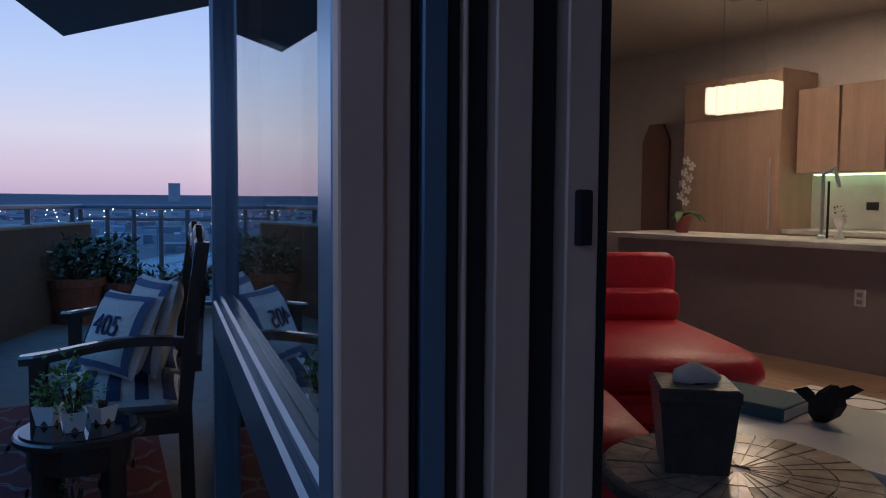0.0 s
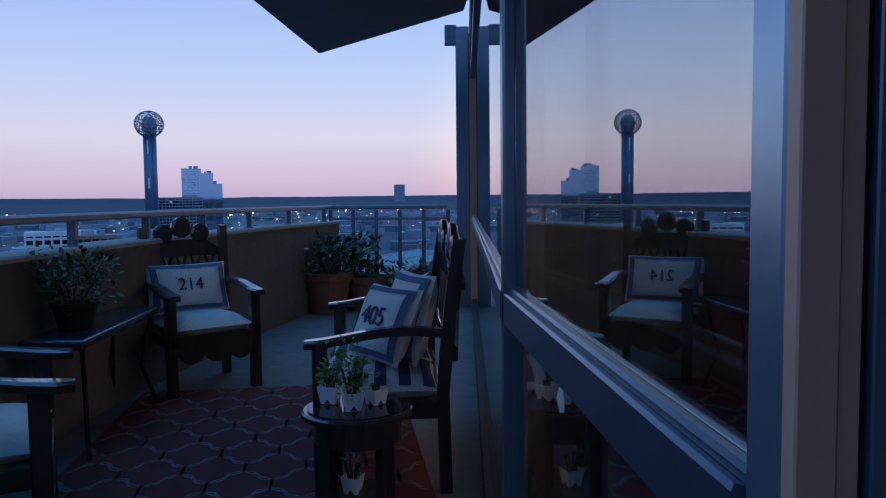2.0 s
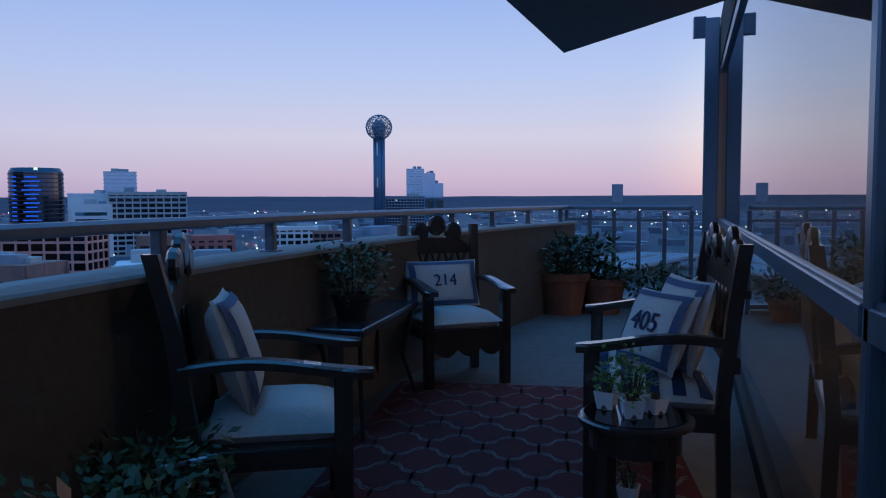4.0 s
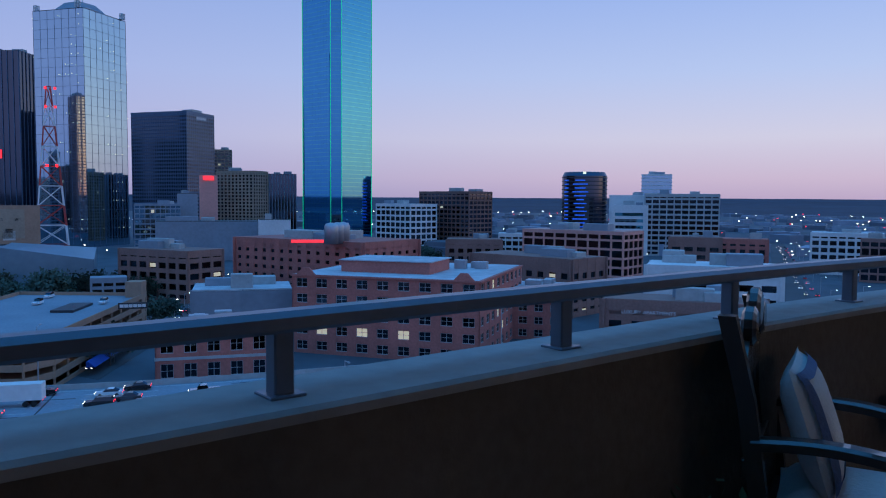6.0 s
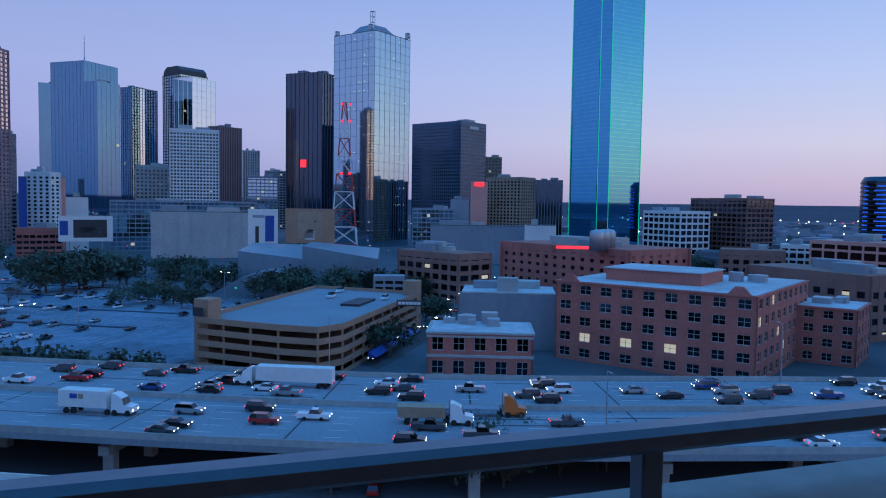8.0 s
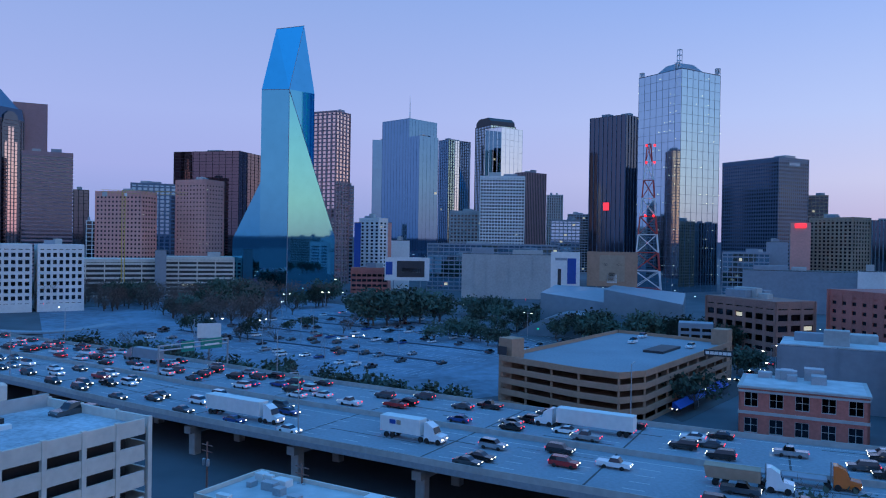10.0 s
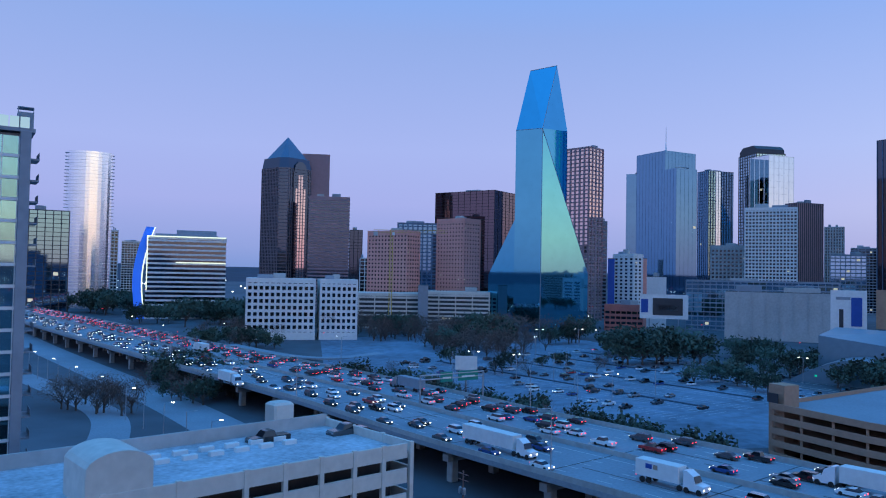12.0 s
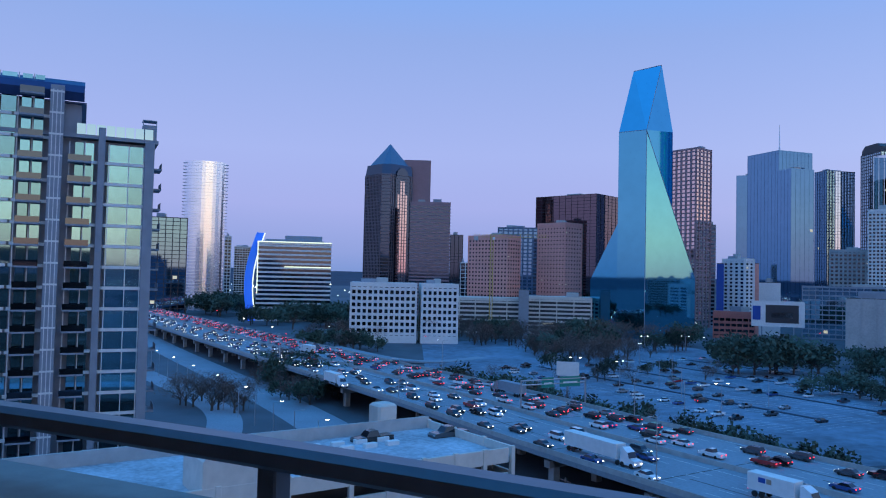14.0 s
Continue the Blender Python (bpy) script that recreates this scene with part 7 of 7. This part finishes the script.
CEIL = 2.95


def room_shell():
    f = [(2.45, 8.45), (6.94, 9.1), (9.76, -2.1), (9.7, -5), (1.955, -5), (1.955, 1.0), (2.36, 8.3)]
    fl = tagged(part("floor_living_room", Mb().loft([f, f], [-0.28, 0.001]), M["oak"]), "pale oak plank living room floor", "floor", kind="structure")
    plank = Mb().bev(0, 0, 0.0, 1.6, 0.118, 0.004, 0.001).mesh("plank", M["oak"])
    for i in range(10):
        for j in range(9):
            at = ROOM @ pose(0.2 + (j % 2) * 0.4 + (i % 3) * 1.62, -0.45 - j * 0.12 - (i // 3) * 1.08, 0.002)
            if at.translation.x > 3.2 and at.translation.y > -4:
                part("plank", plank, None, fl, at=at)
    tagged(part("ceiling", Mb().loft([f, f], [CEIL, CEIL + 0.1]), M["ceilpaint"]), "plain warm white ceiling", "ceiling", kind="structure")
    tagged(part("wall_kitchen", Mb().box(3, 2.15, 0, 12, 0.2, CEIL), M["plaster"], at=ROOM), "warm white kitchen wall", "wall", kind="structure")
    tagged(part("wall_north", Mb().loft([[(2.3, 8.42), (6.96, 9.12), (6.94, 9.3), (2.3, 8.6)]] * 2, [0, CEIL]), M["plaster"]), "warm white end wall", "wall", kind="structure")
    tagged(part("wall_south", Mb().box(5.8, -5.1, 0, 7.8, 0.2, CEIL), M["plaster"]), "warm white wall behind the room", "wall", kind="structure")
    tagged(part("wall_over_doors", Mb().box(1.9, -1.9, 2.46, 0.09, 5.4, CEIL - 2.46), M["plaster"]), "wall strip over the sliding doors", "wall", kind="structure")
    for x, y, w in ((1.10, 0.75, 0.55), (1.60, 0.95, 0.5)):
        v = thing("ceiling_vent", "slotted brown grey ceiling air vent", "vent", ROOM @ pose(x, y, CEIL))
        part("frame", Mb().bev(0, 0, -0.012, w, 0.14, 0.011, 0.003), M["greypaint"], v)
        for k in range(4):
            part("slat", Mb().box(0, -0.045 + 0.03 * k, -0.02, w - 0.05, 0.008, 0.008), M["seal"], v)
    d = thing("downlight", "small round recessed ceiling light", "light", ROOM @ pose(0.74, 0.63, CEIL))
    part("trim_ring", Mb().lathe([(0.07, -0.012), (0.075, -0.004), (0.05, -0.001)], n=20), M["greypaint"], d)


room_shell()


def warm_lamp(name, x, y, z, size, watts, col=(1.0, 0.74, 0.58)):
    l = bpy.data.lights.new(name, "AREA")
    l.shape, l.size, l.energy, l.color = "DISK", size, watts, col
    ob = new(name, l)
    ob.matrix_basis = ROOM @ pose(x, y, z)
    return ob


warm_lamp("downlight_lamp", 0.74, 0.63, CEIL - 0.03, 0.12, 13)
# two added fill lights without fixtures, to lift the room's brightness
warm_lamp("room_fill", 3.0, -0.7, CEIL - 0.03, 0.2, 15)
warm_lamp("room_fill", 2.2, 1.2, CEIL - 0.03, 0.2, 10)
warm_lamp("pendant_lamp", 1.03, 0.35, 1.86, 0.3, 7)


def kitchen():
    p = thing("kitchen_peninsula", "mauve grey kitchen peninsula with a white stone top", "kitchen counter", ROOM)
    part("front_panel", Mb().bev(2.3, 0.02, 0.0, 4.6, 0.05, 0.84, 0.005), M["greypaint"], p)
    part("carcass", Mb().box(2.3, 0.37, 0.0, 4.56, 0.62, 0.83), M["greypaint"], p)
    part("worktop", Mb().bev(2.27, 0.32, 0.842, 4.7, 0.82, 0.045, 0.006), M["marble"], p)
    o = part("outlet", Mb().bev(2.23, -0.012, 0.455, 0.075, 0.012, 0.115, 0.003), M["whitelacquer"], p, "white wall outlet")
    part("socket", Mb().box(2.23, -0.020, 0.47, 0.035, 0.006, 0.03).box(2.23, -0.020, 0.52, 0.035, 0.006, 0.03), M["greypaint"], o)
    t = thing("tall_cabinet", "tall pale maple cabinet enclosing the fridge", "cabinet", ROOM)
    part("body", Mb().box(0.06, 1.80, 0, 1.14, 0.5, 2.45), M["veneer"], t)
    part("upper_door", Mb().bev(0.06, 1.535, 2.03, 1.10, 0.02, 0.40, 0.003), M["veneer"], t)
    part("fridge_door", Mb().bev(0.06, 1.535, 0.1, 1.10, 0.02, 1.91, 0.003), M["veneer"], t)
    part("pull_bar", Mb().tube((-0.2, 1.50, 2.075), (0.35, 1.50, 2.075), 0.008), M["metal"], t)
    part("pull_bar", Mb().tube((0.55, 1.50, 0.9), (0.55, 1.50, 1.6), 0.008), M["metal"], t)
    part("side_panel", Mb().bev(0.66, 1.75, 0, 0.05, 0.6, 2.45, 0.003), M["veneer"], t)
    for k in range(7):
        c = thing("wall_cabinet", "pale maple kitchen wall cabinet", "cabinet", ROOM @ pose(0.92 + k * 0.42, 1.86, 1.45), "kitchen wall cabinets")
        part("body", Mb().box(0, 0, 0, 0.41, 0.34, 0.80), M["veneer"], c)
        part("door", Mb().bev(0, -0.182, 0.005, 0.40, 0.02, 0.79, 0.003), M["veneer"], c)
    tagged(part("light_strip", Mb().box(2.1, 1.95, 1.432, 2.7, 0.04, 0.012), M["undercab"], at=ROOM), "greenish light strip under the wall cabinets", "light")
    tagged(part("backsplash", Mb().bev(2.2, 2.03, 0.92, 3.2, 0.02, 0.52, 0.002), M["marble"], at=ROOM), "veined pale marble backsplash", "backsplash")
    b = thing("base_counter", "pale base counter along the kitchen wall", "kitchen counter", ROOM)
    part("body", Mb().box(2.3, 1.75, 0, 3.1, 0.52, 0.87), M["veneer"], b)
    part("worktop", Mb().bev(2.3, 1.73, 0.872, 3.15, 0.58, 0.04, 0.004), M["marble"], b)
    s = part("switch_plate", Mb().bev(1.28, 2.015, 1.10, 0.11, 0.01, 0.075, 0.002), M["seal"], at=ROOM)
    tagged(s, "dark double socket on the backsplash", "socket")
    f = thing("kitchen_tap", "tall chrome kitchen tap on the peninsula", "tap", ROOM @ pose(1.68, 0.45, 0.889))
    part("base", Mb().lathe([(0.03, 0), (0.028, 0.02), (0.018, 0.03)], n=16), M["metal"], f)
    part("spout", Mb().tube((0, 0, 0.02), (0, 0, 0.5), 0.014, n=10).tube((0, 0, 0.5), (0.02, 0.12, 0.55), 0.013, n=10).tube((0.02, 0.12, 0.55), (0.03, 0.18, 0.40), 0.016, n=10), M["metal"], f)
    part("spray_hose", Mb().tube((0.035, 0.02, 0.0), (0.035, 0.02, 0.44), 0.009, n=8), M["seal"], f)
    v = thing("bud_vase", "white hourglass vase with a dried sprig", "vase", ROOM @ pose(1.82, 0.45, 0.889))
    part("body", Mb().lathe([(0.045, 0), (0.012, 0.07), (0.045, 0.14), (0.03, 0.17), (0.012, 0.175)], n=16), M["whitelacquer"], v, smooth=True)
    part("sprig", leaves(30, 0.04, 0.07, 41, 0.02), M["bark"], v, at=pose(0, 0, 0.17))


kitchen()


def orchid():
    t = thing("orchid", "white orchid in a dark red pot", "plant", ROOM @ pose(0.44, 0.35, 0.889))
    part("pot", Mb().lathe([(0.055, 0), (0.075, 0.14), (0.07, 0.15), (0.06, 0.14)], n=20), M["orchidpot"], t)
    for k in range(5):
        a = radians(72 * k + 10)
        lf = Mb()
        pts = [(0, 0.15, 0.02), (0.08, 0.19, 0.035), (0.16, 0.17, 0.034), (0.23, 0.10, 0.004)]
        for (r0, z0, w0), (r1, z1, w1) in zip(pts, pts[1:]):
            q = lambda r, z, s: (r * math.cos(a) - s * math.sin(a), r * math.sin(a) + s * math.cos(a), z)
            lf.quad(q(r0, z0, -w0), q(r1, z1, -w1), q(r1, z1, w1), q(r0, z0, w0))
            lf.quad(q(r0, z0 - 0.006, -w0), q(r1, z1 - 0.006, -w1), q(r1, z1 - 0.006, w1), q(r0, z0 - 0.006, w0))
        part("leaf", lf, M["foliage"], t)
    part("stem", Mb().tube((0, 0, 0.14), (-0.02, 0, 0.42), 0.005, n=5).tube((-0.02, 0, 0.42), (0.05, 0, 0.66), 0.004, n=5), M["foliage"], t)
    rg = random.Random(5)
    for k in range(8):
        z = 0.28 + k * 0.052
        bl = Mb()
        cx, cy = (-0.02 if k % 2 else 0.05) + 0.01 * k, -0.02
        for j in range(5):
            a = radians(72 * j + rg.uniform(-10, 10))
            dx, dz = 0.03 * math.cos(a), 0.03 * math.sin(a)
            px, pz = -dz * 0.55, dx * 0.55
            bl.quad((cx, cy, z), (cx + dx + px, cy - 0.008, z + dz + pz), (cx + dx * 1.5, cy - 0.004, z + dz * 1.5), (cx + dx - px, cy - 0.008, z + dz - pz))
        part("blossom", bl, M["tissue"], t)


M["orchidpot"] = surf("dark_red_pot", (0.16, 0.02, 0.02), 0.35, 0, 0.1, 10, 2, 0)
orchid()


def pendant():
    t = thing("pendant_lamp", "lit wavy white glass pendant lamp over the peninsula", "lamp", ROOM @ pose(1.02, 0.35, 1.92))
    n = 40
    out = [(-0.30 + 0.60 * k / n, -0.09 - 0.018 * math.sin(k * 0.95)) for k in range(n + 1)]
    ring = out + [(x, -y) for x, y in reversed(out)]
    part("shade", Mb().loft([ring, [(x * 1.01, y * 1.02) for x, y in ring], ring], [0, 0.11, 0.22]), M["shade"], t, "glowing wavy white shade")
    for sx in (-0.2, 0.2):
        part("wire", Mb().tube((sx, 0, 0.26), (sx, 0, CEIL - 1.90), 0.004, n=5), M["metal"], t)
    part("canopy", Mb().bev(0, 0, CEIL - 1.93, 0.5, 0.1, 0.03, 0.005), M["metal"], t)


pendant()


def soft_box(m, x, y, z, sx, sy, sz, r=0.06):
    """A padded block with rounded edges."""
    ring = []
    for k in range(16):
        a = 2 * math.pi * k / 16
        c, s = math.cos(a), math.sin(a)
        ring.append((math.copysign(abs(c) ** 0.25, c), math.copysign(abs(s) ** 0.25, s)))
    rings, zs = [], []
    for q, dz in ((0.94, 0), (1.0, r * 0.7), (1.0, sz - r), (0.975, sz - r * 0.35), (0.90, sz)):
        rings.append([(a * (sx / 2) * q, b * (sy / 2) * q) for a, b in ring])
        zs.append(z + dz)
    return m.loft(rings, zs, x, y)


def sofa():
    S = Matrix.Translation((4.74, 4.22, 0)) @ Matrix.Rotation(math.atan2(0.29, -0.957), 4, "Z")
    t = thing("sofa", "red leather modular sofa with low padded seats", "sofa", S)
    for x, y, w, d in ((0.46, 0.68, 0.92, 1.36), (1.40, 0.68, 0.92, 1.36), (1.40, 1.95, 0.92, 1.1)):
        part("seat_base", soft_box(Mb(), x, y, 0.07, w - 0.02, d - 0.02, 0.19), M["redleather"], t, smooth=False)
        part("seat_cushion", soft_box(Mb(), x, y, 0.262, w, d + 0.02, 0.16, 0.08), M["redleather"], t, smooth=True)
        for sx in (-0.35, 0.35):
            part("foot", Mb().bev(x + sx, y + d / 2 - 0.12, 0, 0.06, 0.06, 0.075, 0.004), M["seal"], t)
    for x in (0.46, 1.40):
        part("lumbar_roll", soft_box(Mb(), x, 0.10, 0.42, 0.86, 0.20, 0.19, 0.07), M["redleather"], t, smooth=True)
        part("backrest", soft_box(Mb(), x, -0.04, 0.30, 0.90, 0.17, 0.53, 0.07), M["redleather"], t, smooth=True)


sofa()


def mosaic_table():
    t = thing("mosaic_side_table", "round side table with a shell mosaic top", "table", pose(2.95, 1.60, 0))
    r, z = 0.33, 0.50
    top = part("tabletop", Mb().lathe([(r - 0.02, z - 0.045), (r, z - 0.035), (r, z - 0.008), (r - 0.01, z - 0.002)], n=48), M["stonebox"], t)
    for k in range(36):
        a0, a1 = 2 * math.pi * k / 36, 2 * math.pi * (k + 0.9) / 36
        for r0, r1 in ((0.03, 0.12), (0.125, 0.22), (0.225, 0.315)):
            m = Mb()
            m.loft([[(r0 * math.cos(a0), r0 * math.sin(a0)), (r1 * math.cos(a0), r1 * math.sin(a0)), (r1 * math.cos(a1), r1 * math.sin(a1)), (r0 * math.cos(a1), r0 * math.sin(a1))]] * 2,
                   [z - 0.003, z + 0.001 + 0.0012 * ((k * 7) % 3)])
            part("tile", m, M["shellmosaic"], top)
    part("pedestal", Mb().lathe([(0.2, 0), (0.2, 0.02), (0.06, 0.06), (0.05, 0.4), (0.16, z - 0.045)], n=24), M["stonebox"], t)
    b = thing("tissue_box", "dark carved stone tissue box cover with a tissue", "tissue box", pose(2.86, 1.66, 0.504, 0, 0, -28))
    q = [(-1, -1), (1, -1), (1, 1), (-1, 1)]
    part("cover", Mb().loft([[(a * s, c * s) for a, c in q] for s in (0.074, 0.092, 0.096, 0.096, 0.088)], [0, 0.175, 0.18, 0.205, 0.21]), M["stonebox"], b)
    part("opening", Mb().lathe([(0.04, 0.2105), (0.035, 0.2125)], n=16), M["seal"], b)
    ts = Mb()
    rg = random.Random(3)
    ring = 10
    ts.loft([[(s * (1 + 0.3 * math.sin(j * 2.3 + k)) * math.cos(2 * math.pi * j / ring) * 1.6, s * (1 + 0.3 * math.cos(j * 1.7 + k)) * math.sin(2 * math.pi * j / ring)) for j in range(ring)] for k, s in enumerate((0.028, 0.034, 0.024, 0.006))],
            [0.2, 0.222, 0.24, 0.256])
    part("tissue", ts, M["tissue"], b, smooth=True)


mosaic_table()


def coffee_corner():
    t = thing("coffee_table", "low white lacquered coffee table", "table", ROOM @ pose(3.45, -2.55, 0))
    part("tabletop", Mb().bev(0, -0.08, 0.30, 0.95, 0.70, 0.06, 0.008), M["whitelacquer"], t)
    part("shelf", Mb().bev(0.0, -0.08, 0.12, 0.85, 0.6, 0.04, 0.006), M["whitelacquer"], t)
    for sx in (-0.42, 0.42):
        for sy in (-0.38, 0.22):
            part("leg", Mb().bev(sx, sy, 0, 0.06, 0.06, 0.30, 0.004), M["whitelacquer"], t)
    b = thing("book", "large teal cloth book on the coffee table", "book", ROOM @ pose(3.16, -2.62, 0.361, 0, 0, 8))
    part("cover", Mb().bev(0, 0, 0, 0.36, 0.28, 0.05, 0.004), M["teal"], b)
    part("pages", Mb().box(0.004, 0, 0.006, 0.358, 0.272, 0.036), M["tissue"], b)
    bat = Mb()
    bat.loft([[(0.05 * math.cos(a) * s + 0.01 * k, 0.035 * math.sin(a) * s) for a in [2 * math.pi * j / 7 for j in range(7)]] for k, s in enumerate((0.5, 1.1, 1.3, 0.9, 0.3))], [0, 0.03, 0.07, 0.11, 0.14])
    bat.quad((-0.04, 0, 0.06), (-0.10, 0.02, 0.10), (-0.05, 0.01, 0.12), (-0.02, 0, 0.10)).quad((0.05, 0, 0.07), (0.14, -0.01, 0.14), (0.10, 0, 0.15), (0.03, 0, 0.12))
    tagged(part("figurine", bat, M["seal"], at=ROOM @ pose(3.42, -2.60, 0.361, 0, 0, 20)), "dark faceted sculpture on the coffee table", "figurine")
    r = thing("ring_rug", "white rug with black ring pattern", "rug", ROOM @ pose(3.6, -1.55, 0.006))
    part("rug_base", Mb().bev(0, 0, 0, 2.6, 1.7, 0.01, 0.003), M["tissue"], r)
    m = Mb()
    for i in range(9):
        for j in range(5):
            cx, cy, R = -1.16 + i * 0.29, -0.66 + j * 0.33, 0.13 if (i + j) % 2 else 0.10
            n = 18
            for k in range(n):
                a, b2 = 2 * math.pi * k / n, 2 * math.pi * (k + 1) / n
                m.quad((cx + R * math.cos(a), cy + R * math.sin(a), 0.0115), (cx + R * math.cos(b2), cy + R * math.sin(b2), 0.0115),
                       (cx + (R - 0.022) * math.cos(b2), cy + (R - 0.022) * math.sin(b2), 0.0115), (cx + (R - 0.022) * math.cos(a), cy + (R - 0.022) * math.sin(a), 0.0115))
    tagged(part("ring", m, M["seal"], r), "black ring", kind="stuff")


coffee_corner()
tagged(part("wall_mirror", Mb().loft([[(-1.5, 2.01), (-1.1, 2.01), (-1.1, 2.05), (-1.5, 2.05)], [(-1.5, 2.01), (-1.1, 2.01), (-1.1, 2.05), (-1.5, 2.05)], [(-1.4, 2.01), (-1.2, 2.01), (-1.2, 2.05), (-1.4, 2.05)]], [0.8, 1.9, 2.1]), M["brown"], at=ROOM),
       "dark arched panel on the wall", "panel")
